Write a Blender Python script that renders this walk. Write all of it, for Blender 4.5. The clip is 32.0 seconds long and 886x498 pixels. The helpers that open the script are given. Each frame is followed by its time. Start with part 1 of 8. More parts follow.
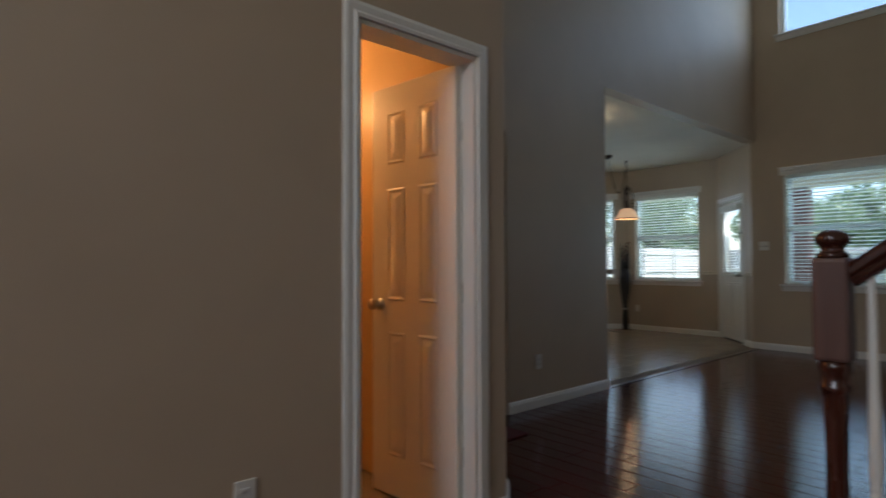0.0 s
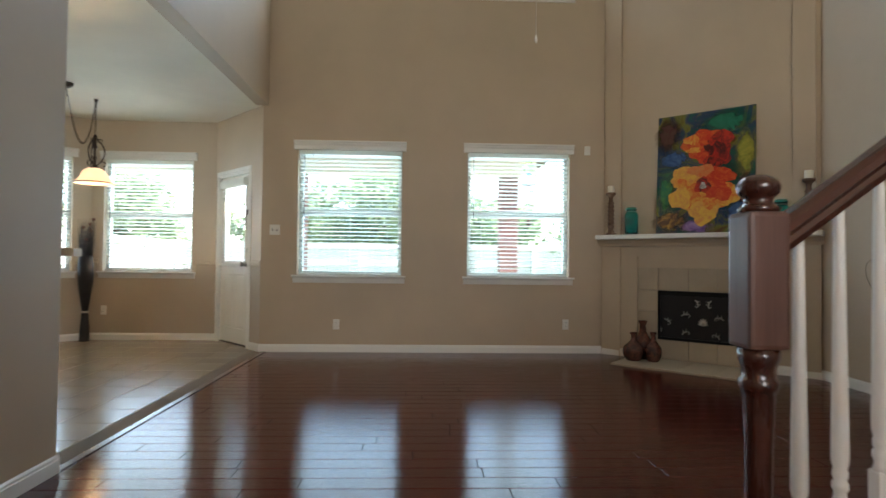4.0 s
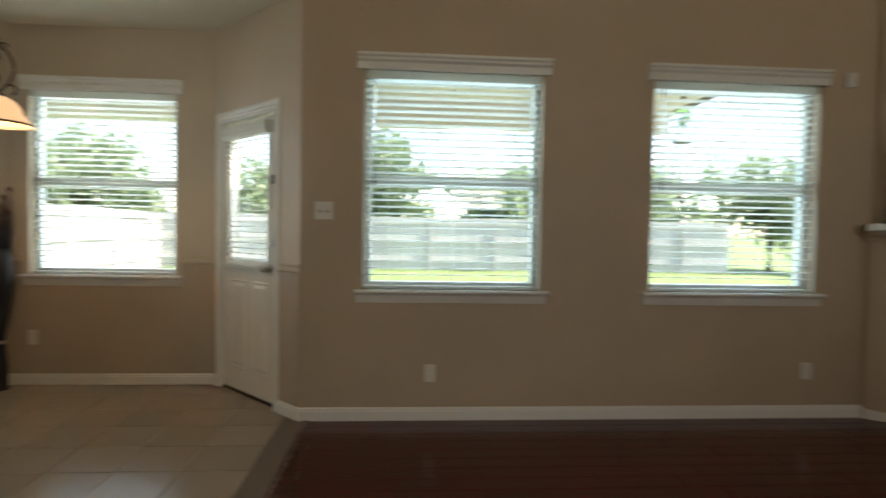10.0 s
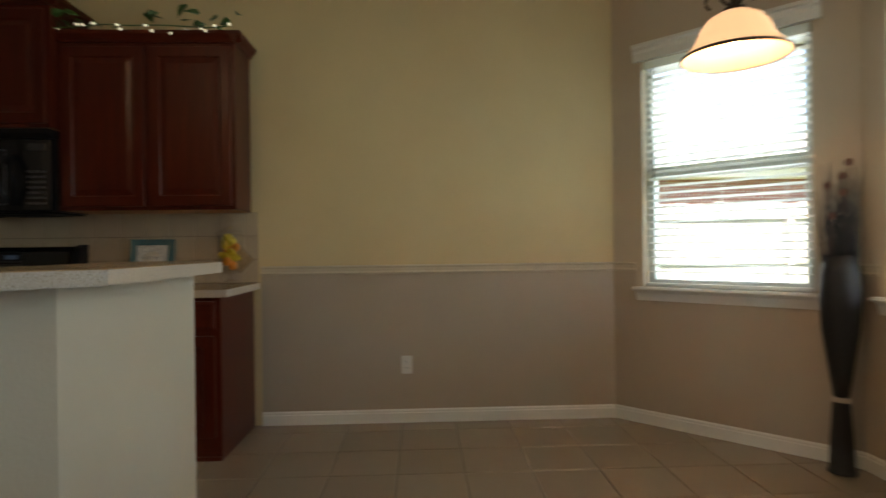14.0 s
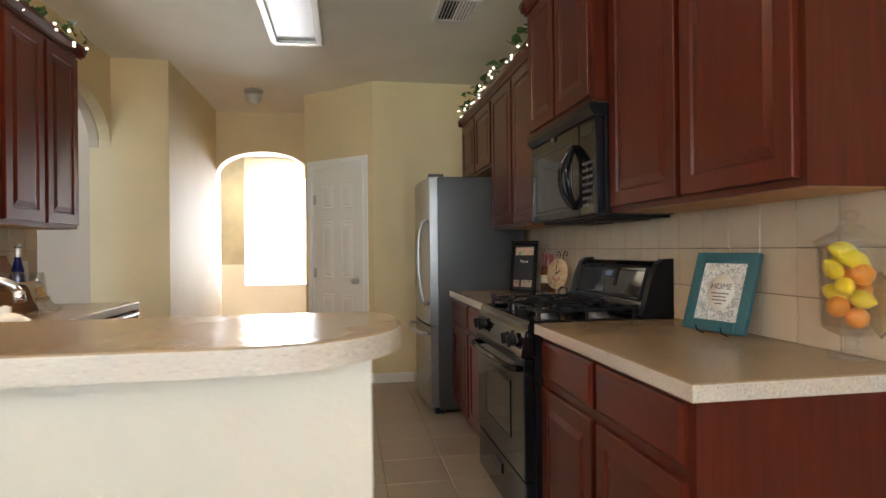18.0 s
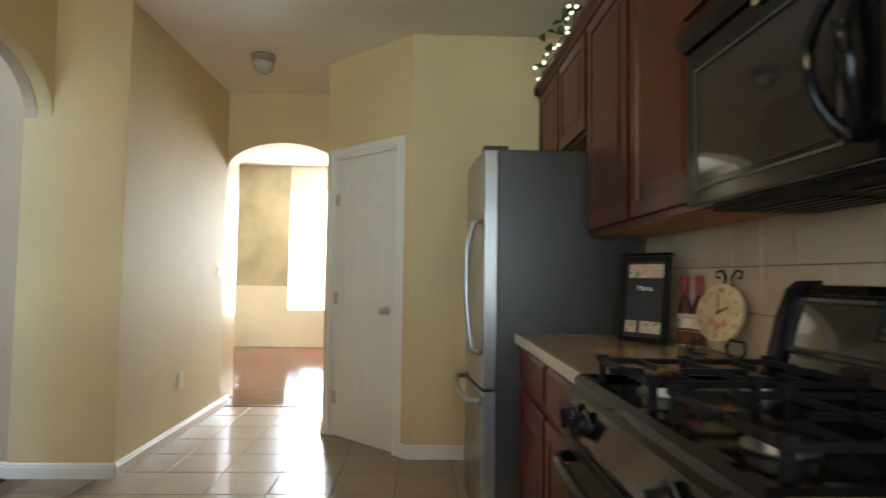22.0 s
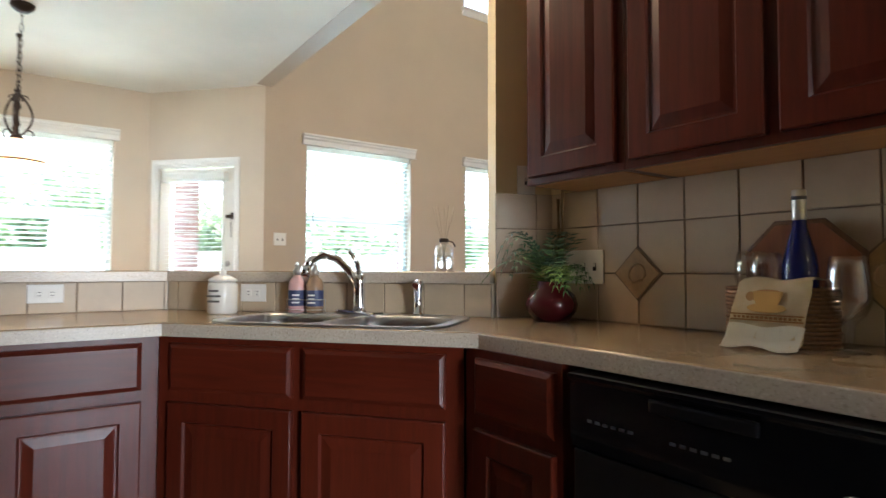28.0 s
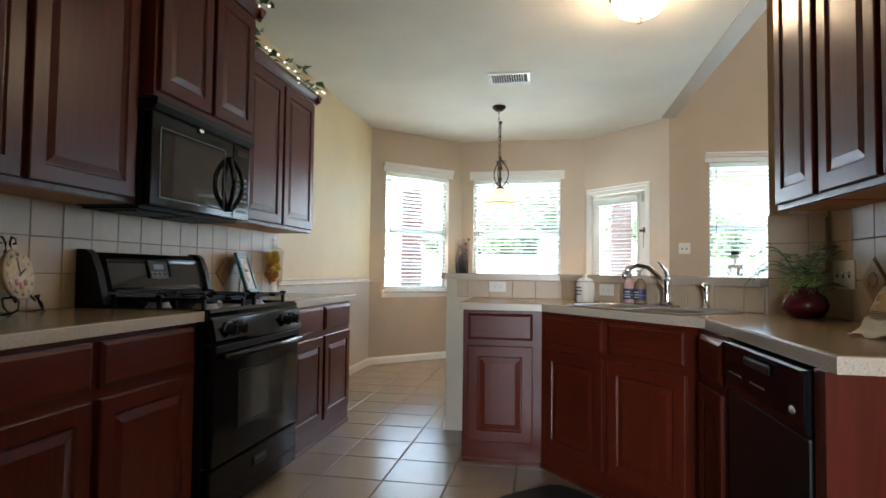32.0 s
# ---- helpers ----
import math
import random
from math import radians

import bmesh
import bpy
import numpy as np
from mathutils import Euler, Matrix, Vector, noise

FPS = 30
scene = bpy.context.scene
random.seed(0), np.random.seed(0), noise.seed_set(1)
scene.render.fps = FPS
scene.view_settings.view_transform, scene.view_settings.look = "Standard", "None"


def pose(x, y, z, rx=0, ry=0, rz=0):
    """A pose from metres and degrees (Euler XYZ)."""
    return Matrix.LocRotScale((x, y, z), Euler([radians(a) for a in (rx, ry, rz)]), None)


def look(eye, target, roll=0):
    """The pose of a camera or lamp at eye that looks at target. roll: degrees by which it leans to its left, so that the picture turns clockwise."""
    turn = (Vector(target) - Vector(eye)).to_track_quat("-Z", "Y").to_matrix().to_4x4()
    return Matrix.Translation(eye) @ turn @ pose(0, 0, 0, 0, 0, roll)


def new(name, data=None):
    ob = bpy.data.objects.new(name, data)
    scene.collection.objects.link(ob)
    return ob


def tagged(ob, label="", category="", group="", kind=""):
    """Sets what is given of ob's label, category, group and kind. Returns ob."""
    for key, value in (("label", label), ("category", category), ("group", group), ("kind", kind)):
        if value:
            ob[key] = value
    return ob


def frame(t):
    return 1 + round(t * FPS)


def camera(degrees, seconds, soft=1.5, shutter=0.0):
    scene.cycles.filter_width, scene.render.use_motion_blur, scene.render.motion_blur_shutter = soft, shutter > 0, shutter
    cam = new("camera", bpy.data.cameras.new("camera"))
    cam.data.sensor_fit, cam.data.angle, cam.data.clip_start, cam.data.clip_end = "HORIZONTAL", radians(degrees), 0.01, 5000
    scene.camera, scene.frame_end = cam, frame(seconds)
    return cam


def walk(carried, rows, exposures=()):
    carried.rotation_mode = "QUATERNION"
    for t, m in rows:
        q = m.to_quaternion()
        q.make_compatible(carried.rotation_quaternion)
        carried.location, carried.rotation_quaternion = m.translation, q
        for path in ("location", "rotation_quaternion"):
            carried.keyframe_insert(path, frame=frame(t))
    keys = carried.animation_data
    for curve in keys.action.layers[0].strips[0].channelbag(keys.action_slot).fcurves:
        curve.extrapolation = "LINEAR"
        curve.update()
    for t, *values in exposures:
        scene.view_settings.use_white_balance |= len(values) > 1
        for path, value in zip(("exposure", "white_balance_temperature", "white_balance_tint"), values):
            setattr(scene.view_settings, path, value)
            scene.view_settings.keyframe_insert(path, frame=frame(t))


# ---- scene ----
cam = camera(76.4, 32.0, 1.5, 0.5)
PATH = [
    (0, (2.875, -8.126, 1.122), (1.375, -6.805, 1.18), -0.2),
    (0.5, (2.838, -8.047, 1.109), (1.611, -6.469, 1.166), -0.4),
    (1, (2.689, -7.933, 1.114), (1.758, -6.164, 1.159), -0.3),
    (1.5, (2.503, -7.785, 1.106), (1.819, -5.906, 1.146), -0.1),
    (2, (2.278, -7.565, 1.115), (1.847, -5.613, 1.149), 0.0),
    (2.5, (2.097, -7.308, 1.111), (1.814, -5.328, 1.138), 0.1),
    (4.5, (1.679, -6.094, 1.012), (1.893, -4.106, 1.063), 0.8),
    (5, (1.65, -5.844, 1.008), (2.01, -3.877, 1.062), 0.9),
    (5.5, (1.589, -5.647, 1.005), (2.095, -3.713, 1.061), 0.9),
    (6, (1.533, -5.511, 1.022), (2.193, -3.624, 1.08), 0.8),
    (6.5, (1.38, -5.411, 1.038), (2.205, -3.589, 1.095), 0.9),
    (7, (1.266, -5.355, 1.066), (2.272, -3.628, 1.122), 0.9),
    (7.5, (1.114, -5.275, 1.064), (2.236, -3.62, 1.125), 0.9),
    (8, (1.008, -5.144, 1.073), (2.165, -3.514, 1.131), 0.9),
    (8.5, (0.851, -4.836, 1.106), (2.009, -3.206, 1.153), 0.9),
    (9, (0.63, -4.429, 1.096), (1.68, -2.728, 1.142), 1.1),
    (9.5, (0.503, -4.025, 1.13), (1.207, -2.153, 1.141), 1.5),
    (10, (0.599, -3.675, 1.243), (0.742, -1.681, 1.181), 1.0),
    (10.5, (0.587, -3.376, 1.222), (0.261, -1.404, 1.163), 0.5),
    (11, (0.525, -3.123, 1.179), (-0.159, -1.244, 1.13), 0.6),
    (11.5, (0.49, -2.856, 1.151), (-0.487, -1.111, 1.109), 0.6),
    (12, (0.476, -2.565, 1.145), (-0.729, -0.969, 1.103), 0.6),
    (12.5, (0.418, -2.278, 1.12), (-1.014, -0.883, 1.087), 0.2),
    (13, (0.429, -1.881, 1.113), (-1.283, -0.848, 1.09), -0.1),
    (13.5, (0.394, -1.527, 1.124), (-1.526, -0.97, 1.105), -0.5),
    (14, (0.268, -1.3, 1.116), (-1.73, -1.222, 1.114), -0.7),
    (14.5, (0.094, -1.073, 1.175), (-1.845, -1.566, 1.169), -0.6),
    (15, (-0.144, -0.885, 1.214), (-1.871, -1.892, 1.195), -0.7),
    (15.5, (-0.365, -0.811, 1.211), (-1.821, -2.182, 1.194), -0.8),
    (17.5, (-1.676, -1.044, 1.226), (-2.174, -2.981, 1.222), -0.7),
    (18, (-1.993, -1.202, 1.216), (-2.331, -3.173, 1.218), -0.6),
    (18.5, (-2.246, -1.385, 1.19), (-2.403, -3.379, 1.197), -0.5),
    (19, (-2.421, -1.58, 1.19), (-2.424, -3.58, 1.202), -0.4),
    (19.5, (-2.504, -1.803, 1.174), (-2.437, -3.802, 1.199), -0.1),
    (20, (-2.522, -2.034, 1.16), (-2.422, -4.031, 1.208), 0.2),
    (20.5, (-2.473, -2.241, 1.153), (-2.44, -4.239, 1.237), 0.8),
    (21, (-2.431, -2.393, 1.136), (-2.55, -4.387, 1.237), 0.9),
    (21.5, (-2.385, -2.57, 1.147), (-2.535, -4.562, 1.249), 0.8),
    (22, (-2.312, -2.737, 1.163), (-2.388, -4.733, 1.262), 0.8),
    (22.5, (-2.249, -2.913, 1.143), (-1.975, -4.892, 1.247), 0.6),
    (23, (-2.183, -3.069, 1.134), (-1.468, -4.933, 1.238), 0.6),
    (23.5, (-2.123, -3.22, 1.134), (-0.95, -4.837, 1.232), 0.6),
    (24, (-2.08, -3.373, 1.13), (-0.491, -4.584, 1.223), 0.5),
    (24.5, (-2.096, -3.594, 1.099), (-0.266, -4.394, 1.21), 0.7),
    (25, (-2.072, -3.797, 1.091), (-0.127, -4.251, 1.196), 0.7),
    (25.5, (-2.037, -4.185, 1.085), (-0.046, -4.016, 1.176), 0.9),
    (26, (-1.967, -4.373, 1.087), (-0.061, -3.773, 1.175), 0.9),
    (26.5, (-1.948, -4.501, 1.078), (-0.184, -3.563, 1.169), 1.6),
    (28.5, (-1.582, -5.321, 1.085), (-0.611, -3.574, 1.164), -0.3),
    (29, (-1.479, -5.548, 1.092), (-0.691, -3.712, 1.176), -0.1),
    (29.5, (-1.404, -5.752, 1.112), (-0.87, -3.826, 1.194), -0.2),
    (30, (-1.387, -5.9, 1.113), (-1.116, -3.92, 1.193), -0.2),
    (30.5, (-1.427, -6.0, 1.11), (-1.426, -4.001, 1.19), 0.3),
    (31, (-1.441, -6.112, 1.121), (-1.613, -4.121, 1.2), 0.4),
    (31.5, (-1.424, -6.23, 1.112), (-1.697, -4.251, 1.192), 0.5),
    (32, (-1.363, -6.323, 1.088), (-1.72, -4.357, 1.168), 0.7),
]
EXPOSE = [(0, 1.2, 5800, 10), (1, 1.9, 5500, 10), (2.5, 2.75, 5500, 10), (5, 2.8, 6900, 11), (7, 2.85, 7000, 11), (9, 2.75, 7000, 11), (11, 1.4, 6900, 10), (13, 1.65, 6950, 12), (15, 2.75, 7600, 13), (18, 3.95, 6750, 18), (20, 4.3, 6450, 17), (21, 3.98, 6400, 10), (22, 3.83, 6500, 10), (23, 3.93, 6150, 14), (24, 3.38, 5900, 17), (25, 4.08, 6050, 24), (26, 4.68, 5750, 17), (29, 3.48, 6150, 13), (32, 3.38, 6150, 13)]
walk(cam, [(t, look(eye, target, roll)) for t, eye, target, roll in PATH], EXPOSE)

# ---- light ----
world = bpy.data.worlds.new("world")
scene.world = world
world.use_nodes = True
_wn = world.node_tree.nodes
_sky = _wn.new("ShaderNodeTexSky")
_sky.sky_type = "NISHITA"
_sky.sun_disc = False
_sky.sun_elevation = radians(54.7)
_sky.sun_rotation = radians(98)
world.node_tree.links.new(_sky.outputs["Color"], _wn["Background"].inputs["Color"])
_wn["Background"].inputs["Strength"].default_value = 0.15


def lamp(name, kind, m, energy, color=(1, 1, 1), size=0.1, size_y=None, angle=None):
    data = bpy.data.lights.new(name, kind)
    data.energy, data.color = energy, color
    if kind == "AREA":
        data.shape, data.size, data.size_y = "RECTANGLE", size, size_y or size
    elif kind == "SUN":
        data.angle = radians(angle or 0.5)
    else:
        data.shadow_soft_size = size
    ob = new(name, data)
    ob.matrix_world = m
    return ob


lamp("sun", "SUN", look((14, -2, 20), (0, 0, 0)), 5.0, (1.0, 0.95, 0.86), angle=0.5)
DAY = (0.66, 0.84, 1.0)
SKY_BLUE = (0.50, 0.76, 1.0)
# daylight standing in the window openings
lamp("window_light", "AREA", look((0.93, 0.24, 1.6), (0.93, -3, 1.2)), 4.4, SKY_BLUE, 1.1, 1.4)
lamp("window_light", "AREA", look((2.84, 0.24, 1.6), (2.84, -3, 1.2)), 4.4, SKY_BLUE, 1.1, 1.4)
lamp("window_light", "AREA", look((0.93, 0.24, 4.75), (0.6, -3, 3.0)), 6.5, DAY, 1.1, 1.2)
lamp("window_light", "AREA", look((2.84, 0.24, 4.75), (2.5, -3, 3.0)), 6.5, DAY, 1.1, 1.2)
lamp("window_light", "AREA", look((-1.73, 1.13, 1.58), (-1.73, -3, 1.0)), 5.2, DAY, 1.05, 1.45)
lamp("window_light", "AREA", look((-3.06, 0.61, 1.58), (-1.0, -1.6, 1.0)), 3.8, DAY, 0.85, 1.45)
lamp("window_light", "AREA", look((-0.32, 0.71, 1.46), (-2.0, -1.2, 1.0)), 1.5, DAY, 0.6, 0.9)
lamp("window_light", "AREA", look((-0.98, -12.28, 1.58), (-1.2, -8, 1.0)), 36, (0.88, 0.95, 1.0), 1.3, 1.9)
# added light for the hall and stairs, in an unseen window made for it
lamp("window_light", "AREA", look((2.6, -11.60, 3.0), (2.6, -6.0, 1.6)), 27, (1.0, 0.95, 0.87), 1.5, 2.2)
# lamps of the place
WARM = (1.0, 0.50, 0.17)
lamp("powder_room_light", "POINT", pose(-0.2, -6.9, 2.15), 8.5, WARM, 0.08)
lamp("side_hall_light", "POINT", pose(6.4, -4.3, 2.4), 1.6, (1.0, 0.62, 0.32), 0.1)
lamp("pendant_light", "POINT", pose(-1.86, -0.08, 1.88), 1.2, (1.0, 0.72, 0.42), 0.04)
lamp("kitchen_ceiling_light", "POINT", pose(-0.83, -2.88, 2.60), 2.0, (1.0, 0.72, 0.42), 0.08)

# ---- materials ----
def material(name, color, rough=0.6, metal=0.0, spec=0.5, alpha=None):
    m = bpy.data.materials.new(name)
    m.use_nodes = True
    b = m.node_tree.nodes["Principled BSDF"]
    b.inputs["Base Color"].default_value = (*color, 1)
    b.inputs["Roughness"].default_value = rough
    b.inputs["Metallic"].default_value = metal
    b.inputs["Specular IOR Level"].default_value = spec
    return m


def nodes_of(m):
    t = m.node_tree
    return t, t.nodes, t.links, t.nodes["Principled BSDF"]


def coords(m, scale=(1, 1, 1), space="Object", turn=(0, 0, 0)):
    t, n, l, b = nodes_of(m)
    tc, mp = n.new("ShaderNodeTexCoord"), n.new("ShaderNodeMapping")
    mp.inputs["Scale"].default_value = scale
    mp.inputs["Rotation"].default_value = turn
    l.new(tc.outputs[space], mp.inputs["Vector"])
    return mp.outputs["Vector"]


def world_coords(m, scale=(1, 1, 1)):
    t, n, l, b = nodes_of(m)
    g, mp = n.new("ShaderNodeNewGeometry"), n.new("ShaderNodeMapping")
    mp.inputs["Scale"].default_value = scale
    l.new(g.outputs["Position"], mp.inputs["Vector"])
    return mp.outputs["Vector"]


def noise_of(m, vec, scale, detail=4.0, rough=0.55, distortion=0.0):
    t, n, l, b = nodes_of(m)
    x = n.new("ShaderNodeTexNoise")
    x.inputs["Scale"].default_value, x.inputs["Detail"].default_value = scale, detail
    x.inputs["Roughness"].default_value, x.inputs["Distortion"].default_value = rough, distortion
    l.new(vec, x.inputs["Vector"])
    return x.outputs["Fac"]


def ramp(m, fac, stops):
    t, n, l, b = nodes_of(m)
    r = n.new("ShaderNodeValToRGB")
    e = r.color_ramp.elements
    while len(e) < len(stops):
        e.new(0.5)
    for k, (p, c) in enumerate(stops):
        e[k].position, e[k].color = p, (*c, 1)
    l.new(fac, r.inputs["Fac"])
    return r.outputs["Color"]


def mix(m, fac, a, c, how="MIX"):
    t, n, l, b = nodes_of(m)
    x = n.new("ShaderNodeMix")
    x.data_type, x.blend_type = "RGBA", how
    for sock, v in ((x.inputs[0], fac), (x.inputs[6], a), (x.inputs[7], c)):
        if isinstance(v, bpy.types.NodeSocket):
            l.new(v, sock)
        elif isinstance(v, (int, float)):
            sock.default_value = v
        else:
            sock.default_value = (*v, 1)
    return x.outputs[2]


def base(m, col):
    t, n, l, b = nodes_of(m)
    l.new(col, b.inputs["Base Color"])


def bump(m, height, strength, dist=0.01):
    t, n, l, b = nodes_of(m)
    x = n.new("ShaderNodeBump")
    x.inputs["Strength"].default_value, x.inputs["Distance"].default_value = strength, dist
    l.new(height, x.inputs["Height"])
    l.new(x.outputs["Normal"], b.inputs["Normal"])
    return x


def rough_of(m, fac, lo, hi):
    t, n, l, b = nodes_of(m)
    r = n.new("ShaderNodeMapRange")
    r.inputs["To Min"].default_value, r.inputs["To Max"].default_value = lo, hi
    l.new(fac, r.inputs["Value"])
    l.new(r.outputs["Result"], b.inputs["Roughness"])


def random_of(m):
    t, n, l, b = nodes_of(m)
    return n.new("ShaderNodeObjectInfo").outputs["Random"]


def shade(c, k):
    return tuple(v * k for v in c)


def paint(name, color, rough=0.6, peel=0.16, scale=90.0, vary=0.06):
    """Rolled wall paint over sprayed texture."""
    m = material(name, color, rough)
    v = world_coords(m)
    a, f = noise_of(m, v, 1.3, 3), noise_of(m, v, scale, 3)
    base(m, ramp(m, a, [(0.3, shade(color, 1 - vary)), (0.7, shade(color, 1 + vary))]))
    bump(m, f, peel, 0.004)
    rough_of(m, f, rough - 0.08, rough + 0.08)
    return m


def wood(name, dark, light, rough=0.35, along="z", scale=6.0, coat=0.0):
    """Stained wood with grain running along one axis of the object."""
    m = material(name, light, rough)
    s = {"x": (0.6, 9, 9), "y": (9, 0.6, 9), "z": (9, 9, 0.6)}[along]
    v = coords(m, s)
    a = noise_of(m, v, scale, 6, 0.65, 0.6)
    f = noise_of(m, v, scale * 7, 4, 0.6)
    c = ramp(m, a, [(0.28, dark), (0.72, light)])
    c = mix(m, 0.2, c, ramp(m, f, [(0.35, shade(dark, 0.8)), (0.65, light)]), "MULTIPLY")
    c = mix(m, 0.25, c, ramp(m, random_of(m), [(0.0, shade(dark, 0.9)), (1.0, shade(light, 1.1))]))
    base(m, c)
    rough_of(m, a, rough - 0.05, rough + 0.08)
    bump(m, f, 0.015, 0.002)
    nodes_of(m)[3].inputs["Coat Weight"].default_value = coat
    nodes_of(m)[3].inputs["Coat Roughness"].default_value = 0.15
    return m


def speckled(name, color, dark, light, rough=0.25, scale=260.0):
    m = material(name, color, rough)
    v = world_coords(m)
    a, f = noise_of(m, v, scale, 2), noise_of(m, v, 4.0, 3)
    c = ramp(m, a, [(0.30, dark), (0.43, color), (0.58, color), (0.7, light)])
    base(m, mix(m, 0.15, c, ramp(m, f, [(0.3, shade(color, 0.85)), (0.7, shade(color, 1.1))])))
    rough_of(m, f, rough - 0.05, rough + 0.08)
    return m


def glazed(name, color, rough=0.35, vary=0.12, scale=9.0, relief=0.12):
    """Fired tile, each piece a shade of its own."""
    m = material(name, color, rough)
    v = world_coords(m)
    a, f = noise_of(m, v, scale, 5, 0.6), noise_of(m, v, 120.0, 3)
    c = ramp(m, a, [(0.3, shade(color, 1 - vary)), (0.7, shade(color, 1 + vary))])
    c = mix(m, 0.45, c, ramp(m, random_of(m), [(0.0, shade(color, 0.86)), (1.0, shade(color, 1.1))]))
    base(m, c)
    rough_of(m, a, rough - relief * 0.6, rough + relief * 0.8)
    bump(m, a, relief, 0.004)
    return m


def glow(name, color, strength):
    m = material(name, color, 0.5)
    b = nodes_of(m)[3]
    b.inputs["Emission Color"].default_value = (*color, 1)
    b.inputs["Emission Strength"].default_value = strength
    return m


def clear(name, color=(1, 1, 1), rough=0.0, ior=1.45):
    m = material(name, color, rough)
    b = nodes_of(m)[3]
    b.inputs["Transmission Weight"].default_value = 1.0
    b.inputs["IOR"].default_value = ior
    return m


WALL_LIVING = paint("living_wall_paint", (0.49, 0.385, 0.275), 0.55)
WALL_KITCHEN = paint("kitchen_wall_paint", (0.66, 0.52, 0.29), 0.62)
WALL_LOWER = paint("lower_wall_paint", (0.46, 0.38, 0.29), 0.5)
WALL_BAY = paint("bay_wall_paint", (0.56, 0.465, 0.35), 0.5)
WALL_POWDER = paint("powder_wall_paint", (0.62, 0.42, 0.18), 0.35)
# pale tone with sky light put into it; no wall uses it
WALL_HALL_SKYLIT = paint("skylit_hall_wall", (0.72, 0.68, 0.64), 0.55)
WALL_BAR = paint("bar_wall_paint", (0.58, 0.51, 0.39), 0.55)
FAUX = paint("mottled_gold_paint", (0.44, 0.39, 0.27), 0.5, 0.2, 60, 0.28)
WALL_DINING = paint("cream_dining_paint", (0.72, 0.67, 0.57), 0.5)
CEILING = paint("ceiling_paint", (0.82, 0.77, 0.66), 0.8, 0.35, 60)
TRIM = paint("white_trim_paint", (0.78, 0.76, 0.71), 0.35, 0.05, 60, 0.03)
DOOR_WHITE = paint("white_door_paint", (0.76, 0.73, 0.66), 0.35, 0.08, 150, 0.03)
CHERRY = wood("cherry_stained_wood", (0.056, 0.0078, 0.0036), (0.128, 0.0195, 0.0078), 0.29, "z", 5.0, 0.0)
CHERRY_H = wood("cherry_stained_wood_across", (0.056, 0.0078, 0.0036), (0.128, 0.0195, 0.0078), 0.29, "x", 5.0, 0.0)
# pale underside wood, lightened further to hold light thrown up by the counters
CHERRY_UNDERLIT = wood("pale_counter_lit_underside", (0.44, 0.21, 0.07), (0.62, 0.35, 0.15), 0.5, "x", 4.0)
for m_ in (CHERRY, CHERRY_H):
    nodes_of(m_)[3].inputs["Specular IOR Level"].default_value = 0.28
RAIL_WOOD = wood("dark_rail_wood", (0.030, 0.008, 0.005), (0.085, 0.024, 0.014), 0.22, "x", 5.0, 0.5)
NEWEL_WOOD = wood("dark_newel_wood", (0.030, 0.008, 0.005), (0.085, 0.024, 0.014), 0.25, "z", 5.0, 0.5)
LAMINATE = speckled("tan_counter_laminate", (0.31, 0.215, 0.125), (0.21, 0.135, 0.075), (0.39, 0.285, 0.175), 0.2)
LAMINATE_EDGE = speckled("pale_counter_edge", (0.50, 0.42, 0.33), (0.33, 0.26, 0.19), (0.62, 0.55, 0.46), 0.3, 180)
TILE = glazed("beige_wall_tile", (0.50, 0.385, 0.26), 0.42)
TILE_ACCENT = glazed("ochre_accent_tile", (0.42, 0.27, 0.13), 0.45, 0.3, 30)
GROUT = paint("brown_grout", (0.24, 0.17, 0.11), 0.85, 0.2, 200)
FLOOR_TILE = glazed("tan_floor_tile", (0.31, 0.245, 0.18), 0.22, 0.06, 3.0, 0.03)
FLOOR_GROUT = paint("floor_grout", (0.17, 0.13, 0.095), 0.9, 0.2, 200)
BLACK_GLOSS = material("black_enamel", (0.006, 0.006, 0.007), 0.1, 0.0, 0.28)
BLACK_SATIN = material("black_satin", (0.007, 0.007, 0.008), 0.32, 0.0, 0.2)
BLACK_IRON = material("cast_iron", (0.008, 0.008, 0.009), 0.5, 0.0, 0.15)
BLACK_GLASS = material("dark_oven_glass", (0.02, 0.02, 0.022), 0.04)
CHROME = material("chrome", (0.75, 0.75, 0.76), 0.08, 1.0)
NICKEL = material("brushed_nickel", (0.50, 0.48, 0.44), 0.28, 1.0)
STEEL = material("brushed_steel", (0.42, 0.42, 0.43), 0.3, 1.0)
FRIDGE_SIDE = material("grey_fridge_side", (0.062, 0.058, 0.053), 0.34, 0.5)
FRIDGE_FRONT = material("steel_fridge_door", (0.30, 0.29, 0.275), 0.27, 0.9)
BRONZE = material("dark_bronze", (0.055, 0.035, 0.025), 0.45, 0.8)
PLASTIC_WHITE = material("white_plastic", (0.74, 0.72, 0.67), 0.4)
BLIND = material("white_blind_slat", (0.82, 0.82, 0.77), 0.5)
VINYL = material("window_vinyl", (0.62, 0.66, 0.62), 0.45)
SLOT = material("dark_slot", (0.02, 0.018, 0.016), 0.7)
GLASS = clear("clear_glass")
PANE = material("window_pane", (1, 1, 1), 0.0)


GLASSWARE = material("thin_glassware", (1, 1, 1), 0.0)


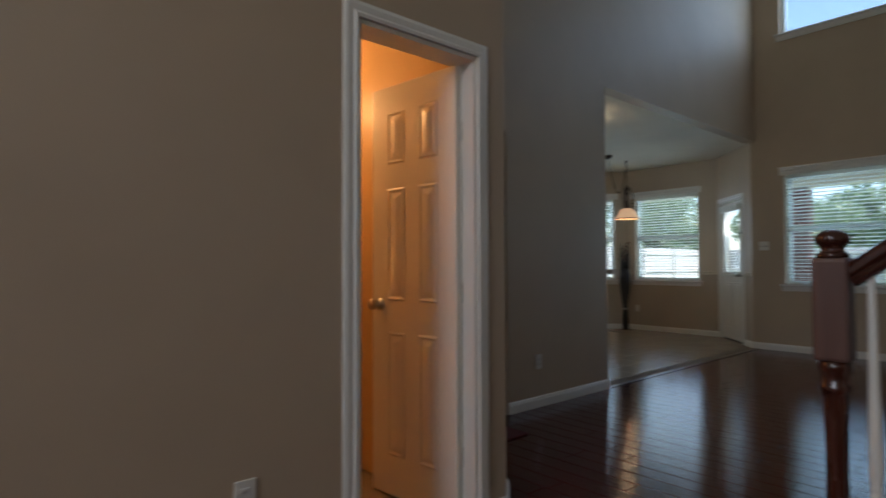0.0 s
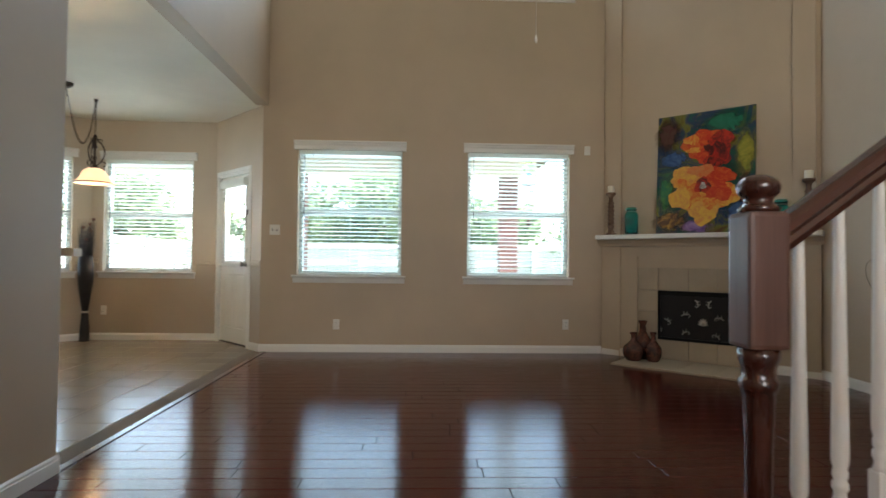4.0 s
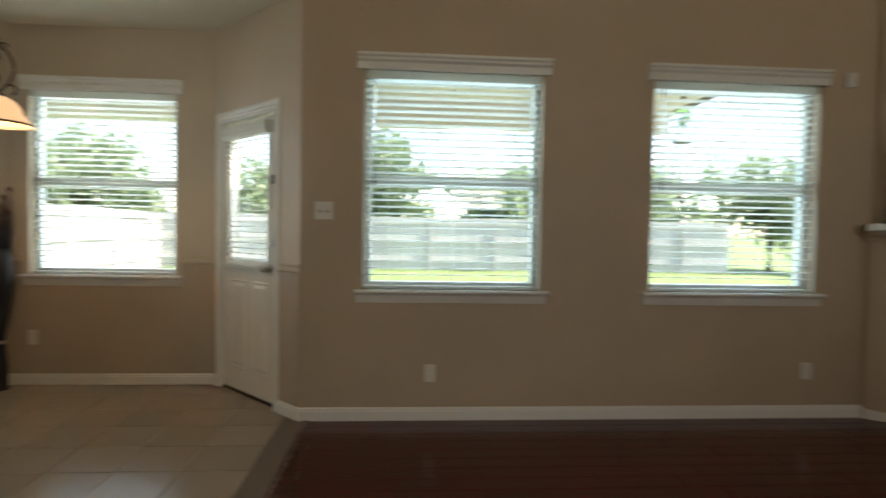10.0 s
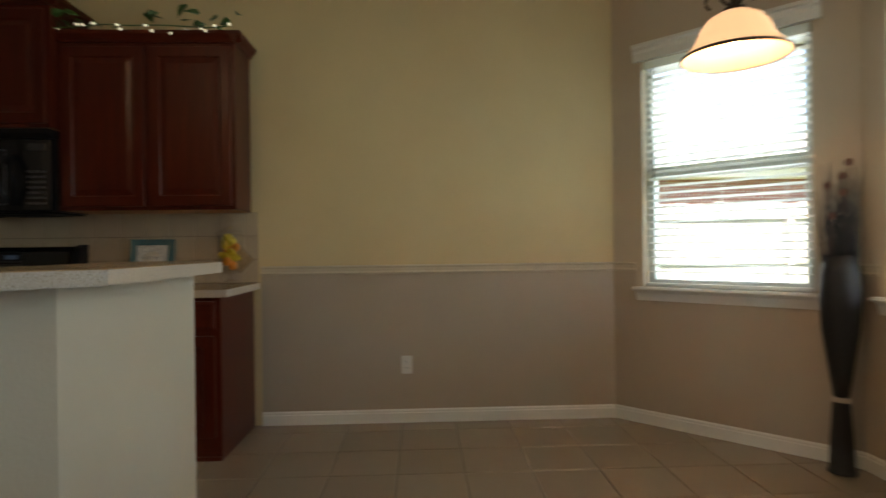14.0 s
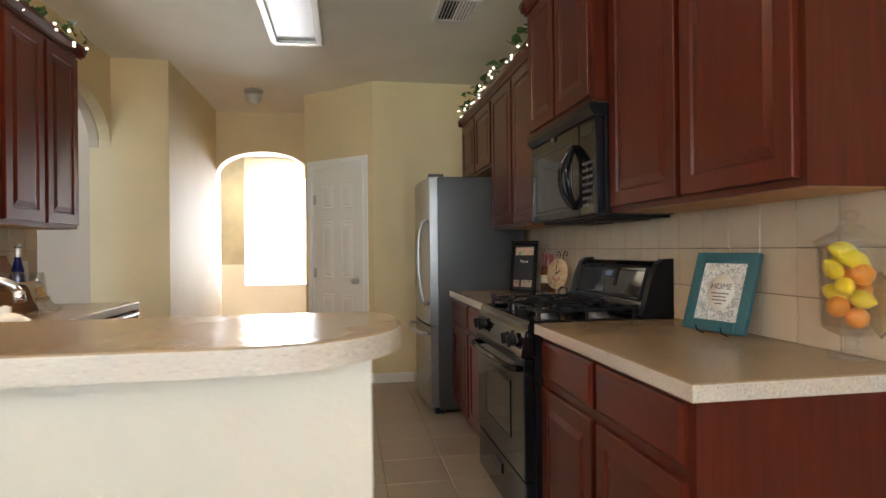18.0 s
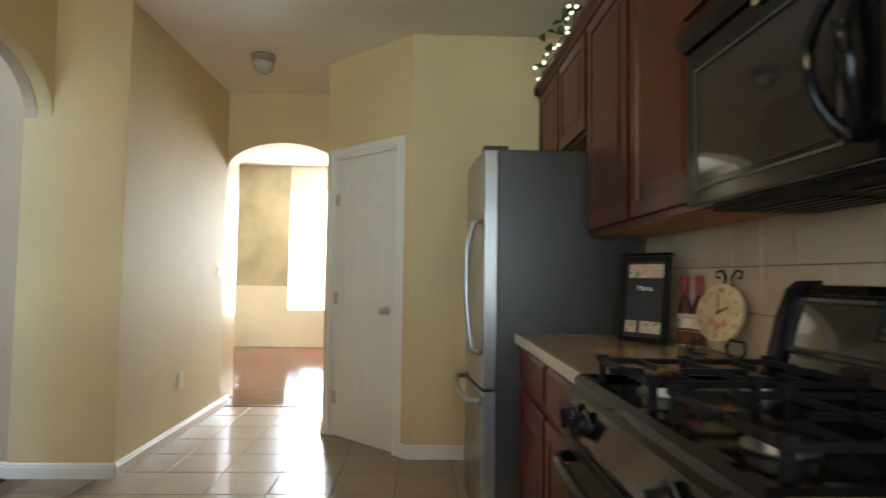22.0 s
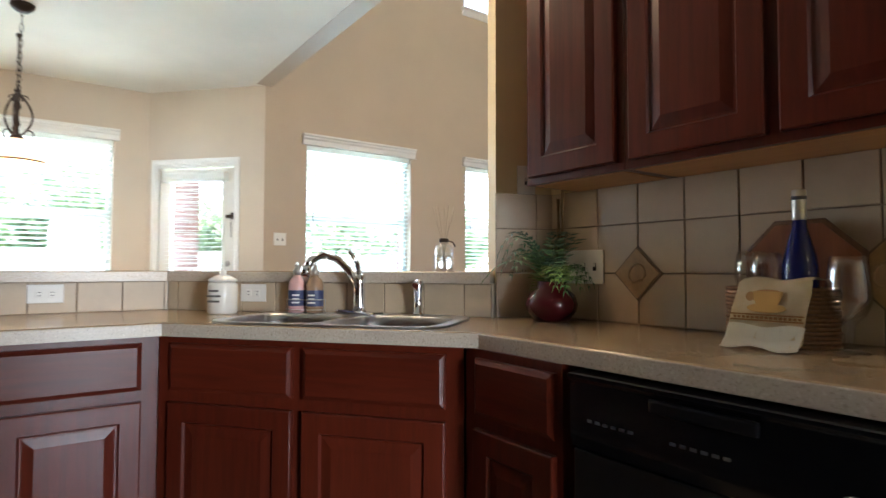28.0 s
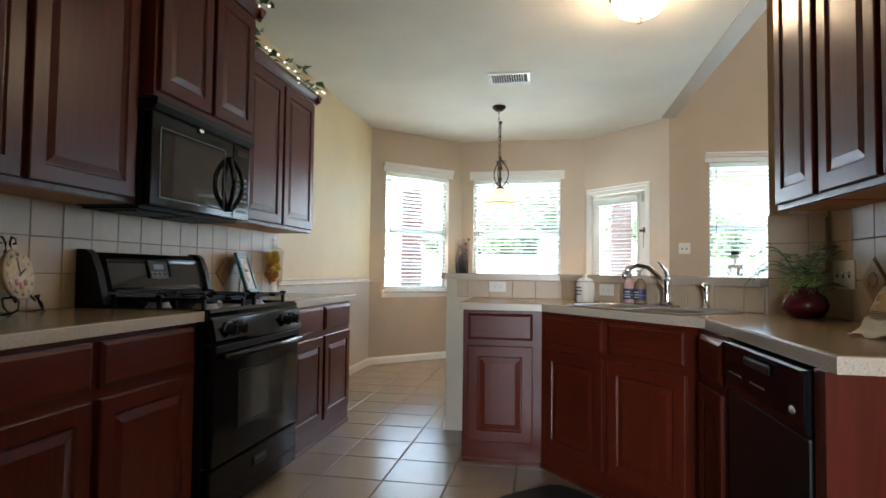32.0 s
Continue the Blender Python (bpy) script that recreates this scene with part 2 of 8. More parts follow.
def thin_pane(m, share):
    t, n, l, b = nodes_of(m)
    tr, gl, mx = n.new("ShaderNodeBsdfTransparent"), n.new("ShaderNodeBsdfGlossy"), n.new("ShaderNodeMixShader")
    gl.inputs["Roughness"].default_value = 0.02
    mx.inputs["Fac"].default_value = share
    l.new(tr.outputs["BSDF"], mx.inputs[1])
    l.new(gl.outputs["BSDF"], mx.inputs[2])
    l.new(mx.outputs["Shader"], n["Material Output"].inputs["Surface"])


thin_pane(PANE, 0.05)
thin_pane(GLASSWARE, 0.09)
_t, _n, _l, _b = nodes_of(GLASSWARE)
_f, _g = _n.new("ShaderNodeLayerWeight"), _n.new("ShaderNodeMath")
_f.inputs["Blend"].default_value = 0.25
_g.operation = "MULTIPLY_ADD"
_g.inputs[1].default_value, _g.inputs[2].default_value = 0.45, 0.06
_l.new(_f.outputs["Facing"], _g.inputs[0])
_l.new(_g.outputs["Value"], next(k for k in _n if k.bl_idname == "ShaderNodeMixShader").inputs["Fac"])


def let_light_through(m, share, color):
    """A thin sheet that passes a share of the light."""
    t, n, l, b = nodes_of(m)
    tr, mx = n.new("ShaderNodeBsdfTranslucent"), n.new("ShaderNodeMixShader")
    tr.inputs["Color"].default_value = (*color, 1)
    mx.inputs["Fac"].default_value = share
    l.new(b.outputs["BSDF"], mx.inputs[1])
    l.new(tr.outputs["BSDF"], mx.inputs[2])
    l.new(mx.outputs["Shader"], n["Material Output"].inputs["Surface"])


let_light_through(BLIND, 0.4, (0.85, 0.85, 0.78))


# ---- mesh helpers ----
def box(bm, x0, x1, y0, y1, z0, z1, bev=0.0, m=None):
    """A box, with bevelled edges if bev; m moves it."""
    r = bmesh.ops.create_cube(bm, size=1)
    vs = r["verts"]
    bmesh.ops.transform(bm, matrix=Matrix.Translation(((x0 + x1) / 2, (y0 + y1) / 2, (z0 + z1) / 2)) @ Matrix.Diagonal((abs(x1 - x0), abs(y1 - y0), abs(z1 - z0), 1)), verts=vs)
    if bev:
        es = list({e for v in vs for e in v.link_edges})
        g = bmesh.ops.bevel(bm, geom=es, offset=bev, segments=2, affect="EDGES", profile=0.6)
        vs = list({v for f in g["faces"] for v in f.verts} | {v for v in vs if v.is_valid})
    if m is not None:
        bmesh.ops.transform(bm, matrix=m, verts=vs)
    return vs


def lathe(bm, profile, seg=24, m=None, cap=True):
    """A turned shape from (radius, height) pairs."""
    rings = []
    for r, z in profile:
        rings.append([bm.verts.new((max(r, 1e-4) * math.cos(2 * math.pi * k / seg), max(r, 1e-4) * math.sin(2 * math.pi * k / seg), z)) for k in range(seg)])
    for a, c in zip(rings, rings[1:]):
        for k in range(seg):
            f = bm.faces.new((a[k], a[(k + 1) % seg], c[(k + 1) % seg], c[k]))
            f.smooth = True
    if cap:
        bm.faces.new(rings[0][::-1])
        bm.faces.new(rings[-1])
    vs = [v for r in rings for v in r]
    if m is not None:
        bmesh.ops.transform(bm, matrix=m, verts=vs)
    return vs


def tube(bm, points, radius, seg=10, closed=False, taper=None):
    """A round bar along points."""
    pts = [Vector(p) for p in points]
    rings, n = [], len(pts)
    up = Vector((0, 0, 1))
    for k, p in enumerate(pts):
        a, c = pts[max(k - 1, 0)] if not closed else pts[k - 1], pts[min(k + 1, n - 1)] if not closed else pts[(k + 1) % n]
        d = (c - a).normalized()
        s = d.cross(up)
        if s.length < 0.05:
            s = d.cross(Vector((1, 0, 0)))
        s.normalize()
        u = s.cross(d)
        r = radius if taper is None else radius + (taper - radius) * k / max(n - 1, 1)
        rings.append([bm.verts.new(p + r * (math.cos(2 * math.pi * j / seg) * s + math.sin(2 * math.pi * j / seg) * u)) for j in range(seg)])
    pairs = list(zip(rings, rings[1:])) + ([(rings[-1], rings[0])] if closed else [])
    for a, c in pairs:
        for j in range(seg):
            f = bm.faces.new((a[j], a[(j + 1) % seg], c[(j + 1) % seg], c[j]))
            f.smooth = True
    if not closed:
        bm.faces.new(rings[0][::-1])
        bm.faces.new(rings[-1])


def prism(bm, outline, z0, z1):
    """An upright slab over a plan outline (counter-clockwise)."""
    lo = [bm.verts.new((x, y, z0)) for x, y in outline]
    hi = [bm.verts.new((x, y, z1)) for x, y in outline]
    n = len(lo)
    bm.faces.new(lo[::-1])
    bm.faces.new(hi)
    for k in range(n):
        bm.faces.new((lo[k], lo[(k + 1) % n], hi[(k + 1) % n], hi[k]))
    return lo + hi


PLACE = [Matrix.Identity(4)]  # where the group of things being built stands


def part(name, bm, mat, parent=None, label="", m=None, smooth=False):
    """Links a bmesh as one mesh object, under a thing or a part if given."""
    bmesh.ops.recalc_face_normals(bm, faces=bm.faces)
    me = bpy.data.meshes.new(name)
    bm.to_mesh(me)
    bm.free()
    if smooth:
        for p in me.polygons:
            p.use_smooth = True
    me.materials.append(mat)
    ob = new(name, me)
    if parent is not None:
        ob.parent = parent
    m = Matrix.Identity(4) if m is None else m
    ob.matrix_basis = m if parent is not None else PLACE[0] @ m
    return tagged(ob, label)


def thing(name, label, category, m=None, group="", kind=""):
    ob = new(name)
    ob.matrix_basis = PLACE[0] @ (Matrix.Identity(4) if m is None else m)
    return tagged(ob, label, category, group, kind)


def boxed(name, parent, mat, x0, x1, y0, y1, z0, z1, bev=0.0, label="", m=None):
    bm = bmesh.new()
    box(bm, x0, x1, y0, y1, z0, z1, bev)
    return part(name, bm, mat, parent, label, m)


def turn_z(x, y, z, deg):
    return pose(x, y, z, 0, 0, deg)


def along(p, q, z=0.0):
    """The pose whose x axis runs from p to q on the plan, and whose y axis points to its left."""
    return turn_z(p[0], p[1], z, math.degrees(math.atan2(q[1] - p[1], q[0] - p[0])))


def span(p, q):
    return math.hypot(q[0] - p[0], q[1] - p[1])


# ---- the shell ----
CEIL = 2.77
TALL = 5.6


def wall(name, p, q, z0, z1, thick, mat, holes=(), label="", arch=None):
    """A wall whose seen face runs from p to q, its body on the left of that way. holes: (s0, s1, z0, z1) along it;
    arch: (s0, s1, spring, crown), an arched opening down to the floor."""
    n = span(p, q)
    bm = bmesh.new()
    cuts = sorted({0.0, n, *[h[0] for h in holes], *[h[1] for h in holes], *((arch[0], arch[1]) if arch else ())})
    for a, c in zip(cuts, cuts[1:]):
        mid = (a + c) / 2
        if arch and arch[0] < mid < arch[1]:
            s0, s1, spring, crown = arch
            steps = 20
            for k in range(steps):
                u0, u1 = [s0 + (s1 - s0) * (0.5 - 0.5 * math.cos(math.pi * j / steps)) for j in (k, k + 1)]
                hs = [spring + (crown - spring) * math.sqrt(max(0, 1 - ((u - (s0 + s1) / 2) / ((s1 - s0) / 2)) ** 2)) for u in (u0, u1)]
                v = [bm.verts.new(w) for w in ((u0, 0, hs[0]), (u1, 0, hs[1]), (u1, 0, z1), (u0, 0, z1), (u0, thick, hs[0]), (u1, thick, hs[1]), (u1, thick, z1), (u0, thick, z1))]
                for f in ((0, 1, 2, 3), (7, 6, 5, 4), (4, 5, 1, 0), (3, 2, 6, 7)):
                    bm.faces.new([v[i] for i in f])
            continue
        zs = [z0]
        for h in sorted([h for h in holes if h[0] - 1e-4 <= a and h[1] + 1e-4 >= c], key=lambda h: h[2]):
            zs += [h[2], h[3]]
        zs.append(z1)
        for k in range(0, len(zs), 2):
            if zs[k + 1] - zs[k] > 1e-4:
                box(bm, a, c, 0, thick, zs[k], zs[k + 1])
    bmesh.ops.remove_doubles(bm, verts=bm.verts, dist=1e-4)
    ob = part(name, bm, mat, None, label, along(p, q))
    return tagged(ob, label, "wall", kind="structure")


def skirting(p, q, holes=(), height=0.085, label="white painted baseboard along the wall"):
    """Baseboard with a moulded top on the right-hand side of p to q."""
    n = span(p, q)
    at = [0.0]
    for a, c in sorted(holes):
        at += [a, c]
    at.append(n)
    for k in range(0, len(at), 2):
        if at[k + 1] - at[k] < 0.02:
            continue
        bm = bmesh.new()
        prof = [(0, 0), (-0.016, 0), (-0.016, height * 0.72), (-0.012, height * 0.78), (-0.012, height * 0.88), (-0.006, height), (0, height)]
        ends = [[bm.verts.new((s, y, z)) for y, z in prof] for s in (at[k], at[k + 1])]
        for j in range(len(prof)):
            i = (j + 1) % len(prof)
            bm.faces.new((ends[0][j], ends[0][i], ends[1][i], ends[1][j]))
        bm.faces.new(ends[0])
        bm.faces.new(ends[1][::-1])
        ob = part("baseboard", bm, TRIM, None, "", along(p, q))
        tagged(ob, label, "baseboard", kind="structure")


# plan corners
WX = -3.37  # west wall
C0 = (-0.06, 0.0)  # where the bay meets the back wall
BAY1, BAY2, BAY3 = (WX, -0.04), (-2.43, 0.885), (-0.885, 0.885)
ANGLED, WEST = Matrix.Translation((0.12, 0.13, 0)), Matrix.Translation((0.15, -0.06, 0))
W0 = 0.925  # first window of the back wall, its centre
W1 = 2.84
FP_L, FP_R = (3.80, 0.0), (5.38, -1.42)
EAST = 5.38

# walls: seen face first; the body lies to the left of p -> q
wall("wall_back", C0, (6.0, 0), 0, TALL, 0.2, WALL_LIVING, [(W0 - C0[0] - 0.585, W0 - C0[0] + 0.585, 0.86, 2.28), (W1 - C0[0] - 0.585, W1 - C0[0] + 0.585, 0.86, 2.28), (W0 - C0[0] - 0.60, W0 - C0[0] + 0.60, 4.12, 5.3), (W1 - C0[0] - 0.60, W1 - C0[0] + 0.60, 4.12, 5.3)], "tall tan painted back wall with four windows")
wall("wall_east", (EAST, 0.2), (EAST, -11.5), 0, TALL, 0.2, WALL_LIVING, (), "tall tan painted living room wall with an arched opening", (3.96, 5.16, 2.02, 2.42))
wall("wall_hall_west", (0, -4.95), (0, -3.60), 0, TALL, 0.07, WALL_LIVING, (), "tan painted wall between kitchen and living room")
wall("wall_opening_header", (0, -3.60), (0, 0), CEIL - 0.004, TALL, 0.14, WALL_LIVING, (), "tan painted wall above the opening to the breakfast room")
wall("wall_arch_hall", (0, -6.05), (0, -4.95), 0, TALL, 0.07, WALL_LIVING, (), "tan painted wall above the kitchen arch", (0.0, 1.10, 2.05, 2.42))
wall("wall_kitchen_east", (-0.16, -3.62), (-0.16, -4.95), 0, CEIL, 0.085, WALL_KITCHEN, (), "khaki painted kitchen wall behind the cabinets")
wall("wall_arch_kitchen", (-0.16, -4.95), (-0.16, -6.05), 0, CEIL, 0.085, WALL_KITCHEN, (), "khaki painted wall with an arched opening", (0.0, 1.10, 2.05, 2.42))
wall("wall_stub", (-0.362, -3.548), (-0.16, -3.629), 0, CEIL, 0.09, WALL_KITCHEN, (), "khaki painted diagonal stub of wall beside the sink")
wall("wall_bay_door", BAY3, C0, 0, CEIL, 0.15, WALL_BAY, [(0.095, 0.915, 0, 2.06)], "beige painted bay wall with the patio door")
wall("wall_bay_north", BAY2, BAY3, 0, CEIL, 0.15, WALL_BAY, [(0.15, 1.258, 0.86, 2.28)], "beige painted bay wall with a window")
wall("wall_bay_west", BAY1, BAY2, 0, CEIL, 0.15, WALL_BAY, [(0.20, 1.11, 0.86, 2.28)], "beige painted bay wall with a narrow window")
wall("wall_west", (WX, -6.6), BAY1, 0, CEIL, 0.15, WALL_KITCHEN, (), "khaki painted kitchen wall")
wall("wall_fridge", (-2.24, -6.40), (WX, -6.40), 0, CEIL, 0.15, WALL_KITCHEN, (), "khaki painted wall beside the fridge")
wall("wall_pantry", (-1.59, -7.00), (-2.24, -6.40), 0, CEIL, 0.12, WALL_KITCHEN, [(0.10, 0.76, 0, 2.04)], "khaki painted diagonal pantry wall with a door")
wall("wall_pantry_side", (-1.59, -7.73), (-1.59, -7.00), 0, CEIL, 0.12, WALL_KITCHEN, (), "khaki painted wall beside the dining arch")
wall("wall_dining_arch", (-0.59, -7.73), (-1.59, -7.73), 0, CEIL, 0.2, WALL_KITCHEN, (), "khaki painted wall with an arched opening", (0.0, 1.0, 2.08, 2.33))
wall("wall_jut_side", (-0.59, -6.20), (-0.59, -7.73), 0, CEIL, 0.06, WALL_KITCHEN, (), "pale khaki wall with a light switch")
wall("wall_jut", (0, -6.05), (-0.59, -6.05), 0, CEIL, 0.15, WALL_KITCHEN, (), "khaki painted wall beside the kitchen arch")
wall("wall_passage", (1.0, -6.07), (0.004, -6.07), 0, TALL, 0.10, WALL_LIVING, (), "tan painted passage wall with a light switch")
# corner cut back so that its outline fits the camera's view
wall("wall_passage_corner", (1.135, -6.22), (1.0, -6.07), 0, TALL, 0.10, WALL_LIVING, (), "tan painted passage corner, splayed to fit the camera's view")
wall("wall_powder", (1.135, -11.5), (1.135, -6.22), 0, TALL, 0.12, WALL_LIVING, [(4.49, 5.105, 0, 2.035)], "taupe painted wall with the powder room door")
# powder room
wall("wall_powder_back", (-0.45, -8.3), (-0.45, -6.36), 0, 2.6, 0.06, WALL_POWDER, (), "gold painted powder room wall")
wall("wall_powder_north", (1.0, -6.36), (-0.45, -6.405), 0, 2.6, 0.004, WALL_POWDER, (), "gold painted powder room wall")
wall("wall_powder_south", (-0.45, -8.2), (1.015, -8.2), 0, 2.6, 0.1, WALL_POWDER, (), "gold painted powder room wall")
# front hall; the hole is cut for the added, unseen window
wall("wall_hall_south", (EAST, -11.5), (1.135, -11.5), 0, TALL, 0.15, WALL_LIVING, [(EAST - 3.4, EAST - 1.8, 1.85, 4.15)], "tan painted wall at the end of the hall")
# room past the living room arch, its warm light put into the gold walls
wall("wall_side_hall", (7.2, -2.9), (7.2, -5.6), 0, 2.7, 0.1, WALL_POWDER, (), "side hall wall, warm light put into its gold colour")
wall("wall_side_hall_north", (5.5, -3.4), (7.2, -3.4), 0, 2.7, 0.1, WALL_POWDER, [(0.25, 1.01, 0, 2.04)], "side hall wall with a doorway, warm light put into its gold colour")
wall("wall_side_hall_south", (7.2, -5.1), (5.5, -5.1), 0, 2.7, 0.1, WALL_POWDER, (), "side hall wall, warm light put into its gold colour")
wall("wall_side_room", (5.5, -2.0), (7.2, -2.0), 0, 2.7, 0.1, WALL_LIVING, (), "plain wall of the dim room past the side hall")
# dining room
wall("wall_dining_south", (1.5, -12.0), (-4.5, -12.0), 0, 2.95, 0.2, WALL_DINING, [(1.66, 3.15, 0.60, 2.56)], "beige dining room wall with a tall window")
wall("wall_dining_east", (0.98, -7.9), (0.98, -12.0), 0, 2.95, 0.15, FAUX, (), "mottled gold dining room wall")
wall("wall_dining_west", (-4.5, -12.0), (-4.5, -8.0), 0, 2.95, 0.15, FAUX, (), "mottled gold dining room wall")
wall("wall_dining_north", (-1.59, -7.93), (-4.5, -7.93), 0, 2.95, 0.15, FAUX, (), "mottled gold dining room wall")
for a, c in ((-0.10, 1.66), (3.15, 6.0)):
    bm = bmesh.new()
    box(bm, max(a, 0), c, -0.004, 0, 0.98, 2.95)
    tagged(part("wall_dining_upper", bm, FAUX, None, "", along((1.5, -12.0), (-4.5, -12.0))), "mottled gold paint above the dining chair rail", "wall", kind="structure")

# unseen slab added to keep sunlight from leaking past the low ceilings
bm = bmesh.new()
box(bm, -4.7, -0.09, -12.2, 0.2, 3.04, 3.12)
tagged(part("sun_block_deck", bm, CEILING), "added unseen deck keeping sun off the low ceilings", "roof", kind="structure")
floor_bm = bmesh.new()
box(floor_bm, -6, 9, -14, 2.0, -0.2, -0.012)
tagged(part("floor_slab", floor_bm, FLOOR_GROUT), "plain slab under the floors", "floor", kind="structure")
c_bm = bmesh.new()
prism(c_bm, [(-3.6, -7.93), (-0.06, -7.93), (-0.06, 0.10), (-0.80, 1.03), (-2.50, 1.03), (-3.52, 0.03)], CEIL, CEIL + 0.1)
tagged(part("ceiling_kitchen", c_bm, CEILING), "white textured ceiling over kitchen and breakfast room", "ceiling", kind="structure")
c_bm = bmesh.new()
box(c_bm, -0.3, 6.2, -11.8, 0.3, TALL, TALL + 0.1)
tagged(part("ceiling_living", c_bm, CEILING), "white textured ceiling of the tall living room", "ceiling", kind="structure")
for nm, x0, x1, y0, y1, z, lb in (("ceiling_powder", -0.5, 1.0, -8.3, -6.38, 2.6, "powder room ceiling"), ("ceiling_side_hall", 5.5, 7.3, -5.2, -1.9, 2.7, "side hall ceiling"), ("ceiling_dining", -4.6, 1.6, -12.1, -7.93, 2.95, "white dining room ceiling")):
    bm = bmesh.new()
    box(bm, x0, x1, y0, y1, z, z + 0.08)
    tagged(part(nm, bm, CEILING), lb, "ceiling", kind="structure")


# ---- windows, doors, trim ----
def profile_bar(bm, prof, x0, x1):
    """A moulding: the (y, z) outline drawn out from x0 to x1."""
    ends = [[bm.verts.new((s, y, z)) for y, z in prof] for s in (x0, x1)]
    n = len(prof)
    for j in range(n):
        i = (j + 1) % n
        bm.faces.new((ends[0][j], ends[0][i], ends[1][i], ends[1][j]))
    bm.faces.new(ends[0])
    bm.faces.new(ends[1][::-1])


def window(name, m, w, z0, z1, label, cornice=True, blind=True, depth=0.09, lift=0.0):
    """A single-hung window in its opening; m has x along the wall, y outwards, and its origin under the opening's first side."""
    win = thing(name, label, "window", m, kind="structure")
    fw = 0.045
    mid = (z0 + z1) / 2 + 0.01
    bm = bmesh.new()
    box(bm, 0, fw, depth, depth + 0.06, z0, z1, 0.004)
    box(bm, w - fw, w, depth, depth + 0.06, z0, z1, 0.004)
    box(bm, fw, w - fw, depth, depth + 0.06, z1 - fw, z1, 0.004)
    box(bm, fw, w - fw, depth, depth + 0.06, z0, z0 + fw, 0.004)
    part("window_frame", bm, VINYL, win)
    boxed("meeting_rail", win, VINYL, fw, w - fw, depth - 0.006, depth + 0.05, mid - 0.03, mid + 0.03, 0.004)
    for a, c in ((z0 + fw, mid - 0.03), (mid + 0.03, z1 - fw)):
        p = boxed("pane", win, PANE, fw, w - fw, depth + 0.028, depth + 0.032, a, c)
        p.visible_shadow = False
    if cornice:
        bm = bmesh.new()
        profile_bar(bm, [(0, z1 - 0.005), (-0.028, z1 - 0.005), (-0.028, z1 + 0.04), (-0.04, z1 + 0.055), (-0.04, z1 + 0.07), (-0.055, z1 + 0.078), (-0.055, z1 + 0.095), (0, z1 + 0.095)], -0.045, w + 0.045)
        part("cornice", bm, TRIM, win, "white moulded cornice")
    bm = bmesh.new()
    profile_bar(bm, [(depth, z0 - 0.022), (-0.055, z0 - 0.022), (-0.062, z0 - 0.012), (-0.055, z0), (depth, z0)], -0.05, w + 0.05)
    part("window_sill", bm, TRIM, win)
    bm = bmesh.new()
    profile_bar(bm, [(0, z0 - 0.085), (-0.012, z0 - 0.085), (-0.02, z0 - 0.06), (-0.026, z0 - 0.035), (-0.04, z0 - 0.0225), (0, z0 - 0.0225)], -0.04, w + 0.04)
    part("apron", bm, TRIM, win)
    if blind:
        bl = thing("window_blind", "white horizontal slat blind lowered with open slats", "blind", m, "window blinds")
        boxed("headrail", bl, BLIND, 0.008, w - 0.008, 0.012, 0.065, z1 - 0.055, z1 - 0.004, 0.003)
        pitch = 0.0445
        n = int((z1 - 0.07 - z0 - 0.04) / pitch)
        sb = bmesh.new()
        k = 5
        for i in range(k):
            for s in (0, 1):
                u = i / (k - 1) - 0.5
                zz = 0.0035 * (1 - 4 * u * u) + u * -0.010
                sb.verts.new((0.012 + s * (w - 0.024), 0.038 + u * 0.049, zz))
        sb.verts.ensure_lookup_table()
        for i in range(k - 1):
            sb.faces.new((sb.verts[2 * i], sb.verts[2 * i + 1], sb.verts[2 * i + 3], sb.verts[2 * i + 2]))
        bmesh.ops.solidify(sb, geom=sb.faces[:], thickness=0.0028)
        first = part("slat", sb, BLIND, bl, m=pose(0, 0, z1 - 0.08))
        for i in range(1, n):
            ob = new("slat", first.data)
            ob.parent = bl
            ob.matrix_basis = pose(0, 0, z1 - 0.08 - i * pitch)
        boxed("bottom_rail", bl, BLIND, 0.012, w - 0.012, 0.015, 0.062, z0 + 0.004, z0 + 0.024, 0.003)
        for s in (0.14, 0.5, 0.86):
            bm = bmesh.new()
            tube(bm, [(w * s, 0.0125, z0 + 0.01), (w * s, 0.0125, z1 - 0.05)], 0.0012, 5)
            tube(bm, [(w * s, 0.0635, z0 + 0.01), (w * s, 0.0635, z1 - 0.05)], 0.0012, 5)
            part("ladder_cord", bm, BLIND, bl)
        bm = bmesh.new()
        tube(bm, [(0.07, 0.004, z1 - 0.06), (0.07, 0.002, z1 - 0.75)], 0.004, 6)
        part("tilt_wand", bm, GLASS, bl)
    return win


